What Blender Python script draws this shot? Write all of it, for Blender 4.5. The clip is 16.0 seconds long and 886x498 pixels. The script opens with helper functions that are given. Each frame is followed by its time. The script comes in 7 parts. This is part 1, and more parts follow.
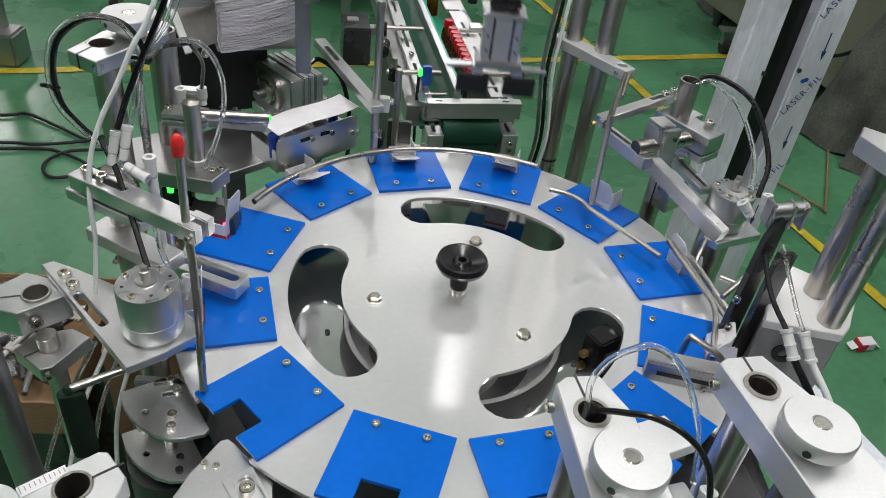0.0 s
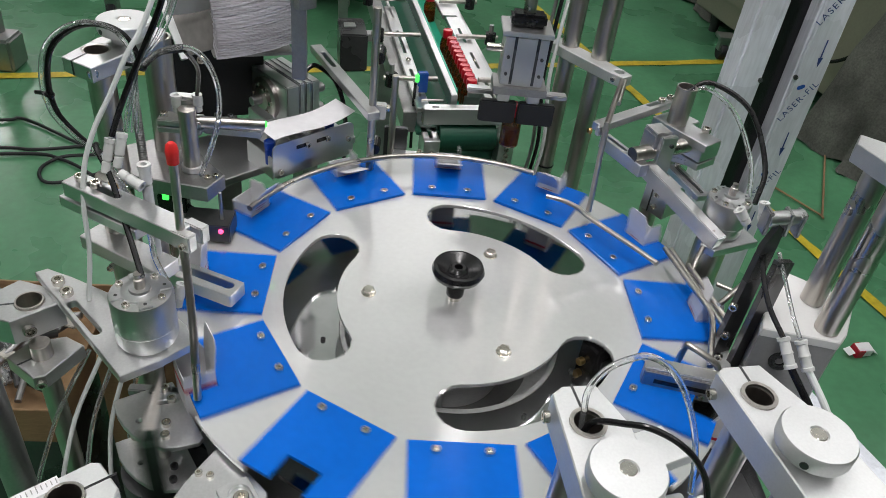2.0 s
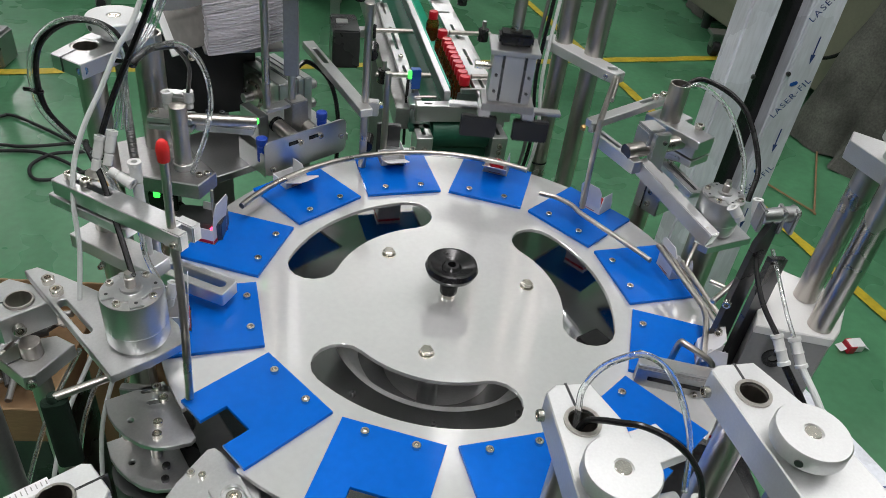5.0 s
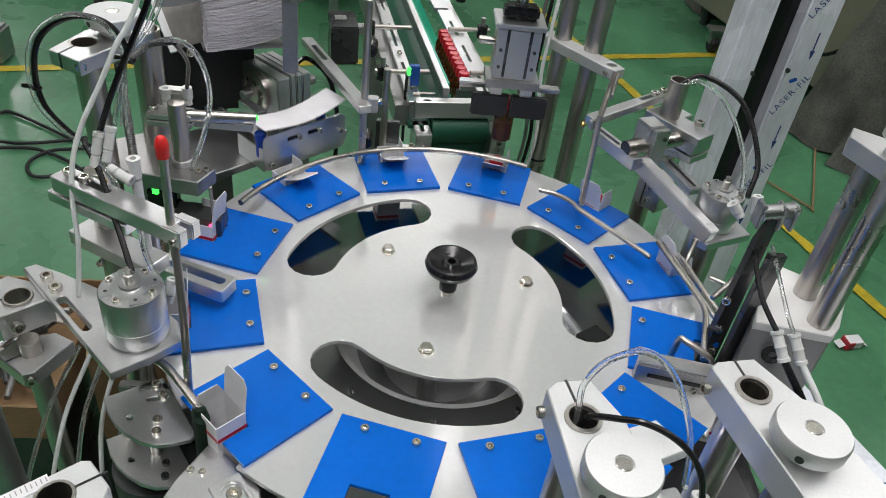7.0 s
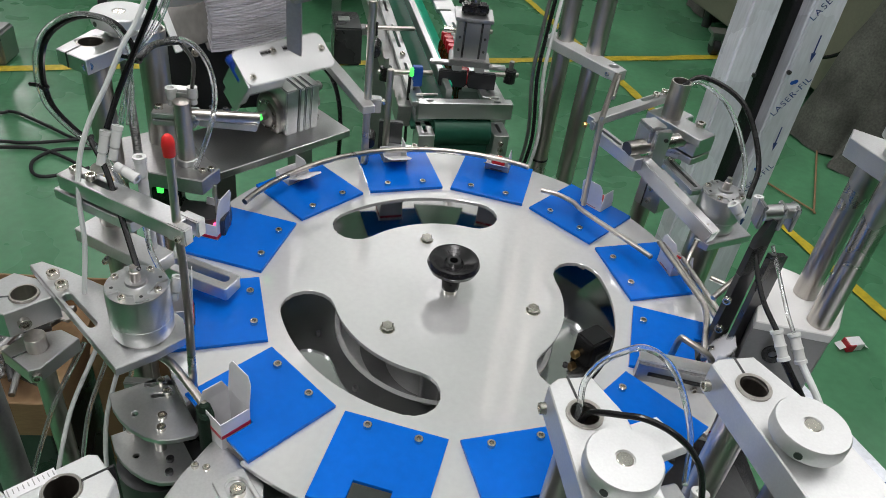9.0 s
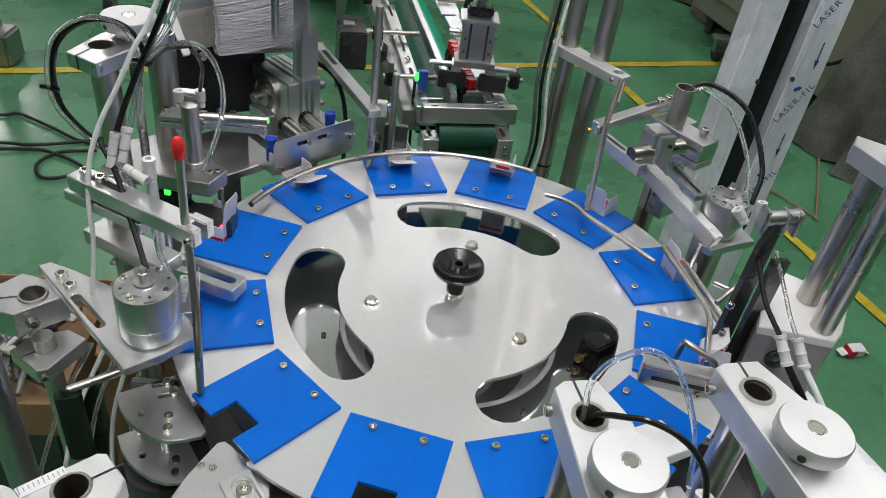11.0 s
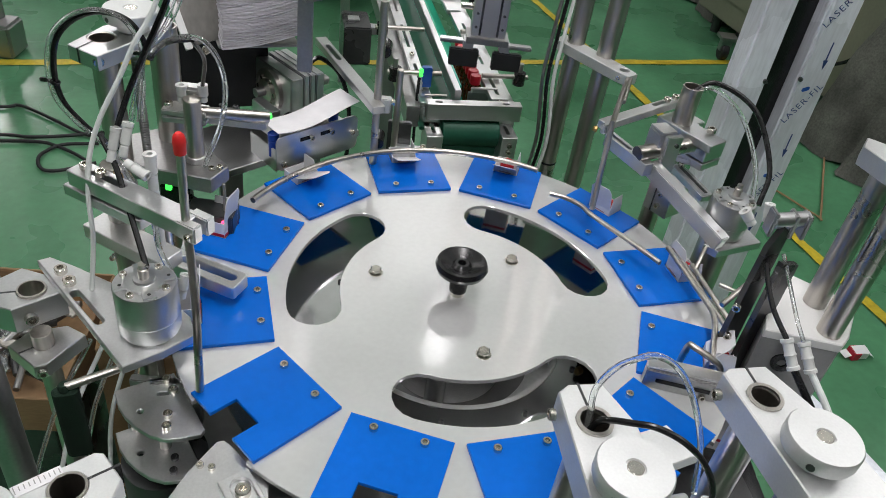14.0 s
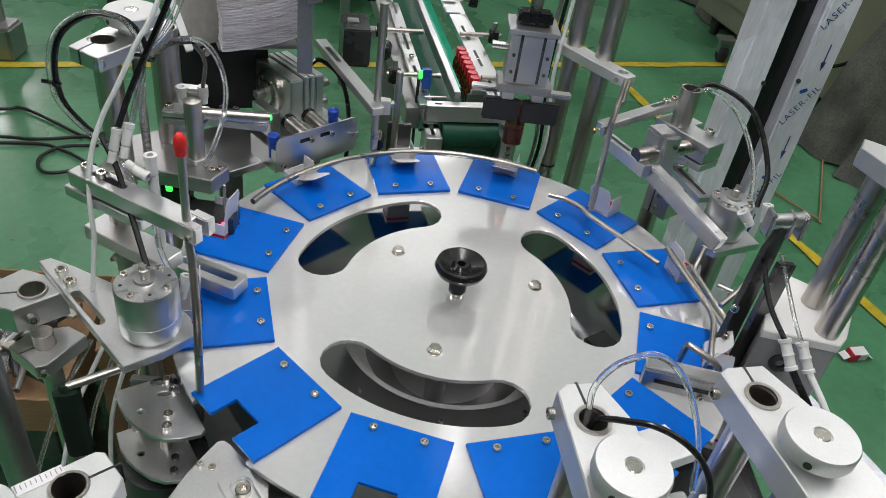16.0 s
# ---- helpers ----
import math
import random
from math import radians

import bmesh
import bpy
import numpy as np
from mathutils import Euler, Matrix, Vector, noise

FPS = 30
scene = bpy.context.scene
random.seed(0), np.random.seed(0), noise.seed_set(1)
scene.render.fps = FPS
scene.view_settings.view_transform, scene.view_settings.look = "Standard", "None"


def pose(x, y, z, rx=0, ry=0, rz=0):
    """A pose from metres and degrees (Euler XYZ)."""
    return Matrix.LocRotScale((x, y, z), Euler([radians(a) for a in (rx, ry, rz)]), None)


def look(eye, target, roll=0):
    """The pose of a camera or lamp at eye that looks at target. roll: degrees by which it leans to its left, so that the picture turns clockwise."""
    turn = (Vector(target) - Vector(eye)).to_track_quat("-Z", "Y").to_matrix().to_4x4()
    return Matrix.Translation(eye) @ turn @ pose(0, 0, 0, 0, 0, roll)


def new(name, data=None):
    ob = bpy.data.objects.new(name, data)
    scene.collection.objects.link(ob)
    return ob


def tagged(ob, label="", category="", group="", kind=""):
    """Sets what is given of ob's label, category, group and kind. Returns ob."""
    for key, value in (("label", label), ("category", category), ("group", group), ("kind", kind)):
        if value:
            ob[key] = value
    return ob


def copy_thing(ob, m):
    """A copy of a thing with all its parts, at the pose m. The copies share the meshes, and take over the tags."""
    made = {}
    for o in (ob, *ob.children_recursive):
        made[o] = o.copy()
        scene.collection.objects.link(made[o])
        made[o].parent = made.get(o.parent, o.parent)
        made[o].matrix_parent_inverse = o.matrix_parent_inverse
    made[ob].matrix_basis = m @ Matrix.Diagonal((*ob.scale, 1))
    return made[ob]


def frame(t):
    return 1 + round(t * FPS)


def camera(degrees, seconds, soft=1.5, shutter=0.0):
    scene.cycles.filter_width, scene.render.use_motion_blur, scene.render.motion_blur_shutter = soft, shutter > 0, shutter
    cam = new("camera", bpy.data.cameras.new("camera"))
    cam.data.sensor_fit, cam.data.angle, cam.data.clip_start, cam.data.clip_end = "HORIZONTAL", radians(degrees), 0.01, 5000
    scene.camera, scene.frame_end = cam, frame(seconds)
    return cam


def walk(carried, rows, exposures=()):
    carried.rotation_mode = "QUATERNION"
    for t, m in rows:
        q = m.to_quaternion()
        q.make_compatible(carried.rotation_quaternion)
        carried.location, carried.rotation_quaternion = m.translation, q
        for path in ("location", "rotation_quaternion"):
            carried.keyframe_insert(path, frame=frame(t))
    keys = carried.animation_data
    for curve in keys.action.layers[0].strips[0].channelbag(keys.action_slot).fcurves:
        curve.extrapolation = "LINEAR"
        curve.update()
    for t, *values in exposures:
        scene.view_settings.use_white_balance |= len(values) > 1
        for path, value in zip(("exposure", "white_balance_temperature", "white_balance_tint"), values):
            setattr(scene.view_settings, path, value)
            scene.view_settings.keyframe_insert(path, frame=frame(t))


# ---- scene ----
cam = camera(60.81, 16.0, soft=0.75, shutter=0.5)
walk(cam, [
    (0, pose(-0.0880, -0.8368, 1.5981, 52.750, -5.844, 0.406)),
    (0.5, pose(-0.0897, -0.8385, 1.5990, 52.997, -5.880, 0.420)),
    (1, pose(-0.0914, -0.8356, 1.5997, 53.117, -5.921, 0.378)),
    (1.5, pose(-0.0885, -0.8326, 1.6006, 53.142, -5.925, 0.349)),
    (2, pose(-0.0864, -0.8315, 1.5992, 53.106, -5.980, 0.263)),
    (2.5, pose(-0.0871, -0.8308, 1.5981, 53.065, -6.027, 0.182)),
    (3, pose(-0.0901, -0.8298, 1.5979, 52.994, -6.122, 0.122)),
    (3.5, pose(-0.0892, -0.8297, 1.5983, 52.947, -6.236, 0.065)),
    (4, pose(-0.0878, -0.8289, 1.5987, 52.960, -6.253, -0.032)),
    (6.5, pose(-0.0864, -0.8264, 1.5962, 52.700, -6.211, -0.387)),
    (7, pose(-0.0883, -0.8266, 1.5967, 52.676, -6.261, -0.351)),
    (7.5, pose(-0.0876, -0.8293, 1.5981, 52.683, -6.267, -0.318)),
    (8, pose(-0.0875, -0.8318, 1.5981, 52.718, -6.280, -0.264)),
    (8.5, pose(-0.0895, -0.8331, 1.5982, 52.740, -6.333, -0.231)),
    (9, pose(-0.0903, -0.8346, 1.5982, 52.778, -6.368, -0.149)),
    (11.5, pose(-0.0966, -0.8412, 1.6009, 53.094, -6.654, 0.245)),
    (12, pose(-0.0963, -0.8396, 1.5996, 53.056, -6.693, 0.370)),
    (12.5, pose(-0.0961, -0.8364, 1.5981, 52.971, -6.769, 0.478)),
    (13, pose(-0.0956, -0.8335, 1.5975, 52.847, -6.845, 0.567)),
    (13.5, pose(-0.0966, -0.8307, 1.5973, 52.761, -6.908, 0.604)),
    (14, pose(-0.0975, -0.8297, 1.5969, 52.711, -6.998, 0.634)),
    (14.5, pose(-0.0986, -0.8303, 1.5967, 52.706, -7.055, 0.618)),
    (15, pose(-0.0980, -0.8306, 1.5989, 52.738, -7.056, 0.569)),
    (15.5, pose(-0.0980, -0.8315, 1.5991, 52.814, -7.052, 0.525)),
    (16, pose(-0.0974, -0.8342, 1.5977, 52.894, -7.008, 0.595)),
])

# world and lamps: a factory hall lit from overhead by rows of unseen tube lights
TOP = 0.9  # height of the dial's bolt heads over the floor; all plans below count z from there
world = bpy.data.worlds.new("hall_air")
scene.world = world
world.use_nodes = True
world.node_tree.nodes["Background"].inputs[0].default_value = (0.80, 0.90, 0.95, 1)
world.node_tree.nodes["Background"].inputs[1].default_value = 0.10
scene.view_settings.exposure = 0.0


def area_lamp(x, y, z, sx, sy, watts, up=1):
    data = bpy.data.lights.new("overhead_light", "AREA")
    data.shape, data.size, data.size_y, data.energy = "RECTANGLE", sx, sy, watts
    data.color = (1.0, 0.940, 0.955)
    ob = new("overhead_light", data)
    ob.matrix_world = look((x, y, z), (x, y + 0.001, z - up))
    return ob


# unseen tube battens below the ceiling, placed to suit the reflections they give
LAMPS = [(-3.0, 0.2), (2.6, 0.7), (0.15, 0.05), (-0.3, -2.0), (-2.2, 4.6), (4.4, 4.6), (0.2, 6.4), (-5.0, 7.6), (3.4, 8.4)]
for lx, ly in LAMPS:
    area_lamp(lx, ly, 3.55, 0.35, 1.5, 27)
    # added upward twin without a tube, brightens the ceiling that the dial mirrors
    area_lamp(lx, ly, 3.78, 0.30, 1.5, 27, -1)


# materials
def material(name, base, rough=0.5, metal=0.0, grain=0.0, scale=60.0, bump=0.0, spot=0.0, spot_scale=6.0,
             stretch=None, rough_var=0.0, spec=None, coat=0.0, trans=0.0, ior=1.45, emit=None, per_object=0.0, island=0.0):
    m = bpy.data.materials.new(name)
    m.use_nodes = True
    n, l = m.node_tree.nodes, m.node_tree.links
    b = n["Principled BSDF"]
    b.inputs["Base Color"].default_value = (*base, 1)
    b.inputs["Roughness"].default_value = rough
    b.inputs["Metallic"].default_value = metal
    b.inputs["IOR"].default_value = ior
    if spec is not None:
        b.inputs["Specular IOR Level"].default_value = spec
    b.inputs["Coat Weight"].default_value = coat
    b.inputs["Coat Roughness"].default_value = 0.08
    b.inputs["Transmission Weight"].default_value = trans
    if emit:
        b.inputs["Emission Color"].default_value = (*emit[:3], 1)
        b.inputs["Emission Strength"].default_value = emit[3]
    if not (grain or bump or spot or rough_var or per_object or island):
        return m
    tc, mp = n.new("ShaderNodeTexCoord"), n.new("ShaderNodeMapping")
    l.new(tc.outputs["Object"], mp.inputs[0])
    mp.inputs["Scale"].default_value = stretch or (1, 1, 1)
    fine, wide = n.new("ShaderNodeTexNoise"), n.new("ShaderNodeTexNoise")
    for tex, s, d in ((fine, scale, 4), (wide, spot_scale, 3)):
        tex.inputs["Scale"].default_value, tex.inputs["Detail"].default_value = s, d
    l.new(mp.outputs[0], fine.inputs["Vector"])
    l.new(tc.outputs["Object"], wide.inputs["Vector"])
    last = None
    for tex, amount in ((fine, grain), (wide, spot)):
        if amount:
            r = n.new("ShaderNodeMapRange")
            r.inputs[1].default_value, r.inputs[2].default_value = 0.3, 0.7
            r.inputs[3].default_value, r.inputs[4].default_value = 1 - amount, 1 + amount * 0.5
            l.new(tex.outputs["Fac"], r.inputs[0])
            if last is None:
                last = r.outputs[0]
            else:
                mu = n.new("ShaderNodeMath")
                mu.operation = "MULTIPLY"
                l.new(last, mu.inputs[0]), l.new(r.outputs[0], mu.inputs[1])
                last = mu.outputs[0]
    for amount, node, sock in ((per_object, "ShaderNodeObjectInfo", "Random"), (island, "ShaderNodeNewGeometry", "Random Per Island")):
        if amount:
            r = n.new("ShaderNodeMapRange")
            r.inputs[3].default_value, r.inputs[4].default_value = 1 - amount, 1
            l.new(n.new(node).outputs[sock], r.inputs[0])
            if last is None:
                last = r.outputs[0]
            else:
                mu = n.new("ShaderNodeMath")
                mu.operation = "MULTIPLY"
                l.new(last, mu.inputs[0]), l.new(r.outputs[0], mu.inputs[1])
                last = mu.outputs[0]
    if last is not None:
        mix = n.new("ShaderNodeVectorMath")
        mix.operation = "SCALE"
        mix.inputs[0].default_value = base
        l.new(last, mix.inputs["Scale"])
        l.new(mix.outputs[0], b.inputs["Base Color"])
    if rough_var:
        r = n.new("ShaderNodeMapRange")
        r.inputs[1].default_value, r.inputs[2].default_value = 0.3, 0.7
        r.inputs[3].default_value, r.inputs[4].default_value = max(0.02, rough - rough_var), rough + rough_var
        l.new(wide.outputs["Fac"], r.inputs[0]), l.new(r.outputs[0], b.inputs["Roughness"])
    if bump:
        bp = n.new("ShaderNodeBump")
        bp.inputs["Strength"].default_value, bp.inputs["Distance"].default_value = bump, 0.002
        l.new(fine.outputs["Fac"], bp.inputs["Height"]), l.new(bp.outputs[0], b.inputs["Normal"])
    return m


ALU = material("satin_aluminium", (0.66, 0.665, 0.67), 0.36, 1.0, 0.06, 300, 0.05, 0.08, 14, (1, 1, 8), 0.07)
ALU_DARK = material("worn_aluminium", (0.42, 0.42, 0.42), 0.42, 1.0, 0.08, 220, 0.06, 0.15, 12, None, 0.08)
WHITE_ALU = material("bead_blasted_aluminium", (0.70, 0.71, 0.71), 0.48, 0.75, 0.04, 400, 0.05, 0.05, 18, None, 0.05)
STEEL = material("polished_steel_tube", (0.54, 0.51, 0.475), 0.32, 1.0, 0.14, 160, 0.06, 0.14, 9, (1, 1, 0.04), 0.07)
SCREW = material("bright_screw_steel", (0.70, 0.67, 0.61), 0.22, 1.0, 0.06, 500, 0.0, 0.1, 60)
DIAL = material("ground_dial_plate", (0.80, 0.805, 0.80), 0.12, 0.55, 0.03, 120, 0.010, 0.05, 5, None, 0.05)
BLUE = material("blue_plastic_sheet", (0.002, 0.130, 0.60), 0.16, 0.0, 0.05, 90, 0.01, 0.10, 9, None, 0.05, spec=0.28, per_object=0.08)
BLACK = material("black_moulded_plastic", (0.012, 0.012, 0.013), 0.22, 0.0, 0.1, 200, 0.02, 0.2, 30, None, 0.06)
BLACK_MATT = material("black_rubber_pad", (0.016, 0.017, 0.019), 0.55, 0.0, 0.15, 300, 0.1, 0.2, 30)
DARK = material("dark_machine_steel", (0.10, 0.102, 0.105), 0.30, 0.7, 0.1, 120, 0.03, 0.25, 10, None, 0.08)
GREY_WALL = material("grey_turned_steel", (0.78, 0.78, 0.78), 0.36, 0.35, 0.08, 120, 0.03, 0.15, 12, (1, 1, 6), 0.07)
WHITE_PAINT = material("white_powder_coat", (0.72, 0.72, 0.71), 0.42, 0.0, 0.03, 300, 0.08, 0.06, 6, None, 0.06)
PAPER = material("white_paper", (0.78, 0.77, 0.79), 0.75, 0.0, 0.05, 60, 0.03, 0.06, 12)
PAPER_EDGE = material("printed_paper_edges", (0.82, 0.80, 0.86), 0.8, 0.0, 0.35, 40, 0.05, 0.25, 8, (0.6, 0.6, 14), per_object=0.3)
CARTON = material("white_carton_board", (0.76, 0.76, 0.78), 0.5, 0.0, 0.04, 90, 0.02, 0.05, 14)
RED = material("red_print", (0.55, 0.02, 0.045), 0.4, 0.0, 0.08, 90, 0.01, 0.1, 20)
RED_CAP = material("red_plastic_cap", (0.50, 0.010, 0.022), 0.28, 0.0, 0.08, 200, 0.03, 0.1, 30, per_object=0.12)
RED_SOFT = material("red_rubber_tip", (0.72, 0.03, 0.03), 0.4, 0.0, 0.06, 200, 0.04, 0.1, 40)
AMBER = material("amber_glass", (0.36, 0.10, 0.012), 0.05, 0.0, trans=0.9, ior=1.5)
TABLETS = material("dark_tablets", (0.16, 0.05, 0.012), 0.7)
PRINT = material("red_grey_print", (0.42, 0.16, 0.2), 0.5)
CLEAR = material("clear_hose", (0.92, 0.95, 0.95), 0.06, 0.0, trans=0.9, ior=1.35)
MILKY = material("milky_hose", (0.72, 0.75, 0.74), 0.30, 0.0, 0.04, 100, 0.0, 0.06, 20)
WHITE_PLASTIC = material("white_fitting_plastic", (0.66, 0.67, 0.66), 0.35, 0.0, 0.03, 200, 0.0, 0.08, 30)
BLUE_CUP = material("blue_suction_rubber", (0.01, 0.06, 0.42), 0.35, 0.0, 0.1, 200, 0.02, 0.1, 40)
SENSOR_BLUE = material("blue_sensor_case", (0.012, 0.08, 0.36), 0.35, 0.0, 0.06, 200, 0.01, 0.1, 40)
FELT = material("dark_green_felt", (0.004, 0.020, 0.010), 0.9, 0.0, 0.4, 600, 0.4, 0.3, 30)
# belt in its shaded tone; the lit lane gets the brighter green below
BELT = material("green_belt_shaded", (0.012, 0.085, 0.05), 0.45, 0.0, 0.12, 150, 0.05, 0.2, 6)
GREEN_GUIDE_LIT_BELT = material("green_guide_and_lit_belt", (0.02, 0.40, 0.24), 0.35, 0.0, 0.06, 120, 0.02, 0.1, 8)
BRASS = material("brass", (0.62, 0.42, 0.18), 0.3, 1.0, 0.1, 200, 0.0, 0.1, 40)
FILM = material("film_covered_steel", (0.82, 0.85, 0.92), 0.24, 0.05, 0.10, 60, 0.05, 0.20, 7, (3, 3, 0.4), 0.10)
INK = material("blue_print_ink", (0.03, 0.06, 0.20), 0.5)
CLOTH = material("grey_dust_cloth", (0.115, 0.116, 0.103), 0.85, 0.0, 0.3, 110, 0.6, 0.5, 6)
OLIVE = material("olive_grey_paint", (0.20, 0.20, 0.15), 0.5, 0.0, 0.06, 80, 0.04, 0.18, 3, None, 0.08)
CARDBOARD = material("brown_cardboard", (0.30, 0.19, 0.10), 0.8, 0.0, 0.12, 80, 0.08, 0.2, 8, (1, 1, 5))
RAIL = material("brushed_dark_steel", (0.24, 0.232, 0.22), 0.38, 1.0, 0.12, 120, 0.05, 0.15, 9, (1, 1, 0.05), 0.07)
PAN = material("grey_pan", (0.34, 0.34, 0.34), 0.35, 0.6, 0.1, 60, 0.02, 0.2, 8)
DECK = material("polished_stainless", (0.66, 0.665, 0.67), 0.09, 1.0, 0.08, 40, 0.0, 0.15, 6, None, 0.05)
LED_GREEN = material("green_indicator", (0.1, 0.8, 0.1), 0.3, emit=(0.06, 1.0, 0.10, 1.6))
LED_RED = material("red_indicator", (0.8, 0.05, 0.1), 0.3, emit=(1.0, 0.05, 0.15, 4.0))
LAMP_FACE = material("lit_tube", (0.9, 0.9, 0.9), 0.5, emit=(0.95, 1.0, 0.98, 5.0))
YELLOW = material("yellow_floor_paint", (0.58, 0.46, 0.035), 0.45, 0.0, 0.2, 50, 0.05, 0.25, 9)
CEILING = material("white_ceiling_paint", (0.78, 0.79, 0.78), 0.8, 0.0, 0.05, 20, 0.02, 0.10, 0.9)
# wall tone kept dark so that upright metal faces reflect darker
HALL = material("dark_hall_paint", (0.15, 0.153, 0.15), 0.7, 0.0, 0.05, 20, 0.02, 0.12, 1.2)
FLOOR = material("green_epoxy_floor", (0.082, 0.250, 0.126), 0.30, 0.0, 0.12, 34, 0.05, 0.30, 2.1, None, 0.14)


# mesh helpers; plans are in metres round the dial's axis, z from the bolt heads
def slab(bm, outline, z0, z1, holes=(), m=None, bevel=0.0):
    """A flat plate from its outline, with holes through it."""
    tmp = bmesh.new()
    edges = []
    for lp in (outline, *holes):
        vs = [tmp.verts.new((p[0], p[1], z1)) for p in lp]
        edges += [tmp.edges.new((vs[i], vs[(i + 1) % len(vs)])) for i in range(len(vs))]
    bmesh.ops.triangle_fill(tmp, use_beauty=True, use_dissolve=False, edges=edges)
    for f in tmp.faces:
        f.normal_update()
        if f.normal.z < 0:
            f.normal_flip()
    top = list(tmp.faces)
    res = bmesh.ops.extrude_face_region(tmp, geom=top)
    low = [v for v in res["geom"] if isinstance(v, bmesh.types.BMVert)]
    for v in low:
        v.co.z = z0
    bmesh.ops.recalc_face_normals(tmp, faces=tmp.faces)
    if bevel:
        tmp.normal_update()
        sharp = [e for e in tmp.edges if len(e.link_faces) == 2 and abs(e.verts[0].co.z - e.verts[1].co.z) < 1e-6
                 and e.calc_face_angle(0) > 0.8]
        bmesh.ops.bevel(tmp, geom=sharp, offset=bevel, segments=1, affect="EDGES")
    if m is not None:
        tmp.transform(m)
    data = bpy.data.meshes.new("tmp")
    tmp.to_mesh(data)
    bm.from_mesh(data)
    bpy.data.meshes.remove(data)
    tmp.free()
    return bm


def box(bm, c, s, m=None, bevel=0.0015):
    tmp = bmesh.new()
    bmesh.ops.create_cube(tmp, size=1)
    tmp.transform(Matrix.Diagonal((*s, 1)))
    if bevel:
        bmesh.ops.bevel(tmp, geom=tmp.edges[:], offset=min(bevel, min(s) * 0.3), segments=2, affect="EDGES")
    tmp.transform((m or Matrix()) @ Matrix.Translation(c))
    data = bpy.data.meshes.new("tmp")
    tmp.to_mesh(data)
    bm.from_mesh(data)
    bpy.data.meshes.remove(data)
    tmp.free()
    return bm


def beam(bm, a, b, wide, thick, bevel=0.0015):
    """A straight bar from a to b."""
    a, b = Vector(a), Vector(b)
    m = Matrix.Translation((a + b) / 2) @ (b - a).to_track_quat("X", "Z").to_matrix().to_4x4()
    return box(bm, (0, 0, 0), ((b - a).length, wide, thick), m, bevel)


def turned(bm, profile, base=(0, 0, 0), axis=(0, 0, 1), seg=28, closed=False):
    """A body of revolution; profile: (radius, height) rows along the axis."""
    q = Vector((0, 0, 1)).rotation_difference(Vector(axis).normalized()).to_matrix().to_4x4()
    m = Matrix.Translation(base) @ q
    rings = []
    for r, h in profile:
        if r < 1e-6:
            rings.append([bm.verts.new(m @ Vector((0, 0, h)))])
        else:
            rings.append([bm.verts.new(m @ Vector((r * math.cos(a), r * math.sin(a), h)))
                          for a in (2 * math.pi * i / seg for i in range(seg))])
    pairs = list(zip(rings, rings[1:])) + ([(rings[-1], rings[0])] if closed else [])
    for a, b in pairs:
        for i in range(seg):
            j = (i + 1) % seg
            quad = [a[i % len(a)], a[j % len(a)], b[j % len(b)], b[i % len(b)]]
            uniq = list(dict.fromkeys(quad))
            if len(uniq) > 2:
                f = bm.faces.new(uniq)
                f.smooth = True
    return bm


def rod(bm, a, b, r, seg=16, cham=0.0008):
    a, b = Vector(a), Vector(b)
    h = (b - a).length
    return turned(bm, [(0, 0), (r - cham, 0), (r, cham), (r, h - cham), (r - cham, h), (0, h)], a, b - a, seg)


def pipe(bm, a, b, r, wall, seg=28):
    a, b = Vector(a), Vector(b)
    h = (b - a).length
    return turned(bm, [(r - wall, 0), (r, 0), (r, h), (r - wall, h)], a, b - a, seg, True)


def smooth_path(pts, n=8):
    pts = [Vector(p) for p in pts]
    ext = [2 * pts[0] - pts[1], *pts, 2 * pts[-1] - pts[-2]]
    out = []
    for i in range(1, len(ext) - 2):
        p0, p1, p2, p3 = ext[i - 1:i + 3]
        for k in range(n):
            t = k / n
            out.append(0.5 * (2 * p1 + (p2 - p0) * t + (2 * p0 - 5 * p1 + 4 * p2 - p3) * t * t + (3 * p1 - p0 - 3 * p2 + p3) * t ** 3))
    return out + [pts[-1]]


def hose(bm, pts, r, n=8, seg=10, smooth=True):
    path = smooth_path(pts, n) if smooth else [Vector(p) for p in pts]
    up = Vector((0.13, 0.31, 0.94))
    rings = []
    for i, p in enumerate(path):
        d = (path[min(i + 1, len(path) - 1)] - path[max(i - 1, 0)]).normalized()
        x = d.cross(up).normalized()
        up = x.cross(d).normalized()
        rings.append([bm.verts.new(p + r * (math.cos(2 * math.pi * k / seg) * x + math.sin(2 * math.pi * k / seg) * up)) for k in range(seg)])
    for a, b in zip(rings, rings[1:]):
        for k in range(seg):
            bm.faces.new((a[k], a[(k + 1) % seg], b[(k + 1) % seg], b[k])).smooth = True
    for ring in (rings[0][::-1], rings[-1]):
        bm.faces.new(ring)
    return bm


def oval(cx, cy, half, r, turn=0.0, n=8):
    """The outline of a straight slot with round ends."""
    c, s = math.cos(turn), math.sin(turn)
    pts = []
    for sign in (1, -1):
        for k in range(n + 1):
            a = -math.pi / 2 + math.pi * k / n + (0 if sign > 0 else math.pi)
            x, y = sign * half + r * math.cos(a), r * math.sin(a)
            pts.append((cx + c * x - s * y, cy + s * x + c * y))
    return pts


def ring(cx, cy, r, n=28):
    return [(cx + r * math.cos(2 * math.pi * i / n), cy + r * math.sin(2 * math.pi * i / n)) for i in range(n)]


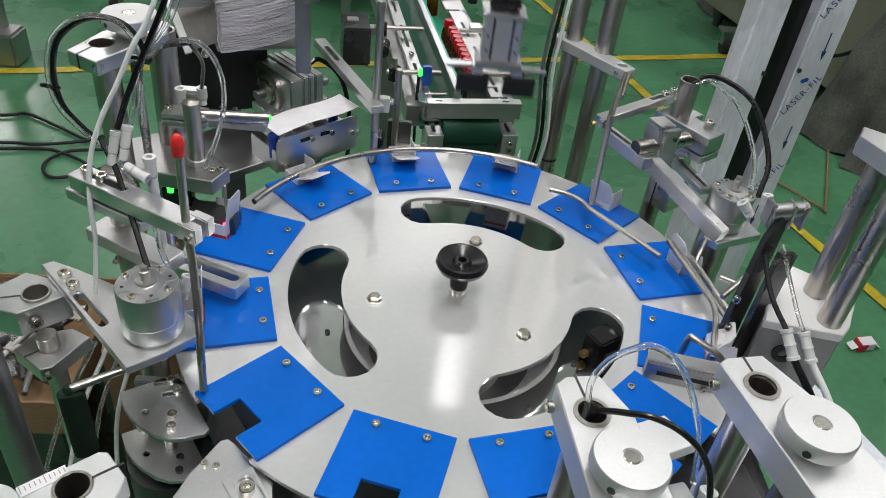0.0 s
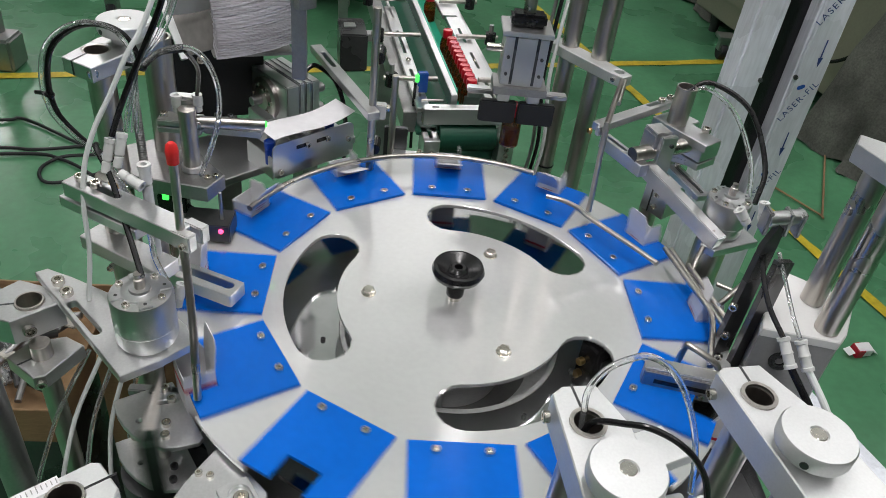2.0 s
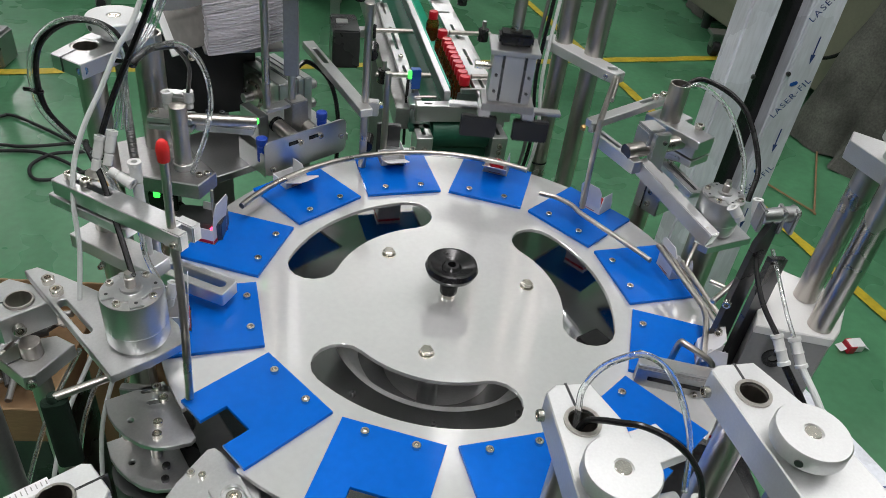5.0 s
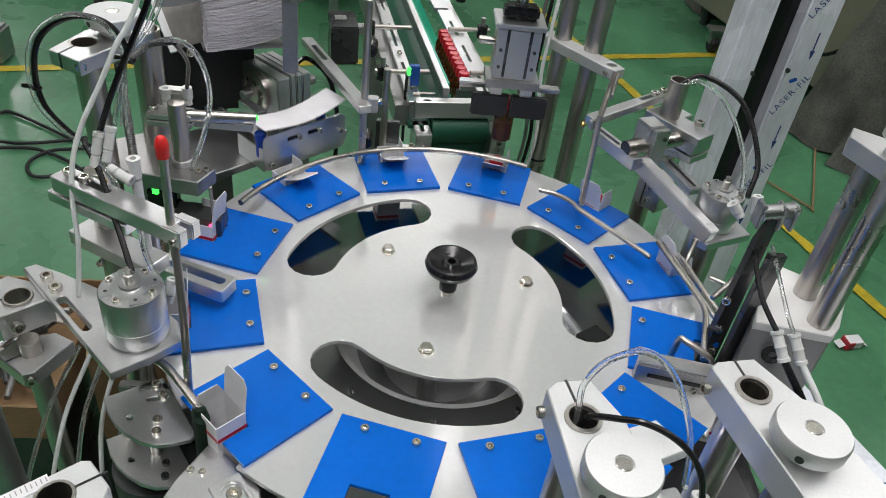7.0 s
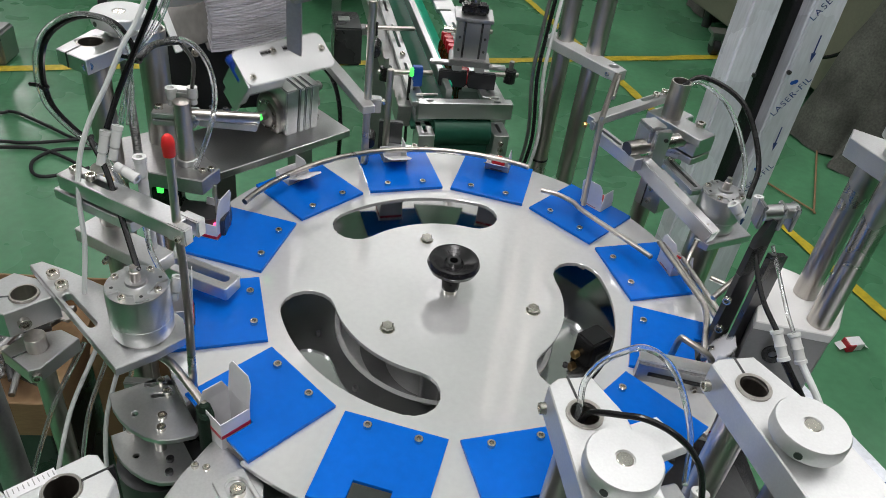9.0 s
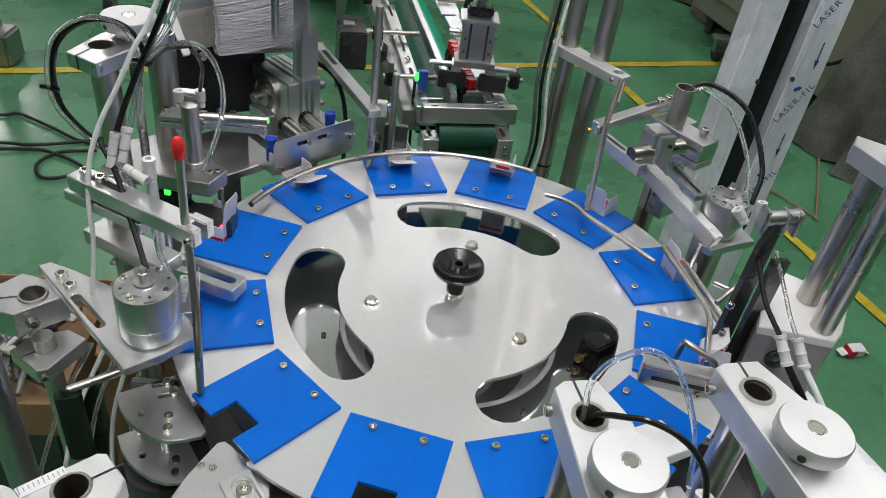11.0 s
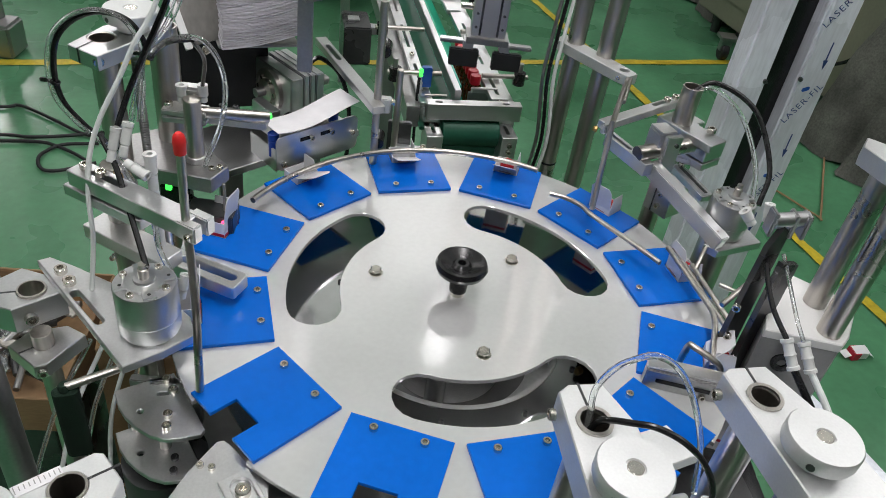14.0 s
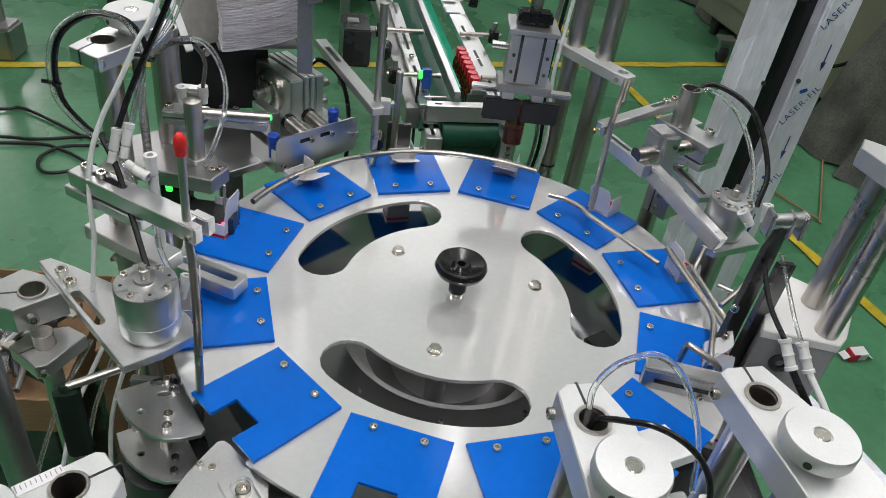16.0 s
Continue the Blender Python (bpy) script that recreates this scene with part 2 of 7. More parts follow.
def rect(cx, cy, lx, ly, turn=0.0, corner=0.003):
    c, s = math.cos(turn), math.sin(turn)
    pts = []
    for sx, sy, a0 in ((1, 1, 0), (-1, 1, 90), (-1, -1, 180), (1, -1, 270)):
        for k in range(4):
            a = radians(a0 + 30 * k)
            x, y = sx * (lx / 2 - corner) + corner * math.cos(a), sy * (ly / 2 - corner) + corner * math.sin(a)
            pts.append((cx + c * x - s * y, cy + s * x + c * y))
    return pts


def thing(name, label, category, at=(0, 0, 0), group="", kind=""):
    ob = new(name)
    ob.empty_display_size = 0.02
    ob.location = Vector(at) + Vector((0, 0, TOP))
    ob["at"] = tuple(at)
    return tagged(ob, label, category, group, kind)


def root_of(ob):
    while ob.parent:
        ob = ob.parent
    return ob


def smooth_by_angle(data, limit=0.6):
    bm = bmesh.new()
    bm.from_mesh(data)
    for f in bm.faces:
        f.smooth = True
    for e in bm.edges:
        e.smooth = len(e.link_faces) == 2 and e.calc_face_angle(0) < limit
    bm.to_mesh(data)
    bm.free()


def part(name, bm, mat, parent, label="", kind=""):
    """Link a bmesh, built in the plan's space, as one mesh under a thing or part."""
    data = bpy.data.meshes.new(name)
    bmesh.ops.recalc_face_normals(bm, faces=bm.faces)
    bm.to_mesh(data)
    bm.free()
    smooth_by_angle(data)
    data.transform(Matrix.Translation(-Vector(root_of(parent)["at"])))
    data.materials.append(mat)
    ob = new(name, data)
    ob.parent = parent
    return tagged(ob, label, kind=kind)


def whole(name, bm, mat, label, category, at=(0, 0, 0), group="", kind=""):
    """A thing of one mesh."""
    data = bpy.data.meshes.new(name)
    bmesh.ops.recalc_face_normals(bm, faces=bm.faces)
    bm.to_mesh(data)
    bm.free()
    smooth_by_angle(data)
    data.transform(Matrix.Translation(-Vector(at)))
    data.materials.append(mat)
    ob = new(name, data)
    ob.location = Vector(at) + Vector((0, 0, TOP))
    ob["at"] = tuple(at)
    return tagged(ob, label, category, group, kind)


SHARED = {}


def screw(parent, at, r=0.0055, axis=(0, 0, 1), hexhead=False, mat=None):
    """A socket-head or hexagon screw, its head standing on the surface."""
    key = (round(r, 4), hexhead, (mat or SCREW).name)
    if key not in SHARED:
        bm = bmesh.new()
        if hexhead:
            turned(bm, [(0, 0), (r * 1.25, 0), (r * 1.25, r * 0.15), (r * 1.05, r * 0.16)], seg=18)
            turned(bm, [(r * 1.05, r * 0.16), (r * 1.05, r * 0.85), (r * 0.85, r), (0, r)], seg=6)
        else:
            turned(bm, [(0, 0), (r, 0), (r, r * 0.95), (r * 0.9, r * 1.05), (r * 0.56, r * 1.05)], seg=14)
            turned(bm, [(r * 0.56, r * 1.05), (r * 0.50, r * 0.45), (0, r * 0.45)], seg=6)
        data = bpy.data.meshes.new("screw")
        bm.to_mesh(data)
        bm.free()
        smooth_by_angle(data)
        data.materials.append(mat or SCREW)
        SHARED[key] = data
    ob = new("screw", SHARED[key])
    q = Vector((0, 0, 1)).rotation_difference(Vector(axis).normalized()).to_matrix().to_4x4()
    ob.matrix_basis = Matrix.Translation(Vector(at) - Vector(root_of(parent)["at"])) @ q
    ob.parent = parent
    return ob


def frame_at(x, y, deg, z=0.0):
    return Matrix.Translation((x, y, z)) @ Matrix.Rotation(radians(deg), 4, "Z")


# ---- the hall ----
def build_hall():
    bm = bmesh.new()
    n, size = 24, 28.0
    g = [[bm.verts.new((-14 + size * i / n, -10 + size * j / n, -TOP)) for j in range(n + 1)] for i in range(n + 1)]
    for i in range(n):
        for j in range(n):
            bm.faces.new((g[i][j], g[i + 1][j], g[i + 1][j + 1], g[i][j + 1]))
    whole("floor", bm, FLOOR, "glossy green epoxy factory floor with scuffs", "floor", kind="structure")
    # walls and ceiling are unseen, added to close the hall and steer reflections
    for name, c, s in (("wall_north", (0, 12.1, 1.7), (24.4, 0.2, 5.2)), ("wall_south", (0, -6.1, 1.7), (24.4, 0.2, 5.2)),
                       ("wall_east", (12.1, 3, 1.7), (0.2, 18, 5.2)), ("wall_west", (-12.1, 3, 1.7), (0.2, 18, 5.2))):
        whole(name, box(bmesh.new(), c, s, bevel=0), HALL, "plain unseen hall wall, toned dark for reflections", "wall", kind="structure")
    whole("ceiling", box(bmesh.new(), (0, 3, 4.4), (24.6, 18.4, 0.2), bevel=0), CEILING, "plain white factory hall ceiling", "ceiling", kind="structure")
    for lx, ly in LAMPS:
        lamp = thing("ceiling_lamp", "long white tube light under the ceiling", "lamp", (lx, ly, 2.72), "ceiling tube lights")
        part("housing", box(bmesh.new(), (lx, ly, 2.77), (0.34, 1.56, 0.14)), WHITE_PAINT, lamp)
        part("tube", box(bmesh.new(), (lx, ly, 2.69), (0.30, 1.5, 0.02)), LAMP_FACE, lamp, "lit tube")
        for sy in (-0.6, 0.6):
            part("hanger", rod(bmesh.new(), (lx, ly + sy, 2.84), (lx, ly + sy, 4.3), 0.004, 8), ALU_DARK, lamp)
    # painted lines on the floor, worn at their edges
    for n_line, (label, a, b, w) in enumerate((("yellow painted floor line, worn at its edges", (-3.2, 1.925), (1.76, 3.387), 0.055),
                           ("yellow painted floor line crossing the aisle, chipped", (0.58, 4.2), (1.905, 0.35), 0.048))):
        bm = bmesh.new()
        a, b = Vector(a), Vector(b)
        d = (b - a).normalized()
        s = Vector((-d.y, d.x))
        k = 90
        rows = []
        for i in range(k + 1):
            p = a.lerp(b, i / k)
            j1 = noise.noise(Vector((p.x * 6, p.y * 6, 1))) * 0.012
            j2 = noise.noise(Vector((p.x * 6, p.y * 6, 9))) * 0.012
            rows.append((bm.verts.new((*(p + s * (w / 2 + j1)), -TOP + 0.004 + 0.003 * n_line)), bm.verts.new((*(p - s * (w / 2 + j2)), -TOP + 0.004 + 0.003 * n_line))))
        for r0, r1 in zip(rows, rows[1:]):
            bm.faces.new((r0[0], r0[1], r1[1], r1[0]))
        whole("floor_line", bm, YELLOW, label, "floor line", kind="structure")


def draped_cloth(name, at, lx, ly, h, seed, label, turn, flare=0.10):
    """A sheet hanging over a machine, in deep folds that flare on the floor."""
    bm = bmesh.new()
    n, rows = 150, 26
    grid = []
    for j in range(rows + 1):
        v = j / rows
        line = []
        for i in range(n):
            a = 2 * math.pi * i / n
            c, s = math.cos(a), math.sin(a)
            k = 1 / max(abs(c) ** 4 + abs(s) ** 4, 1e-6) ** 0.25
            fold = math.sin(a * 13 + seed + 5 * noise.noise(Vector((c * 2, s * 2, seed)))) * 0.070 * (0.3 + v) + noise.noise(Vector((c * 4, s * 4, v * 3 + seed))) * 0.13 * v + noise.noise(Vector((c * 9, s * 9, v * 7 + seed))) * 0.05 * v
            grow = 1 + flare * v * v + fold
            z = -TOP + h * (1 - v) + 0.02 * noise.noise(Vector((c * 4, s * 4, seed + 5))) + 0.01
            line.append(bm.verts.new((lx / 2 * k * c * grow, ly / 2 * k * s * grow, z)))
        grid.append(line)
    c = thing(name, label, "covered machine", (at[0], at[1], -TOP))
    skirt = bmesh.new()
    for dst, lines in ((bm, grid[:3]), (skirt, grid[2:])):
        here = grid[:3] if dst is bm else [[skirt.verts.new(v.co) for v in line] for line in lines]
        for a, b in zip(here, here[1:]):
            for i in range(n):
                dst.faces.new((a[i], a[(i + 1) % n], b[(i + 1) % n], b[i]))
    bm.faces.new(grid[0])
    for line in grid[3:]:
        for v in line:
            bm.verts.remove(v)
    for nm, dst in (("top_sheet", bm), ("skirt", skirt)):
        dst.transform(frame_at(at[0], at[1], turn))
        part(nm, dst, CLOTH, c)
    return c


def build_background():
    draped_cloth("covered_machine", (2.45, 4.50), 1.30, 1.55, 1.7, 2.0, "machine end under a grey dust cloth hanging to the floor", 14)
    draped_cloth("covered_machine", (2.50, 2.32), 0.84, 0.70, 1.5, 5.0, "machine end under a folded grey dust cloth", 16, 0.48)
    m = frame_at(2.30, 3.30, 14)
    w = thing("olive_machine", "olive grey machine cabinet between its dust cloths", "machine", (2.30, 3.30, -TOP))
    part("cabinet", box(bmesh.new(), (0, 0, -TOP + 0.72), (0.92, 1.60, 1.16), m, 0.01), OLIVE, w)
    part("panel", box(bmesh.new(), (-0.466, 0.30, -TOP + 0.60), (0.016, 0.62, 0.66), m, 0.004), OLIVE, w)
    for y, z, h in ((0.30, 0.74, 0.16), (-0.36, 0.60, 0.26), (-0.52, 0.92, 0.22)):
        part("opening", box(bmesh.new(), (-0.464, y, -TOP + z), (0.012, 0.20, h), m, 0.004), BLACK_MATT, w)
    part("cable", hose(bmesh.new(), [m @ Vector(v) for v in ((-0.47, -0.30, -0.30), (-0.52, -0.36, -0.50), (-0.53, -0.50, -0.58), (-0.50, -0.66, -0.46), (-0.47, -0.74, -0.20))], 0.009), BLACK, w)
    for y in (-0.70, 0.70):
        part("foot", rod(bmesh.new(), m @ Vector((-0.34, y, -TOP)), m @ Vector((-0.34, y, -TOP + 0.15)), 0.03, 16), DARK, w)
    # cables lying on the floor
    floor_z = -TOP + 0.012
    for pts in ([(-2.6, 1.62), (-2.1, 1.80), (-1.722, 1.904), (-1.669, 1.933), (-1.605, 1.914), (-1.476, 1.843), (-1.363, 1.777), (-1.278, 1.751)],
                [(-2.6, 1.50), (-2.0, 1.62), (-1.626, 1.697), (-1.524, 1.703), (-1.430, 1.729), (-1.310, 1.780)],
                [(-2.6, 1.38), (-2.0, 1.56), (-1.605, 1.653), (-1.470, 1.676), (-1.402, 1.661), (-1.312, 1.617), (-1.212, 1.545)],
                [(-1.263, 1.710), (-1.302, 1.701), (-1.386, 1.673), (-1.428, 1.600), (-1.419, 1.540), (-1.384, 1.496), (-1.343, 1.493), (-1.294, 1.519), (-1.224, 1.575)]):
        whole("floor_cable", hose(bmesh.new(), [(x, y, floor_z) for x, y in pts], 0.0065), BLACK_MATT, "black cable lying in loops on the floor", "cable", (*pts[0], -TOP), "floor cables")
    whole("floor_hose", hose(bmesh.new(), [(1.30, 2.24, floor_z), (1.514, 1.939, floor_z), (1.632, 1.762, floor_z), (1.648, 1.766, floor_z), (1.79, 2.09, floor_z), (1.964, 2.489, floor_z)], 0.0045), CARDBOARD,
          "thin tan hose on the green floor", "hose", (1.6, 1.75, -TOP))
    # crushed carton dropped on the floor
    box_m = frame_at(1.435, 0.938, 12, -TOP)
    c = thing("dropped_carton", "crushed white and red carton lying on the floor", "carton", (1.435, 0.938, -TOP))
    part("body", box(bmesh.new(), (0, 0, 0.022), (0.056, 0.036, 0.030), box_m @ Matrix.Rotation(0.12, 4, "X")), CARTON, c)
    part("print", box(bmesh.new(), (-0.0165, 0, 0.020), (0.026, 0.0395, 0.033), box_m @ Matrix.Rotation(0.12, 4, "X")), RED, c, "red printed end")
    for sx in (-0.032, 0.036):
        part("flap", box(bmesh.new(), (sx, 0, 0.035), (0.022, 0.032, 0.0012), box_m @ Matrix.Rotation(0.5 * sx / 0.035, 4, "Y"), 0), CARTON, c)
    # castors and feet of machines beyond the aisle
    for x, y in ((-0.52, 3.50), (1.70, 3.42), (-1.68, 3.08)):
        w = thing("castor", "black castor of a machine across the aisle", "castor", (x, y, -TOP), "castors")
        part("wheel", rod(bmesh.new(), (x - 0.022, y, -TOP + 0.05), (x + 0.022, y, -TOP + 0.05), 0.05, 24, 0.006), BLACK_MATT, w)
        part("fork", box(bmesh.new(), (x, y, -TOP + 0.09), (0.062, 0.05, 0.07)), ALU_DARK, w)
        part("plate", box(bmesh.new(), (x, y, -TOP + 0.135), (0.10, 0.10, 0.02)), ALU_DARK, w)
    m = thing("far_machine", "pale metal cabinet of a machine across the aisle", "machine", (-0.75, 3.9, -TOP))
    part("cabinet", box(bmesh.new(), (-0.75, 3.9, -TOP + 0.62), (0.9, 0.8, 0.94), bevel=0.01), WHITE_PAINT, m)
    part("door", box(bmesh.new(), (-0.75, 3.49, -TOP + 0.62), (0.78, 0.02, 0.82), bevel=0.004), WHITE_PAINT, m)


def build_pillar():
    """Upright guard column: film-covered steel on both sides of a dark strip."""
    p = thing("guard_column", "steel column in printed protective film with a dark strip", "column", (0.62, 0.55, -TOP))
    tilt = frame_at(0.62, 0.55, 6)
    part("film_panel", box(bmesh.new(), (-0.0770, 0.0, 0.3), (0.057, 0.06, 2.4), tilt, 0.004), FILM, p)
    part("dark_strip", box(bmesh.new(), (-0.0190, 0.012, 0.3), (0.0585, 0.02, 2.4), tilt, 0.002), BLACK, p, "dark recessed strip")
    part("film_panel", box(bmesh.new(), (0.0430, 0.0, 0.3), (0.065, 0.06, 2.4), tilt, 0.004), FILM, p)
    part("back_plate", box(bmesh.new(), (-0.008, 0.045, 0.3), (0.150, 0.02, 2.4), tilt, 0.002), ALU_DARK, p)
    for z in (0.16, 0.42, -0.1):
        screw(p, tilt @ Vector((-0.053, -0.030, z)), 0.0045, (0, -1, 0), mat=DARK)
    for z in (0.17, 0.43):
        screw(p, tilt @ Vector((0.016, -0.030, z)), 0.0045, (0, -1, 0), mat=DARK)
    # printed words and arrows of the film
    for text, z, size in (("LASER-FIL", 0.080, 0.019), ("LASER-FIL", 0.275, 0.019), ("LASER-FIL", -0.115, 0.019)):
        cu = bpy.data.curves.new("film_print", "FONT")
        cu.body, cu.size, cu.align_x, cu.align_y, cu.space_character = text, size, "CENTER", "CENTER", 1.2
        ob = new("film_print", cu)
        dg = bpy.context.evaluated_depsgraph_get()
        data = bpy.data.meshes.new_from_object(ob.evaluated_get(dg))
        bpy.data.objects.remove(ob)
        data.transform(tilt @ Matrix.Translation((0.040, -0.0325, z + 0.04)) @ Matrix.Rotation(radians(90), 4, "X") @ Matrix.Rotation(radians(60), 4, "Z"))
        data.transform(Matrix.Translation(-Vector(p["at"])))
        data.materials.append(INK)
        t = new("film_print", data)
        t.parent = p
    for z in (0.150, 0.345, -0.045):
        # printed oval mark over the words, and the fold lines of the film
        part("film_mark", slab(bmesh.new(), oval(0, 0, 0.004, 0.004), 0, 0.0006, m=tilt @ Matrix.Translation((0.036, -0.0302, z)) @ Matrix.Rotation(radians(90), 4, "X") @ Matrix.Rotation(radians(25), 4, "Z")), SENSOR_BLUE, p)
    for x in (-0.058, 0.020):
        part("film_fold", box(bmesh.new(), (x, -0.0305, 0.3), (0.0024, 0.0016, 2.4), tilt, 0.0006), FILM, p)
    for z in (0.032, 0.225, -0.16):
        bm = bmesh.new()
        box(bm, (0.050, -0.0315, z), (0.0022, 0.001, 0.042), tilt, 0)
        tip = [bm.verts.new(tilt @ Vector(v)) for v in ((0.045, -0.032, z - 0.014), (0.055, -0.032, z - 0.014), (0.050, -0.032, z - 0.034))]
        bm.faces.new(tip)
        part("film_arrow", bm, INK, p)


def build_base():
    """Machine table below the dial, its cabinet, the drum and the painted block under the posts."""
    t = thing("machine_table", "machine cabinet with a dark steel table top under the dial", "machine", (0.1, -0.25, -TOP))
    part("table_top", slab(bmesh.new(), rect(0.06, -0.20, 0.78, 1.02, 0, 0.02), -0.175, -0.15, bevel=0.002), DARK, t)
    part("dial_pan", slab(bmesh.new(), ring(0, 0, 0.375, 64), -0.149, -0.146), PAN, t)
    deck = thing("polished_deck", "polished stainless ring plate below the dial", "machine part", (0, 0, -0.08))
    part("ring_plate", turned(bmesh.new(), [(0.164, 0), (0.344, 0), (0.344, 0.006), (0.164, 0.006)], (0, 0, -0.074), seg=96, closed=True), DECK, deck)
    for k in range(10):
        a = radians(36 * k + 14)
        screw(deck, (0.188 * math.cos(a), 0.188 * math.sin(a), -0.068), 0.0036, mat=DARK)
    for k in range(4):
        a = radians(90 * k + 45)
        part("support", rod(bmesh.new(), (0.28 * math.cos(a), 0.28 * math.sin(a), -0.146), (0.28 * math.cos(a), 0.28 * math.sin(a), -0.073), 0.012), ALU_DARK, deck)
    valve = thing("air_valve", "black air valve with a brass fitting on the deck", "valve", (0.212, -0.05, -0.08))
    vm = frame_at(0.212, -0.050, 35)
    part("body", box(bmesh.new(), (0, 0, -0.046), (0.042, 0.034, 0.046), vm, 0.003), BLACK, valve)
    part("cap", box(bmesh.new(), (0.004, -0.0165, -0.056), (0.024, 0.005, 0.018), vm, 0.001), DARK, valve)
    part("brass_fitting", rod(bmesh.new(), vm @ Vector((-0.030, 0.006, -0.056)), vm @ Vector((-0.018, 0.006, -0.056)), 0.006, 14), BRASS, valve, "brass hose fitting")
    part("cabinet", box(bmesh.new(), (0.06, -0.20, -0.53), (0.70, 0.94, 0.70), bevel=0.006), WHITE_PAINT, t)
    for sx in (-1, 1):
        for sy in (-1, 1):
            part("foot", turned(bmesh.new(), [(0, 0), (0.04, 0), (0.04, 0.012), (0.015, 0.02), (0.015, 0.03), (0, 0.03)], (0.06 + sx * 0.31, -0.20 + sy * 0.43, -TOP)), BLACK, t)
    s = thing("side_table", "side table top in bluish protective film with printed arrows", "table", (0.72, -0.35, -TOP))
    film = [(0.46, -0.72), (0.75, -0.72), (0.635, -0.18), (0.575, -0.02), (0.46, -0.02)]
    part("top", slab(bmesh.new(), film, -0.145, -0.12, bevel=0.002), FILM, s)
    part("leg", box(bmesh.new(), (0.56, -0.2, -0.52), (0.05, 0.05, 0.76)), WHITE_PAINT, s)
    part("leg", box(bmesh.new(), (0.6, -0.62, -0.52), (0.05, 0.05, 0.76)), WHITE_PAINT, s)
    bm = bmesh.new()
    am = frame_at(0.615, -0.20, 176, -0.1185)
    slab(bm, [(-0.02, -0.0012), (0.008, -0.0012), (0.008, -0.006), (0.022, 0), (0.008, 0.006), (0.008, 0.0012), (-0.02, 0.0012)], 0, 0.0006, m=am)
    part("film_arrow", bm, INK, s)
    d = thing("drive_drum", "grey turned steel drum of the indexing drive", "machine part", (0, 0, -0.15))
    part("drum_wall", turned(bmesh.new(), [(0.156, 0), (0.163, 0), (0.163, 0.080), (0.156, 0.080)], (0, 0, -0.148), seg=72, closed=True), GREY_WALL, d)
    part("flange", turned(bmesh.new(), [(0.125, 0), (0.156, 0), (0.156, 0.030), (0.125, 0.030)], (0, 0, -0.147), seg=72, closed=True), GREY_WALL, d)
    part("hub", turned(bmesh.new(), [(0, 0), (0.085, 0), (0.085, 0.07), (0.055, 0.075), (0.055, 0.121), (0, 0.121)], (0, 0, -0.148), seg=40), GREY_WALL, d)
    for k in range(9):
        a = radians(40 * k + 10)
        screw(d, (0.146 * math.cos(a), 0.146 * math.sin(a), -0.117), 0.005)
    for k in range(3):
        a = radians(120 * k + 20)
        part("pillar", rod(bmesh.new(), (0.12 * math.cos(a), 0.12 * math.sin(a), -0.147), (0.12 * math.cos(a), 0.12 * math.sin(a), -0.03), 0.014, 24), ALU, d)
    b = thing("post_block", "white painted block carrying the paired steel posts", "machine part", (0.47, -0.06, -0.15))
    outline = [(0.390, -0.112), (0.420, -0.035), (0.458, 0.022), (0.545, -0.040), (0.503, -0.112), (0.487, -0.129)]
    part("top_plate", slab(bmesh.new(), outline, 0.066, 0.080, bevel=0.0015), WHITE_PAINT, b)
    # body is a darker grey than the top plate
    part("body", slab(bmesh.new(), [(x * 0.985 + 0.006, y * 0.97 - 0.002) for x, y in outline], -0.149, 0.066), material("grey_block_side", (0.30, 0.30, 0.30), 0.5, 0.0, 0.05, 200, 0.05, 0.08, 6), b)
    turned_port = turned(bmesh.new(), [(0.006, 0), (0.014, 0), (0.014, 0.003), (0.006, 0.003)], (0.425, -0.1225, 0.035), (-0.2, -1, 0.05), 20, True)
    part("port", turned_port, BLACK, b, "black cable port")


# ---- the dial ----
ST0 = 105.64  # bearing of the first station, degrees
PROFILE = [(-0.30, 0), (-0.2, 1.1), (-0.1, 7.0), (0.0, 14.2), (0.1, 21.6), (0.2, 27.8), (0.30, 30)]
INDEXES = [2.0, 4.2, 7.3, 9.5, 12.59, 15.7]


def station(k, r=0.0, lat=0.0):
    a = radians(ST0 - 30 * k)
    return (r * math.cos(a) - lat * math.sin(a), r * math.sin(a) + lat * math.cos(a))


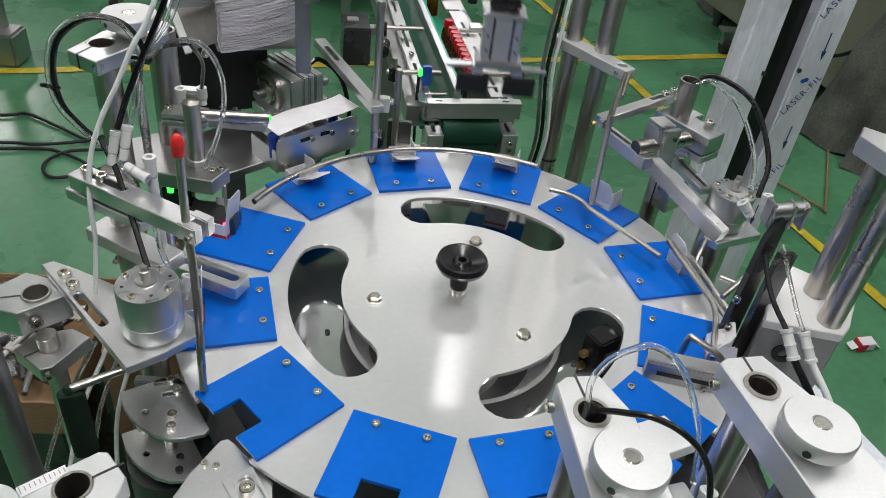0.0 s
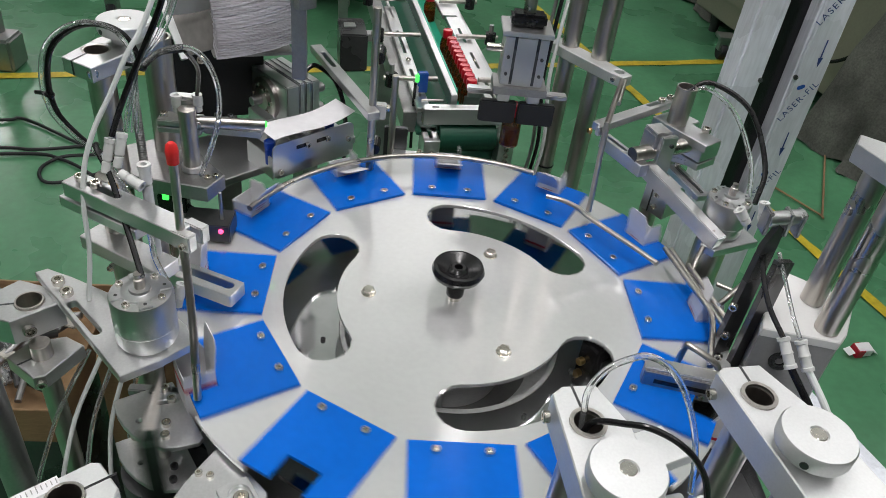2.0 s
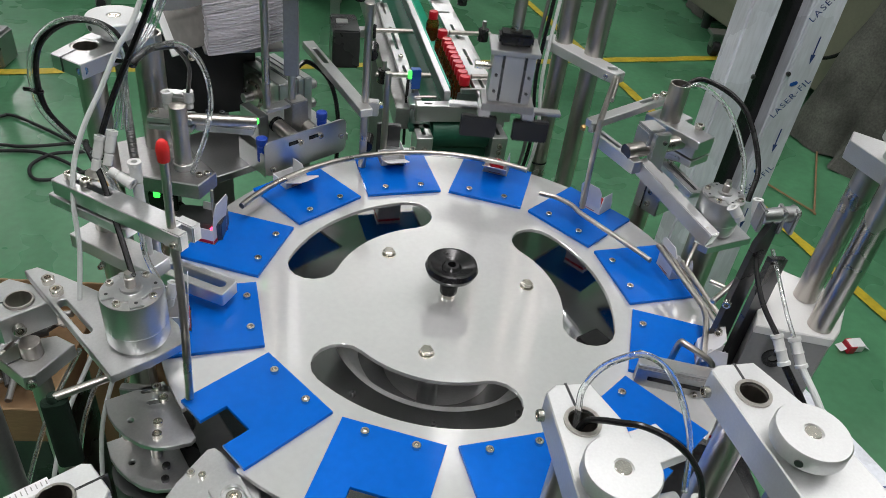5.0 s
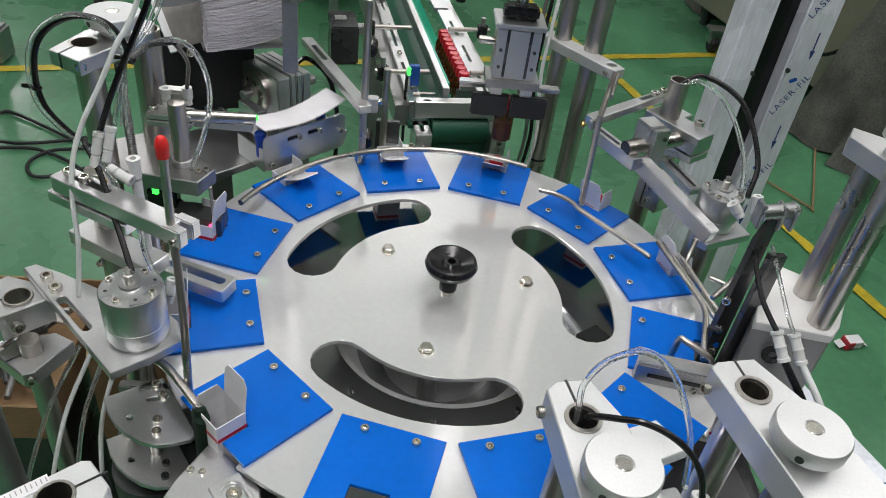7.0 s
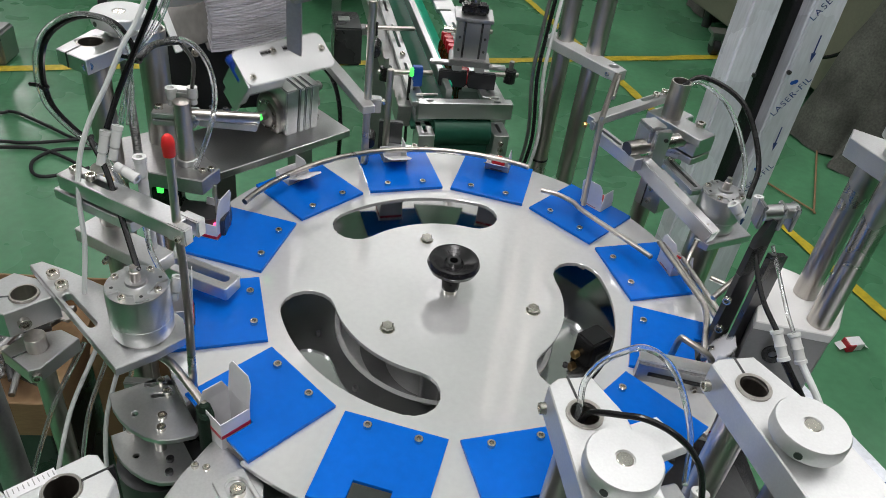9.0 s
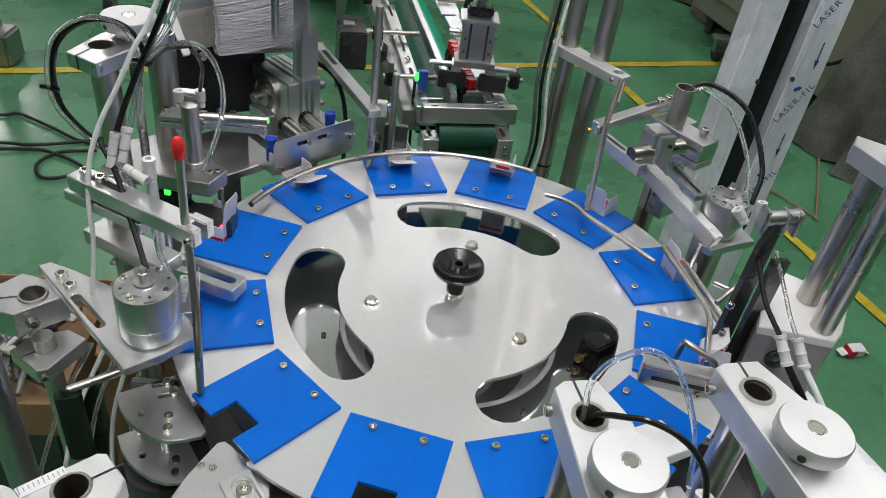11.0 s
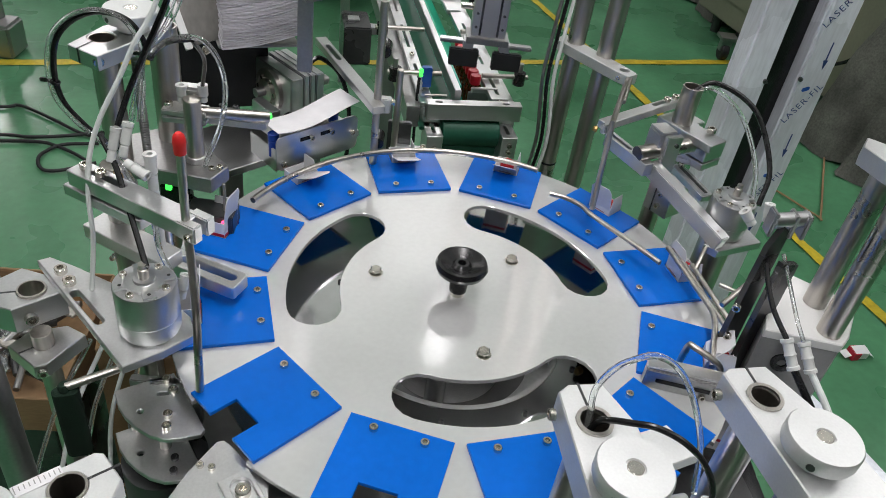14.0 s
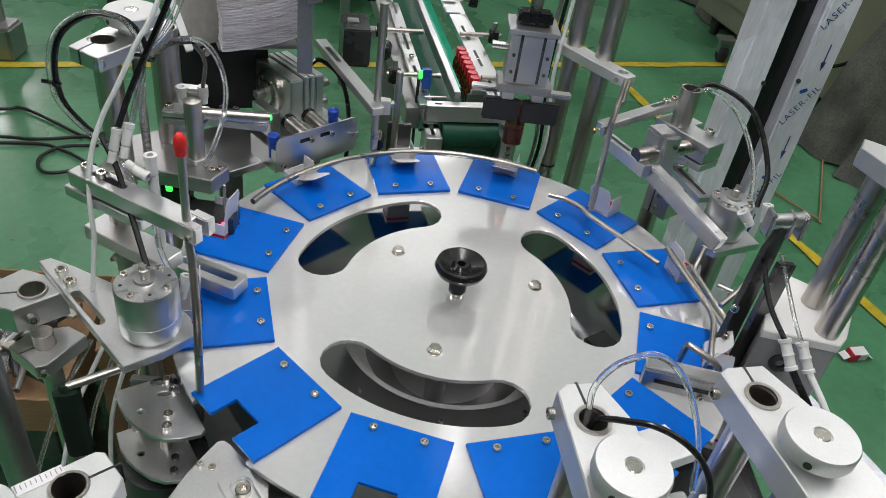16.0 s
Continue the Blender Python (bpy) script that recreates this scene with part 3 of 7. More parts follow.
def build_dial():
    dial = thing("rotary_dial", "pale ground metal dial plate with three curved slots", "indexing dial", (0, 0, -0.022))
    outline = []
    for k in range(12):
        base = ST0 - 30 * (11 - k)
        half = 0.055
        ang = math.degrees(math.asin(half / 0.394))
        for j in range(9):
            a = radians(base - 30 + ang + (30 - 2 * ang) * j / 8)
            outline.append((0.394 * math.cos(a), 0.394 * math.sin(a)))
        a = radians(base)
        for r, lat in ((0.296, -half), (0.296, half)):
            outline.append((r * math.cos(a) - lat * math.sin(a), r * math.sin(a) + lat * math.cos(a)))
    slots = []
    for k in range(3):
        c0, half = radians(76.7 + 120 * k), radians(29.3)
        ri, ro = 0.1680, 0.2420
        rm, rr = (ri + ro) / 2, (ro - ri) / 2
        pts = [(ro * math.cos(c0 - half + 2 * half * i / 20), ro * math.sin(c0 - half + 2 * half * i / 20)) for i in range(21)]
        pts += [(rm * math.cos(c0 + half) + rr * math.cos(c0 + half + math.pi * i / 8), rm * math.sin(c0 + half) + rr * math.sin(c0 + half + math.pi * i / 8)) for i in range(1, 8)]
        pts += [(ri * math.cos(c0 + half - 2 * half * i / 20), ri * math.sin(c0 + half - 2 * half * i / 20)) for i in range(21)]
        pts += [(rm * math.cos(c0 - half) + rr * math.cos(c0 - half + math.pi + math.pi * i / 8), rm * math.sin(c0 - half) + rr * math.sin(c0 - half + math.pi + math.pi * i / 8)) for i in range(1, 8)]
        slots.append(pts)
    part("disc", slab(bmesh.new(), outline, -0.0135, -0.007, slots, bevel=0.0006), DIAL, dial)
    knob = part("handwheel", turned(bmesh.new(), [(0, 0.0), (0.010, 0), (0.010, 0.030)], (0, 0, -0.007), seg=24), SCREW, dial, "black moulded handwheel on a steel stud")
    bm = bmesh.new()
    prof = [(0.0095, 0.009), (0.0125, 0.010), (0.0130, 0.020), (0.0115, 0.026), (0.017, 0.034), (0.028, 0.041), (0.035, 0.047), (0.0375, 0.054), (0.035, 0.061), (0.031, 0.062), (0.014, 0.055), (0.010, 0.059), (0.006, 0.059), (0.005, 0.050), (0, 0.050)]
    turned(bm, prof, (0, 0, -0.009), seg=64)
    for v in bm.verts:
        r = math.hypot(v.co.x, v.co.y)
        if r > 0.026:
            k = 1 + 0.006 * math.cos(8 * math.atan2(v.co.y, v.co.x))
            v.co.x, v.co.y = v.co.x * k, v.co.y * k
    part("grip", bm, BLACK, knob)
    part("collar", turned(bmesh.new(), [(0, 0), (0.0085, 0), (0.0085, 0.006), (0, 0.006)], (0, 0, 0.001), seg=20), SCREW, knob)
    for k in range(3):
        a = radians(76.4 + 120 * k)
        screw(dial, (0.1235 * math.cos(a), 0.1235 * math.sin(a), -0.007), 0.0085, hexhead=True)
    # twelve blue carton nests
    w, r0, r1, nh, nr = 0.0635, 0.2635, 0.386, 0.0225, 0.3515
    local = [(r0, -w), (r1, -w), (r1, -nh), (nr, -nh), (nr, nh), (r1, nh), (r1, w), (r0, w)]
    bm = slab(bmesh.new(), local, -0.007, -0.0015, bevel=0.0006)
    data = bpy.data.meshes.new("blue_nest")
    bm.to_mesh(data)
    bm.free()
    data.materials.append(BLUE)
    for k in range(12):
        nest = new("blue_nest", data)
        nest.parent = dial
        nest.matrix_basis = Matrix.Translation((0, 0, 0.0222)) @ Matrix.Rotation(radians(ST0 - 30 * k), 4, "Z")
        for s in (-1, 1):
            a = radians(ST0 - 30 * k + s * 6.3385)
            sc = screw(dial, (0.28 * math.cos(a), 0.28 * math.sin(a), -0.0015), 0.0053)
            sc.parent = nest
            sc.matrix_basis = nest.matrix_basis.inverted() @ sc.matrix_basis
    return dial


LID_HINGE = (-0.0185, 0, 0.022)


def lid_pose(deg):
    """The carton's lid flap, leaning inwards by so many degrees."""
    return Matrix.Translation(LID_HINGE) @ Matrix.Rotation(radians(-deg), 4, "Y")


LID_LEAN = {8: 6, 9: 5, 10: 8, 11: 62, 12: 66, 13: 58, 14: 14, 15: 4, 16: -35, 17: -70}


def carton(label):
    """A small folding carton with open flaps, standing in its nest; x points outwards."""
    c = thing("carton", label, "carton", (0, 0, 0), "folding cartons")
    h0, h1, hw, hd = -0.062, 0.022, 0.0205, 0.0185
    bm = bmesh.new()
    for cx, cy, sx, sy in ((0, hw, 2 * hd, 0.001), (0, -hw, 2 * hd, 0.001), (hd, 0, 0.001, 2 * hw), (-hd, 0, 0.001, 2 * hw)):
        box(bm, (cx, cy, (h0 + h1) / 2), (sx, sy, h1 - h0), bevel=0)
    box(bm, (0, 0, h0), (2 * hd, 2 * hw, 0.001), bevel=0)
    part("body", bm, CARTON, c)
    bm = bmesh.new()
    for cx, cy, sx, sy in ((0, hw + 0.0006, 2 * hd, 0.0006), (0, -hw - 0.0006, 2 * hd, 0.0006), (hd + 0.0006, 0, 0.0006, 2 * hw), (-hd - 0.0006, 0, 0.0006, 2 * hw)):
        box(bm, (cx, cy, 0.0005), (sx, sy, 0.005), bevel=0)
    part("red_band", bm, RED, c, "red printed band")
    lid = part("lid_flap", slab(bmesh.new(), [(0, -hw), (0.036, -hw), (0.045, -hw + 0.006), (0.045, hw - 0.006), (0.036, hw), (0, hw)], -0.0005, 0.0005, m=Matrix.Rotation(radians(-90), 4, "Y")), CARTON, c)
    lid.matrix_basis = lid_pose(6)
    for s in (-1, 1):
        m = Matrix.Translation((0, s * hw, h1)) @ Matrix.Rotation(radians(-97 if s < 0 else 252), 4, "X")
        part("dust_flap", slab(bmesh.new(), [(-hd, 0), (hd, 0), (hd * 0.8, s * 0.02), (-hd * 0.5, s * 0.02)], -0.0005, 0.0005, m=m), CARTON, c)
    bm = bmesh.new()
    for i, z in enumerate((0.014, 0.010)):
        box(bm, (-hd - 0.0007, 0.002 * i, z), (0.0005, 0.022 - 0.006 * i, 0.0012), bevel=0)
    part("print_bar", bm, PRINT, c)
    return c


def bottle():
    b = thing("bottle", "amber glass bottle with a ribbed red cap", "bottle", (0, 0, 0), "red-capped bottles")
    bm = turned(bmesh.new(), [(0, 0), (0.0150, 0), (0.0170, 0.002), (0.0172, 0.020), (0.0170, 0.048), (0.0145, 0.057), (0.0105, 0.061), (0.0105, 0.067), (0, 0.067)], seg=24)
    bm.transform(Matrix.Diagonal((1, 0.76, 1, 1)))
    part("glass", bm, AMBER, b, "amber glass body")
    bm = turned(bmesh.new(), [(0, 0.003), (0.0145, 0.003), (0.0145, 0.034), (0, 0.034)], seg=18)
    bm.transform(Matrix.Diagonal((1, 0.74, 1, 1)))
    part("contents", bm, TABLETS, b)
    bm = bmesh.new()
    turned(bm, [(0.0105, 0.060), (0.0119, 0.060), (0.0122, 0.062), (0.0122, 0.078), (0.0112, 0.0805), (0.0080, 0.0805), (0.0070, 0.0798), (0, 0.0798)], seg=40)
    for i, v in enumerate(bm.verts):
        if math.hypot(v.co.x, v.co.y) > 0.0118:
            k = 1 + 0.03 * (i % 2)
            v.co.x, v.co.y = v.co.x * k, v.co.y * k
    part("cap", bm, RED_CAP, b, "ribbed red cap")
    return b


# ---- stations round the dial ----
def split_clamp(name, bm_outline, z0, z1, hole, hole_r, slit, parent, mat=None, label=""):
    """A clamp block: a plate with a round bore and a saw slit from the bore to its edge."""
    (hx, hy), (ex, ey) = hole, slit
    d = Vector((ex - hx, ey - hy)).normalized()
    s = Vector((-d.y, d.x)) * 0.0011
    ob = part(name, slab(bmesh.new(), bm_outline, z0, z1, [ring(hx, hy, hole_r)], bevel=0.0012), mat or ALU, parent, label)
    a = Vector((hx, hy)) + d * (hole_r * 1.0)
    slit_pts = [a + s, Vector((ex, ey)) + s, Vector((ex, ey)) - s, a - s]
    part("slit", slab(bmesh.new(), [tuple(p) for p in slit_pts], z0 + 0.001, z1 + 0.0006), DARK, ob)
    return ob


def thumb_knob(parent, x, y, z, r, h=0.022, dark=False):
    k = part("knob", turned(bmesh.new(), [(0, 0), (r * 0.55, 0), (r * 0.6, 0.012), (r * 0.97, 0.014), (r, 0.017), (r, 0.012 + h), (r * 0.96, 0.014 + h), (r * 0.26, 0.014 + h), (r * 0.25, 0.012 + h), (0, 0.012 + h)], (x, y, z), seg=56), WHITE_ALU, parent, "round turned aluminium knob")
    part("spindle", turned(bmesh.new(), [(0, 0), (r * 0.22, 0), (r * 0.22, 0.003), (r * 0.2, 0.0035), (0, 0.0035)], (x, y, z + 0.010 + h), seg=24), SCREW, k)
    part("grub_screw", turned(bmesh.new(), [(0, 0), (0.0035, 0), (0.0035, 0.0008), (0, 0.0008)], (x - r * 0.6, y - r * 0.8, z + 0.012 + h * 0.5), (-0.6, -0.8, 0), 10), DARK, k)
    return k


def rotary_actuator(parent, x, y, z0, z1, r, turn=0.0):
    """A round pneumatic rotary actuator with a cross-shaped cap and a splined shaft."""
    body = part("actuator", turned(bmesh.new(), [(0, 0), (r * 0.92, 0), (r * 0.92, 0.004), (r, 0.006), (r, (z1 - z0) * 0.35), (r * 0.99, (z1 - z0) * 0.355), (r * 0.99, (z1 - z0) * 0.36), (r, (z1 - z0) * 0.365), (r, z1 - z0 - 0.002), (r * 0.97, z1 - z0), (0, z1 - z0)], (x, y, z0), seg=48), ALU, parent, "round aluminium rotary actuator")
    cap = part("cap", turned(bmesh.new(), [(0, 0), (r * 0.62, 0), (r * 0.62, 0.003), (r * 0.35, 0.004), (r * 0.33, 0.007), (r * 0.2, 0.007), (0, 0.007)], (x, y, z1), seg=32), ALU, body)
    for k in range(4):
        a = turn + math.pi / 2 * k
        lug = box(bmesh.new(), (r * 0.72, 0, z1 + 0.0015), (r * 0.42, r * 0.42, 0.003), frame_at(x, y, math.degrees(a)), 0.0005)
        part("lug", lug, ALU, body)
        a += math.pi / 4
        screw(body, (x + r * 0.78 * math.cos(a), y + r * 0.78 * math.sin(a), z1), 0.0042)
        a -= math.pi / 4
        part("pin_hole", turned(bmesh.new(), [(0, 0), (0.002, 0), (0.002, 0.0003), (0, 0.0003)], (x + r * 0.75 * math.cos(a), y + r * 0.75 * math.sin(a), z1 + 0.003), seg=10), DARK, body)
    shaft = turned(bmesh.new(), [(0, 0), (r * 0.17, 0), (r * 0.17, 0.013), (r * 0.13, 0.014), (r * 0.13, 0.020), (0, 0.020)], (x, y, z1 + 0.006), seg=18)
    part("shaft", shaft, STEEL, body)
    return body


def fitting(parent, at, axis, r=0.006, h=0.03, name="hose_fitting"):
    a = Vector(axis).normalized()
    f = part(name, turned(bmesh.new(), [(0, 0), (r * 0.9, 0), (r * 0.9, h * 0.3), (r * 0.7, h * 0.33), (r, h * 0.38), (r, h * 0.86), (r * 1.12, h * 0.88), (r * 1.12, h), (r * 0.55, h), (r * 0.5, h * 0.8), (0, h * 0.8)], at, a, 18), WHITE_PLASTIC, parent, "white push-in hose fitting")
    return f


def build_left_column():
    c = thing("support_column", "polished steel column pair with a clamp block and knob", "machine stand", (-0.49, 0.12, -0.3))
    out = [(-0.534, 0.082), (-0.488, 0.056), (-0.462, 0.110), (-0.432, 0.165), (-0.440, 0.205), (-0.470, 0.212), (-0.515, 0.150)]
    cl = split_clamp("clamp_block", out, 0.249, 0.270, (-0.503, 0.115), 0.0180, (-0.518, 0.072), c)
    screw(cl, (-0.492, 0.066, 0.2595), 0.007, (0.55, -0.8, 0))
    part("column", pipe(bmesh.new(), (-0.503, 0.115, -0.40), (-0.503, 0.115, 0.269), 0.0180, 0.0025, 36), STEEL, c)
    part("column", pipe(bmesh.new(), (-0.452, 0.195, -0.40), (-0.452, 0.195, 0.262), 0.0205, 0.003, 36), STEEL, c)
    bm = bmesh.new()
    turned(bm, [(0, 0), *[(0.0055 + 0.0012 * (i % 2), 0.002 * i + 0.0005) for i in range(90)], (0, 0.182)], (-0.468, 0.128, 0.06), seg=14)
    part("lead_screw", bm, ALU_DARK, c, "threaded lead screw")
    thumb_knob(c, -0.475, 0.152, 0.270, 0.036, 0.016)
    # carriage plate between the columns with the small bracket post on it
    plate = [(-0.545, 0.165), (-0.520, 0.110), (-0.368, 0.088), (-0.352, 0.128), (-0.395, 0.175), (-0.44, 0.245)]
    part("carriage", slab(bmesh.new(), plate, 0.060, 0.085, bevel=0.0015), ALU_DARK, c)
    foot = [(-0.56, 0.16), (-0.52, 0.05), (-0.40, 0.05), (-0.38, 0.20), (-0.46, 0.25)]
    part("foot_plate", slab(bmesh.new(), foot, -0.42, -0.40), ALU_DARK, c)
    part("stand", box(bmesh.new(), (-0.47, 0.15, -0.66), (0.14, 0.14, 0.48)), ALU_DARK, c)
    b = thing("sensor_bracket", "small steel post with a clamped sensor tube", "sensor stand", (-0.40, 0.135, 0.085))
    part("post", rod(bmesh.new(), (-0.40, 0.135, 0.085), (-0.40, 0.135, 0.185), 0.0125, 24), STEEL, b)
    part("post_foot", rod(bmesh.new(), (-0.40, 0.135, 0.085), (-0.40, 0.135, 0.095), 0.0155, 24), ALU, b)
    cl = part("clamp", box(bmesh.new(), (-0.414, 0.150, 0.158), (0.062, 0.030, 0.009), frame_at(0, 0, 0)), ALU, b)
    part("clamp_half", box(bmesh.new(), (-0.414, 0.150, 0.147), (0.062, 0.030, 0.009)), ALU, b)
    screw(cl, (-0.437, 0.148, 0.163), 0.006)
    fit = part("manifold", box(bmesh.new(), (-0.405, 0.160, 0.183), (0.040, 0.022, 0.02), None, 0.004), ALU, b)
    fitting(fit, (-0.388, 0.150, 0.175), (0, 0, 1), 0.0065, 0.026)
    fitting(fit, (-0.418, 0.152, 0.170), (0, 0, 1), 0.0075, 0.026)
    tube = part("sensor_tube", rod(bmesh.new(), (-0.395, 0.145, 0.160), (-0.300, 0.175, 0.148), 0.0085, 20), STEEL, b)
    part("lens", turned(bmesh.new(), [(0, 0), (0.0055, 0), (0.0050, 0.004), (0.0035, 0.006), (0, 0.006)], (-0.302, 0.174, 0.150), (0.95, 0.3, 0.05), 18), LED_GREEN, tube, "green lit sensor window")
    part("arm", box(bmesh.new(), (-0.345, 0.172, 0.138), (0.085, 0.022, 0.012), None), ALU, b)
    e = thing("amplifier_box", "black sensor amplifier with a green lamp under the arm", "sensor", (-0.44, 0.125, 0.03))
    part("case", box(bmesh.new(), (-0.432, 0.130, 0.028), (0.044, 0.020, 0.030), frame_at(0, 0, 0), 0.002), BLACK, e)
    part("lamp", box(bmesh.new(), (-0.440, 0.119, 0.044), (0.009, 0.006, 0.012), None, 0.001), LED_GREEN, e, "green indicator lamp")
    part("cable", hose(bmesh.new(), [(-0.412, 0.128, 0.026), (-0.396, 0.122, 0.010), (-0.398, 0.125, -0.06), (-0.43, 0.14, -0.2)], 0.003), BLACK, e)
    part("bracket", box(bmesh.new(), (-0.455, 0.138, 0.034), (0.030, 0.006, 0.055), None), ALU_DARK, e)
    for x in (-0.352, -0.372):
        screw(b, (x, 0.186, 0.150), 0.0042, mat=DARK)
    for x, y in ((-0.372, 0.112), (-0.362, 0.118)):
        screw(b, (x, y, 0.086), 0.005)


def build_far_left_stand():
    s = thing("round_stand", "grey round stand on a rounded foot block on the floor", "machine stand", (-1.97, 2.45, -TOP))
    part("post", rod(bmesh.new(), (-1.97, 2.45, -TOP), (-1.97, 2.45, 0.6), 0.045, 28), ALU_DARK, s)
    part("foot", box(bmesh.new(), (-1.95, 2.42, -TOP + 0.075), (0.17, 0.15, 0.15), None, 0.012), ALU_DARK, s)


def build_left_arm():
    """Arm with the red-tipped rod that stops the cartons, and the slotted bar below it."""
    a = thing("stop_arm", "aluminium arm holding a bent steel rod with a red tip", "machine arm", (-0.43, -0.09, 0.1))
    d = Vector((0.176, -0.092, 0)).normalized()
    ang = math.degrees(math.atan2(d.y, d.x))
    m = frame_at(-0.474, -0.094, ang)
    part("upper_bar", slab(bmesh.new(), rect(0.083, 0.012, 0.174, 0.028, 0, 0.002), 0.178, 0.198, [oval(0.045, 0.014, 0.022, 0.0045)], m, 0.001), ALU, a)
    part("lower_bar", slab(bmesh.new(), rect(0.045, 0.010, 0.12, 0.024, 0, 0.002), 0.160, 0.174, (), m, 0.001), ALU, a)
    for x in (0.010, 0.034):
        screw(a, m @ Vector((x, 0.014, 0.198)), 0.0065)
    for y in (0.000, 0.020):
        part("fork", box(bmesh.new(), (0.173, y + 0.004, 0.188), (0.026, 0.013, 0.022), m), ALU, a)
    screw(a, m @ Vector((0.178, -0.003, 0.186)), 0.004, (d.y, -d.x, 0))
    tip, bend, low = (-0.322, -0.165, 0.295), (-0.323, -0.166, 0.186), (-0.3045, -0.232, 0.004)
    part("stop_rod", hose(bmesh.new(), [tip, (-0.3225, -0.165, 0.24), bend, (-0.318, -0.176, 0.15), (-0.311, -0.198, 0.10), (-0.305, -0.222, 0.062), low], 0.0048, 6, 14), STEEL, a, "bent steel stop rod")
    part("rod_tip", turned(bmesh.new(), [(0, 0), (0.0062, 0), (0.0066, 0.008), (0.0070, 0.014), (0.0056, 0.021), (0.003, 0.024), (0, 0.0245)], (-0.322, -0.165, 0.281), (0, 0, 1), 16), RED_SOFT, a, "red rubber tip")
    part("post", rod(bmesh.new(), (-0.447, -0.040, -0.40), (-0.447, -0.040, 0.178), 0.0155, 28), STEEL, a)
    pm = frame_at(-0.455, -0.066, -28)
    part("lower_clamp", slab(bmesh.new(), rect(0.035, 0.005, 0.13, 0.036, 0, 0.002), 0.078, 0.098, (), pm, 0.001), ALU, a)
    s = thing("slotted_bar", "slotted aluminium bar reaching over the dial", "machine arm", (-0.35, -0.04, 0.03))
    sm = frame_at(-0.402, -0.022, -22)
    part("bar", slab(bmesh.new(), rect(0.055, 0, 0.125, 0.034, 0, 0.003), 0.012, 0.032, [oval(0.065, 0.002, 0.038, 0.006)], sm, 0.001), ALU, s)
    part("stem", rod(bmesh.new(), (-0.402, -0.020, -0.35), (-0.402, -0.020, 0.095), 0.009, 20), STEEL, s)
    fitting(s, (-0.383, -0.088, 0.188), (0, 0, 1), 0.0068, 0.040)
    fitting(s, (-0.410, -0.090, 0.214), (0.75, -0.3, -0.25), 0.0060, 0.030)
    fitting(s, (-0.428, -0.088, 0.212), (0.15, 0.35, 0.9), 0.0056, 0.040)
    fitting(s, (-0.415, -0.084, 0.218), (0.15, 0.35, 0.9), 0.0056, 0.040)
    screw(s, (-0.424, -0.082, 0.190), 0.006, (-0.4, -0.9, 0), hexhead=True, mat=BRASS)
    part("air_cylinder", rod(bmesh.new(), (-0.383, -0.088, 0.03), (-0.383, -0.088, 0.19), 0.006, 20), WHITE_PLASTIC, s, "slim pale air cylinder")
    # photo sensor lying beside the dial
    p = thing("photo_sensor", "dark photo sensor with a small lit red lamp", "sensor", (-0.375, 0.03, 0.0))
    part("case", box(bmesh.new(), (-0.372, 0.100, 0.012), (0.070, 0.045, 0.03), frame_at(0, 0, 0)), DARK, p)
    part("red_lamp", turned(bmesh.new(), [(0, 0), (0.004, 0), (0.003, 0.003), (0, 0.003)], (-0.350, 0.0772, 0.018), (0, -1, 0), 12), LED_RED, p)
    part("cable", hose(bmesh.new(), [(-0.405, 0.095, 0.015), (-0.425, 0.04, 0.02), (-0.40, 0.02, 0.0), (-0.395, 0.035, 0.02), (-0.42, 0.05, 0.03)], 0.003), MILKY, p)
    part("pin", rod(bmesh.new(), (-0.352, 0.096, 0.02), (-0.352, 0.096, 0.075), 0.0025, 10), STEEL, p)


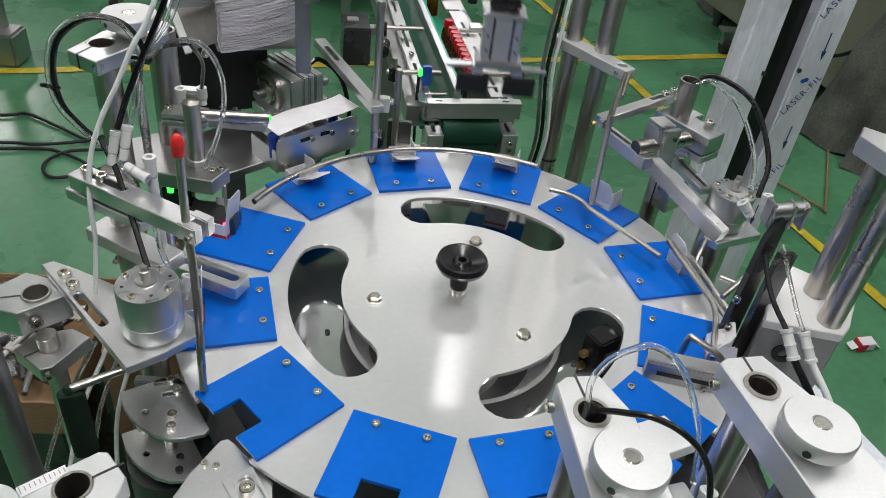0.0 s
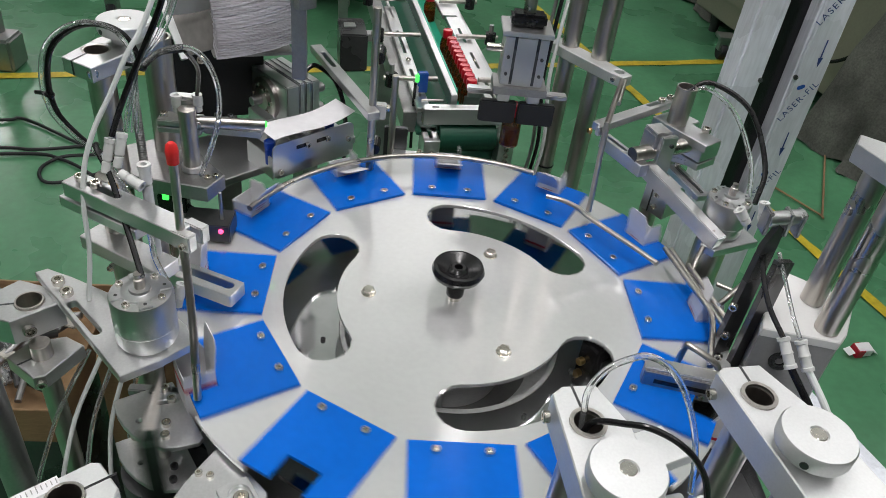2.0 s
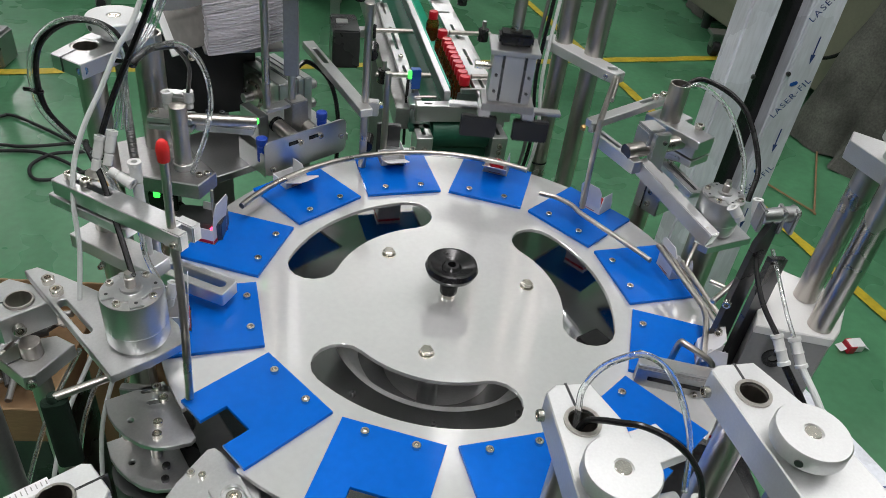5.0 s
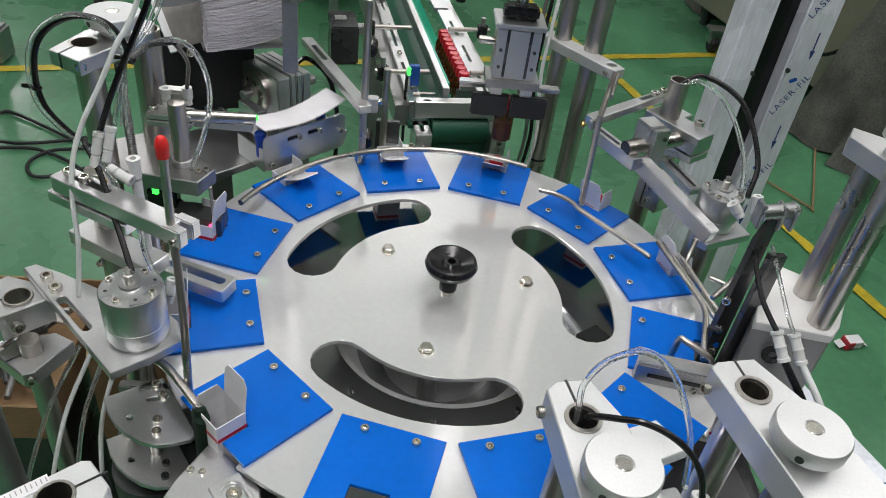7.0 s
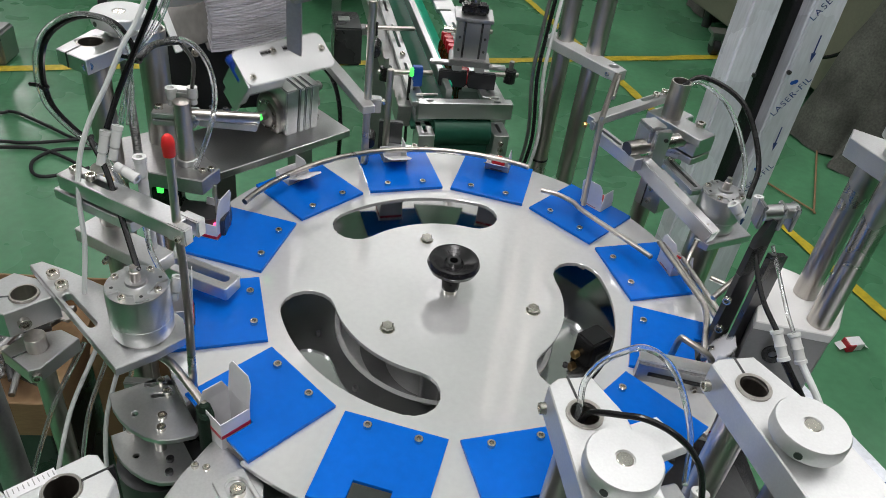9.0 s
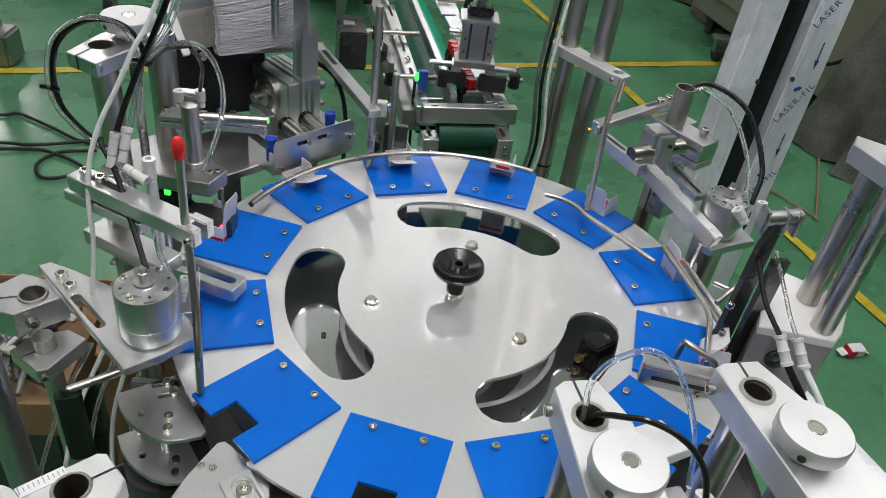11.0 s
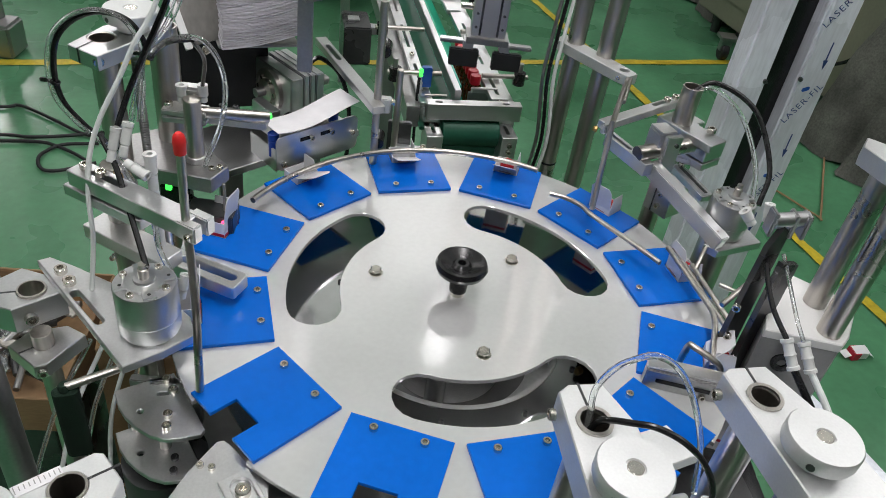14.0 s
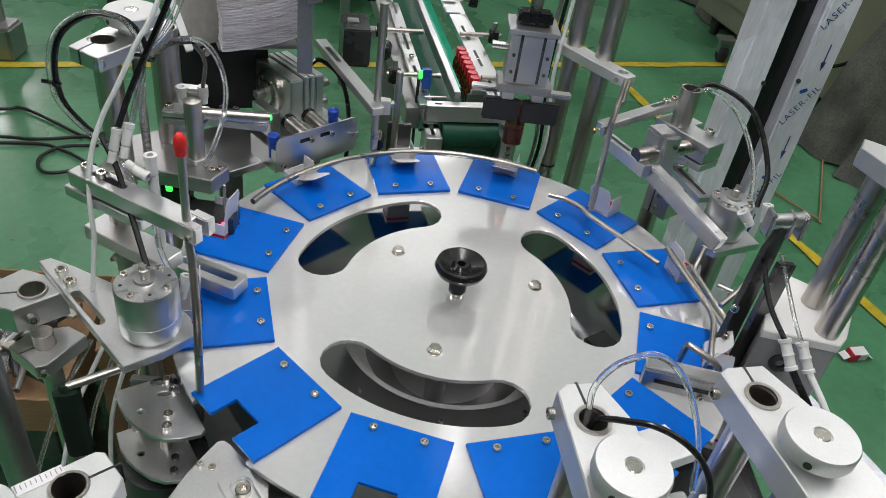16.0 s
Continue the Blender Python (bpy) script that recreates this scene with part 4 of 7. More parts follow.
def build_lower_left():
    """The carton opener: actuator on a slotted plate, tube clamps, curved guide plates."""
    a = thing("carton_opener", "rotary actuator on a slotted aluminium plate with tube clamp", "machine station", (-0.45, -0.16, 0.05))
    out = [(-0.536, -0.096), (-0.524, -0.087), (-0.490, -0.099), (-0.425, -0.128), (-0.352, -0.150), (-0.328, -0.170), (-0.314, -0.1986), (-0.3416, -0.229), (-0.3771, -0.258), (-0.484, -0.149)]
    part("slotted_plate", slab(bmesh.new(), out, 0.048, 0.060, [oval(-0.448, -0.1695, 0.031, 0.0055, -0.775)], bevel=0.001), ALU, a)
    screw(a, (-0.4995, -0.1138, 0.060), 0.0075)
    screw(a, (-0.4818, -0.1328, 0.060), 0.0075)
    rotary_actuator(a, -0.366, -0.193, 0.060, 0.128, 0.0345, 0.5)
    fitting(a, (-0.338, -0.165, 0.085), (0.2, 0.3, 1), 0.006, 0.03)
    blk = [(-0.590, -0.142), (-0.557, -0.097), (-0.515, -0.107), (-0.491, -0.1315), (-0.536, -0.1735), (-0.578, -0.166)]
    cl = split_clamp("tube_block", blk, 0.008, 0.046, (-0.528, -0.136), 0.0165, (-0.578, -0.152), a, ALU)
    screw(cl, (-0.522, -0.1625, 0.026), 0.0075, (0.68, -0.73, 0))
    part("tube", pipe(bmesh.new(), (-0.528, -0.136, 0.004), (-0.528, -0.136, 0.049), 0.0165, 0.002, 32), STEEL, a)
    part("lower_post", rod(bmesh.new(), (-0.512, -0.166, -0.50), (-0.512, -0.166, 0.008), 0.0125, 26), STEEL, a)
    part("floor_stand", rod(bmesh.new(), (-0.512, -0.166, -TOP), (-0.512, -0.166, -0.50), 0.02, 20), DARK, a)
    low = [(-0.551, -0.176), (-0.507, -0.206), (-0.495, -0.200), (-0.470, -0.145), (-0.497, -0.132), (-0.537, -0.148)]
    split_clamp("lower_clamp", low, -0.034, -0.012, (-0.512, -0.166), 0.0125, (-0.533, -0.187), a, ALU)
    screw(a, (-0.4995, -0.2035, -0.022), 0.006, (0.45, -0.9, 0))
    # fan-shaped guide plates, stacked
    f = thing("guide_plates", "stacked curved aluminium guide plates with socket screws", "machine part", (-0.36, -0.23, -0.1))

    def fan(z, dx, dy, name="guide_plate"):
        pts = [(-0.415, -0.211), (-0.355, -0.173), (-0.335, -0.199), (-0.295, -0.256), (-0.298, -0.264), (-0.319, -0.272), (-0.336, -0.275), (-0.3545, -0.271), (-0.374, -0.2605), (-0.390, -0.248), (-0.403, -0.233)]
        pts = [(x + dx, y + dy) for x, y in pts]
        holes = [oval(-0.365 + dx, -0.190 + dy, 0.010, 0.0030, 0.32), oval(-0.352 + dx, -0.206 + dy, 0.010, 0.0030, 0.32), ring(-0.375 + dx, -0.238 + dy, 0.0038, 14)]
        return part(name, slab(bmesh.new(), pts, z - 0.007, z, holes, bevel=0.0008), ALU, f)
    p1 = fan(-0.036, 0, 0)
    for x, y in ((-0.3594, -0.1870), (-0.3470, -0.2030), (-0.3421, -0.2408), (-0.3383, -0.2582)):
        screw(p1, (x, y, -0.036), 0.0055)
    p2 = fan(-0.100, -0.003, -0.012)
    for x, y in ((-0.336, -0.2536), (-0.332, -0.2722)):
        screw(p2, (x, y, -0.100), 0.0048, mat=DARK)
    for x, y in ((-0.352, -0.236), (-0.395, -0.212)):
        part("spacer", rod(bmesh.new(), (x, y, -0.107), (x, y, -0.043), 0.007, 16), STEEL, f)
    part("bracket", box(bmesh.new(), (-0.362, -0.186, -0.072), (0.085, 0.012, 0.072), frame_at(0, 0, 0)), ALU_DARK, f)
    part("drum", turned(bmesh.new(), [(0, 0), (0.052, 0), (0.052, 0.13), (0, 0.13)], (-0.355, -0.235, -0.250), seg=36), DARK, f)
    part("feed_tray", box(bmesh.new(), (-0.425, -0.355, -0.3665), (0.085, 0.085, 0.008)), DARK, f, "dark tray on which folded cartons wait")
    part("tray_post", rod(bmesh.new(), (-0.425, -0.355, -TOP), (-0.425, -0.355, -0.370), 0.014, 18), DARK, f)
    part("stand", rod(bmesh.new(), (-0.355, -0.235, -TOP), (-0.355, -0.235, -0.25), 0.03, 24), DARK, f)
    g = thing("nose_plate", "rounded triangular aluminium plate beside the carton nest", "machine part", (-0.26, -0.33, -0.04))
    pts = [(-0.274, -0.284), (-0.266, -0.281), (-0.258, -0.286), (-0.205, -0.335), (-0.190, -0.42), (-0.30, -0.44), (-0.310, -0.375), (-0.296, -0.330)]
    p3 = part("plate", slab(bmesh.new(), pts, -0.028, -0.020, bevel=0.001), ALU, g)
    part("slotted_strip", slab(bmesh.new(), rect(-0.219, -0.366, 0.036, 0.088, 0.62, 0.002), -0.0195, -0.0135, [oval(-0.226, -0.353, 0.012, 0.0115, 0.62 + math.pi / 2)], bevel=0.0006), ALU, g)
    for x, y, r in ((-0.283, -0.318, 0.0042), (-0.270, -0.320, 0.0042), (-0.230, -0.348, 0.0085)):
        screw(p3, (x, y, -0.020), r)
    part("post", rod(bmesh.new(), (-0.25, -0.39, -TOP), (-0.25, -0.39, -0.028), 0.02, 24), DARK, g)
    # near clamp in the lower corner
    c = thing("corner_clamp", "pale aluminium tube clamp block with a saw slit and knob", "clamp", (-0.35, -0.45, 0.09))
    out = [(-0.3885, -0.4546), (-0.3629, -0.4327), (-0.3400, -0.4130), (-0.3320, -0.4126), (-0.3074, -0.4376), (-0.3085, -0.4540), (-0.325, -0.52), (-0.42, -0.56), (-0.44, -0.51)]
    split_clamp("block", out, 0.094, 0.120, (-0.3478, -0.4506), 0.0160, (-0.3139, -0.4230), c, WHITE_ALU)
    part("tube", pipe(bmesh.new(), (-0.3478, -0.4506, -0.5), (-0.3478, -0.4506, 0.121), 0.0160, 0.0022, 32), STEEL, c)
    part("floor_stand", rod(bmesh.new(), (-0.3478, -0.4506, -TOP), (-0.3478, -0.4506, -0.5), 0.03, 24), DARK, c)
    thumb_knob(c, -0.395, -0.500, 0.118, 0.0305, 0.016)
    e0, e1 = Vector((-0.3885, -0.4546)), Vector((-0.3629, -0.4327))
    d = (e1 - e0).normalized()
    m = Matrix.Translation((e0.x, e0.y, 0.1202)) @ Matrix.Rotation(math.atan2(d.y, d.x), 4, "Z")
    part("scale_tape", box(bmesh.new(), (0.016, -0.004, 0.0003), (0.040, 0.012, 0.0006), m, 0), PAPER, c, "white paper scale tape")
    for k in range(10):
        part("tape_mark", box(bmesh.new(), (-0.002 + 0.004 * k, -0.003, 0.0008), (0.0009, 0.008 if k % 5 == 0 else 0.005, 0.0004), m, 0), ALU_DARK, c)
    # steel upright at the very left
    u = thing("front_upright", "steel tube standing beside the carton station", "tube", (-0.50, -0.30, -TOP))
    part("tube", pipe(bmesh.new(), (-0.497, -0.298, -TOP), (-0.497, -0.298, 0.14), 0.0165, 0.002, 28), ALU_DARK, u)


def build_scrap_box():
    b = thing("scrap_box", "open cardboard tray of metal parts and wrap on a dark filler block", "cardboard box", (-0.83, 0.14, -TOP))
    m = frame_at(-0.832, 0.150, 3, -TOP)
    # added dark block, fills the dark clutter below the tray
    part("stand", box(bmesh.new(), (0, 0, 0.25), (0.36, 0.30, 0.50), m), DARK, b, "dark filler block in place of dark clutter")
    for c, s in (((0, -0.16, 0.54), (0.40, 0.005, 0.08)), ((0, 0.16, 0.54), (0.40, 0.005, 0.08)), ((-0.20, 0, 0.54), (0.005, 0.32, 0.08)), ((0.20, 0, 0.54), (0.005, 0.32, 0.08)), ((0, 0, 0.505), (0.4, 0.32, 0.006))):
        part("board", box(bmesh.new(), c, s, m, 0.001), CARDBOARD, b)
    for sy in (-1, 1):
        part("flap", box(bmesh.new(), (-0.06, sy * 0.20, 0.575), (0.27, 0.08, 0.004), m @ Matrix.Translation((0, sy * 0.16, 0.578)) @ Matrix.Rotation(radians(-40 * sy), 4, "X") @ Matrix.Translation((0, -sy * 0.16, -0.578)), 0), CARDBOARD, b)
    k = thing("closed_carton", "plain brown cardboard carton standing behind the tray", "cardboard box", (-0.53, 0.20, -TOP))
    part("body", box(bmesh.new(), (0, 0, 0.30), (0.16, 0.16, 0.60), frame_at(-0.535, 0.195, 14, -TOP), 0.003), CARDBOARD, k)
    part("tape", box(bmesh.new(), (0, 0, 0.6006), (0.05, 0.158, 0.0012), frame_at(-0.535, 0.195, 14, -TOP), 0), CARTON, k, "pale packing tape")
    rng = random.Random(4)
    for k in range(75):
        x, y, z = rng.uniform(-0.16, 0.115), rng.uniform(-0.075, 0.10), rng.uniform(0.535, 0.60)
        an, tl, ln = rng.uniform(0, 6.28), rng.uniform(-0.3, 0.3), rng.uniform(0.05, 0.16)
        e = Vector((math.cos(an) * math.cos(tl), math.sin(an) * math.cos(tl), math.sin(tl))) * ln / 2
        p = Vector((x, y, z))
        mat = (STEEL, ALU_DARK, DARK, CLEAR, DARK, ALU_DARK)[k % 6]
        if k % 3:
            bm = rod(bmesh.new(), p - e, p + e, rng.uniform(0.003, 0.009), 10)
        else:
            bm = box(bmesh.new(), (0, 0, 0), (ln, 0.02, 0.006), Matrix.Translation(p) @ Matrix.Rotation(an, 4, "Z") @ Matrix.Rotation(tl, 4, "Y"))
        bm.transform(m)
        part("scrap_piece", bm, mat, b)
    w = thing("wrap_heap", "crumpled clear plastic wrap and hoses below the station", "wrap", (-0.52, -0.24, -0.4))
    for k in range(5):
        whole_pts = [(-0.470 + 0.018 * k, -0.135 - 0.01 * k, -0.03), (-0.505 + 0.024 * k, -0.200, -0.11), (-0.520 + 0.030 * k, -0.268 + 0.008 * k, -0.22), (-0.475 + 0.016 * k, -0.275, -0.34), (-0.46 + 0.01 * k, -0.25, -0.60)]
        part("loose_hose", hose(bmesh.new(), whole_pts, 0.0030), MILKY if k % 2 else CLEAR, w)


def build_right_station():
    """Closing station: post with clamps, cantilever arm, actuator and guide rods."""
    s = thing("closing_station", "steel post with aluminium clamps and a long angled arm", "machine station", (0.355, 0.30, -0.15))
    part("post", pipe(bmesh.new(), (0.355, 0.300, -0.149), (0.355, 0.300, 0.222), 0.0165, 0.0022, 36), STEEL, s)
    cm = frame_at(0.355, 0.300, 37)
    part("top_clamp", slab(bmesh.new(), rect(0.0, -0.022, 0.042, 0.112, 0, 0.003), 0.144, 0.158, (), cm, 0.001), ALU, s)
    part("clamp_ear", box(bmesh.new(), (0.032, 0.004, 0.151), (0.026, 0.040, 0.012), cm), ALU, s)
    part("clamp_lower", slab(bmesh.new(), rect(0.020, -0.040, 0.050, 0.052, 0, 0.003), 0.116, 0.141, (), cm, 0.001), ALU, s)
    part("clamp_foot", slab(bmesh.new(), rect(0.020, -0.040, 0.050, 0.052, 0, 0.003), 0.100, 0.113, (), cm, 0.001), ALU, s)
    screw(s, cm @ Vector((0.020, -0.046, 0.158)), 0.0075)
    screw(s, cm @ Vector((0.034, -0.030, 0.141)), 0.005)
    # slotted arm that holds the slim rod
    am = frame_at(0.202, 0.222, 39)
    part("rod_arm", slab(bmesh.new(), rect(0.110, 0.0, 0.215, 0.019, 0, 0.002), 0.167, 0.180, [oval(0.155, 0.002, 0.022, 0.004)], am, 0.001), ALU, s)
    part("rod_arm_fork", box(bmesh.new(), (0.004, -0.011, 0.174), (0.026, 0.009, 0.015), am), ALU, s)
    for x in (0.165, 0.188):
        screw(s, am @ Vector((x, 0.001, 0.180)), 0.006)
    screw(s, am @ Vector((-0.010, 0.0, 0.170)), 0.0045, (-1, -0.2, 0.2), hexhead=True, mat=BRASS)
    # cross shaft with dark end face
    part("cross_shaft", rod(bmesh.new(), (0.272, 0.222, 0.132), (0.370, 0.262, 0.138), 0.0125, 26), STEEL, s)
    # thin disc, darker than the shaft, over its near end
    part("shaft_end", turned(bmesh.new(), [(0, 0), (0.0122, 0), (0.0122, 0.0006), (0, 0.0006)], (0.2715, 0.2218, 0.132), (-1, -0.4, -0.06), 26), DARK, s, "dark end face")
    sm = frame_at(0.266, 0.250, -62)
    part("slotted_bar", slab(bmesh.new(), rect(0, 0, 0.105, 0.019, 0, 0.002), 0.104, 0.126, [oval(-0.022, 0, 0.024, 0.0035)], sm, 0.001), ALU, s)
    wm = frame_at(0.312, 0.243, 22)
    part("saddle", box(bmesh.new(), (0, 0.004, 0.146), (0.032, 0.034, 0.040), wm), ALU, s)
    part("saddle_cap", box(bmesh.new(), (0, 0.004, 0.1685), (0.030, 0.034, 0.004), wm), ALU, s)
    part("fork_plate", box(bmesh.new(), (0.006, -0.018, 0.124), (0.030, 0.010, 0.086), wm), ALU, s)
    screw(s, wm @ Vector((0.010, -0.023, 0.152)), 0.0035, (0.37, -0.93, 0), mat=DARK)
    # cranked arm down to the actuator
    part("long_arm", beam(bmesh.new(), (0.300, 0.226, 0.110), (0.394, 0.088, 0.068), 0.020, 0.026), ALU, s)
    part("actuator_plate", slab(bmesh.new(), [(0.372, 0.098), (0.390, 0.082), (0.470, 0.118), (0.455, 0.165), (0.405, 0.165)], 0.045, 0.058, bevel=0.001), ALU, s)
    part("lower_joint", box(bmesh.new(), (-0.004, -0.022, 0.026), (0.046, 0.050, 0.058), cm), ALU, s)
    part("joint_gap", box(bmesh.new(), (-0.0275, -0.014, 0.026), (0.002, 0.0022, 0.056), cm, 0), DARK, s)
    for z in (0.014, 0.038):
        screw(s, cm @ Vector((-0.027, -0.026, z)), 0.005, (-0.8, -0.6, 0))
    rotary_actuator(s, 0.412, 0.140, 0.058, 0.118, 0.0335, 0.2)
    screw(s, (0.384, 0.098, 0.075), 0.005)
    part("pin", rod(bmesh.new(), (0.384, 0.098, 0.05), (0.384, 0.098, 0.085), 0.003, 12), STEEL, s)
    part("foot", slab(bmesh.new(), rect(0.37, 0.29, 0.09, 0.09, 0.5, 0.004), -0.149, -0.13), ALU, s)
    part("stand", rod(bmesh.new(), (0.37, 0.29, -TOP), (0.37, 0.29, -0.149), 0.028, 28), STEEL, s)
    part("actuator_drum", rod(bmesh.new(), (0.410, 0.140, -0.149), (0.410, 0.140, 0.045), 0.026, 32), STEEL, s)
    part("drum_stand", rod(bmesh.new(), (0.410, 0.140, -TOP), (0.410, 0.140, -0.149), 0.030, 24), DARK, s)
    part("link", rod(bmesh.new(), (0.375, 0.175, 0.07), (0.42, 0.12, 0.06), 0.004, 12), STEEL, s)
    part("slide", beam(bmesh.new(), (0.362, 0.278, 0.086), (0.393, 0.188, 0.084), 0.024, 0.012), ALU, s)
    part("slide_groove", beam(bmesh.new(), (0.366, 0.266, 0.0928), (0.391, 0.194, 0.0910), 0.005, 0.001, 0), DARK, s)
    part("wing_nut", beam(bmesh.new(), (0.360, 0.286, 0.098), (0.378, 0.262, 0.106), 0.006, 0.010), ALU, s)
    screw(s, (0.369, 0.272, 0.092), 0.006)
    # slim rod with guide rails
    g = thing("guide_rods", "bent polished steel guide rods over the blue nests", "guide rail", (0.3, 0.1, 0.03))
    part("hanger", hose(bmesh.new(), [(0.300, 0.478, 0.150), (0.214, 0.206, 0.188), (0.221, 0.206, 0.030)], 0.0046, 8, 12, False), STEEL, g)
    part("inner_rail", hose(bmesh.new(), [(0.155, 0.245, 0.026), (0.182, 0.236, 0.026), (0.205, 0.218, 0.026), (0.217, 0.196, 0.026), (0.247, 0.159, 0.026), (0.281, 0.118, 0.026), (0.309, 0.081, 0.026)], 0.0042, 5, 12), STEEL, g)
    part("outer_rail", hose(bmesh.new(), [(0.323, 0.104, 0.040), (0.340, 0.042, 0.036), (0.356, -0.011, 0.032), (0.360, -0.031, 0.030), (0.356, -0.058, 0.028), (0.346, -0.092, 0.022), (0.337, -0.124, 0.016)], 0.0042, 6, 12), STEEL, g)
    part("second_rail", hose(bmesh.new(), [(0.336, 0.111, 0.034), (0.355, 0.026, 0.030), (0.377, -0.060, 0.024)], 0.0040, 4, 12), STEEL, g)
    part("third_rail", hose(bmesh.new(), [(0.351, 0.066, 0.040), (0.365, 0.007, 0.036), (0.381, -0.047, 0.030)], 0.0036, 4, 12), STEEL, g)
    part("hook", hose(bmesh.new(), [(0.375, 0.093, 0.055), (0.357, 0.061, 0.045), (0.354, 0.049, 0.030)], 0.0036, 4, 12), STEEL, g)
    part("cross_pin", rod(bmesh.new(), (0.378, 0.018, 0.045), (0.405, 0.000, 0.045), 0.0034, 12), STEEL, g)


def build_plow():
    """Dark upright closing plates with an air cylinder on top, and the angled pusher in front."""
    p = thing("closing_plow", "dark steel closing plates with a small air cylinder", "machine station", (0.37, -0.07, 0.0))
    part("plate", slab(bmesh.new(), [(-0.014, -0.05), (0.018, -0.04), (0.020, 0.20), (0.006, 0.21), (-0.008, 0.18), (-0.016, 0.02)], -0.004, 0.004, m=Matrix.Translation((0.372, -0.068, 0.0)) @ Matrix.Rotation(radians(28), 4, "Z") @ Matrix.Rotation(radians(90), 4, "X")), DARK, p)
    part("plate", slab(bmesh.new(), [(-0.014, -0.06), (0.022, -0.05), (0.024, 0.16), (-0.010, 0.17)], -0.004, 0.004, m=Matrix.Translation((0.392, -0.082, 0.0)) @ Matrix.Rotation(radians(28), 4, "Z") @ Matrix.Rotation(radians(90), 4, "X")), DARK, p)
    part("foot", slab(bmesh.new(), rect(0.39, -0.085, 0.06, 0.05, 0.4), -0.149, -0.05), DARK, p)
    cyl = part("air_cylinder", rod(bmesh.new(), (0.365, -0.060, 0.212), (0.412, -0.052, 0.216), 0.010, 22), ALU, p, "short aluminium air cylinder")
    for x in (0.366, 0.392, 0.408):
        part("lug", box(bmesh.new(), (x, -0.055, 0.208), (0.006, 0.022, 0.034), None), ALU_DARK, cyl)
    screw(cyl, (0.411, -0.0515, 0.216), 0.006, (1, 0.2, 0.05), hexhead=True)
    fitting(cyl, (0.372, -0.035, 0.195), (-0.1, 0.2, 1), 0.006, 0.024)
    fitting(cyl, (0.358, -0.030, 0.185), (-0.6, 0.2, 0.7), 0.007, 0.022)
    for z, x in ((0.04, 0.362), (0.09, 0.356), (0.0, 0.366)):
        screw(p, (x, -0.085, z), 0.0055, (-0.5, -0.85, 0))
    part("spike", rod(bmesh.new(), (0.395, -0.02, 0.08), (0.350, -0.06, 0.07), 0.004, 12), STEEL, p)
    q = thing("carton_pusher", "angled steel pusher bar with a bent wire handle", "machine part", (0.29, -0.145, 0.0))
    qm = frame_at(0.247, -0.134, -11)
    part("bar", box(bmesh.new(), (0.048, -0.006, 0.006), (0.100, 0.016, 0.034), qm), ALU_DARK, q)
    part("slot", box(bmesh.new(), (0.048, -0.0145, 0.008), (0.070, 0.0012, 0.006), qm, 0), BLACK, q)
    part("cap", box(bmesh.new(), (0.048, 0.000, 0.0245), (0.100, 0.022, 0.004), qm), ALU, q)
    screw(q, qm @ Vector((0.075, -0.014, -0.002)), 0.0045, (0.1, -1, 0))
    hp = [(0.300, -0.108, 0.0), (0.302, -0.110, 0.035), (0.308, -0.116, 0.040), (0.340, -0.135, 0.028), (0.338, -0.14, 0.004)]
    part("handle", hose(bmesh.new(), hp, 0.0046, 6, 12), STEEL, q)
    part("bracket", box(bmesh.new(), (0.06, 0.0, -0.078), (0.03, 0.014, 0.14), qm), DARK, q)
    # chute that takes the finished cartons
    c = thing("outfeed_chute", "dark sheet-metal outfeed chute", "chute", (0.36, -0.2, -0.1))
    part("sheet", slab(bmesh.new(), [(0.30, -0.17), (0.42, -0.17), (0.44, -0.33), (0.28, -0.33)], -0.149, -0.140), DARK, c)


def build_right_posts():
    b = thing("post_pair", "pair of polished steel posts with an aluminium top plate and knob", "machine stand", (0.475, -0.06, 0.08))
    for x, y in ((0.481, -0.046), (0.477, -0.105)):
        part("post", rod(bmesh.new(), (x, y, 0.08), (x, y, 0.305), 0.0155, 32), STEEL, b)
    part("lead_screw", rod(bmesh.new(), (0.483, -0.075, 0.08), (0.483, -0.075, 0.305), 0.0022, 12), ALU_DARK, b)
    part("top_plate", slab(bmesh.new(), [(0.452, -0.026), (0.468, 0.000), (0.555, -0.06), (0.560, -0.16), (0.500, -0.16)], 0.285, 0.310, bevel=0.001), ALU, b)
    part("knob", turned(bmesh.new(), [(0, 0), (0.018, 0), (0.018, 0.02), (0.028, 0.022), (0.028, 0.05), (0.026, 0.052), (0, 0.052)], (0.492, -0.068, 0.31), seg=36), WHITE_ALU, b, "round turned aluminium knob")
    part("clip", box(bmesh.new(), (0.478, -0.035, 0.12), (0.006, 0.004, 0.016)), DARK, b)


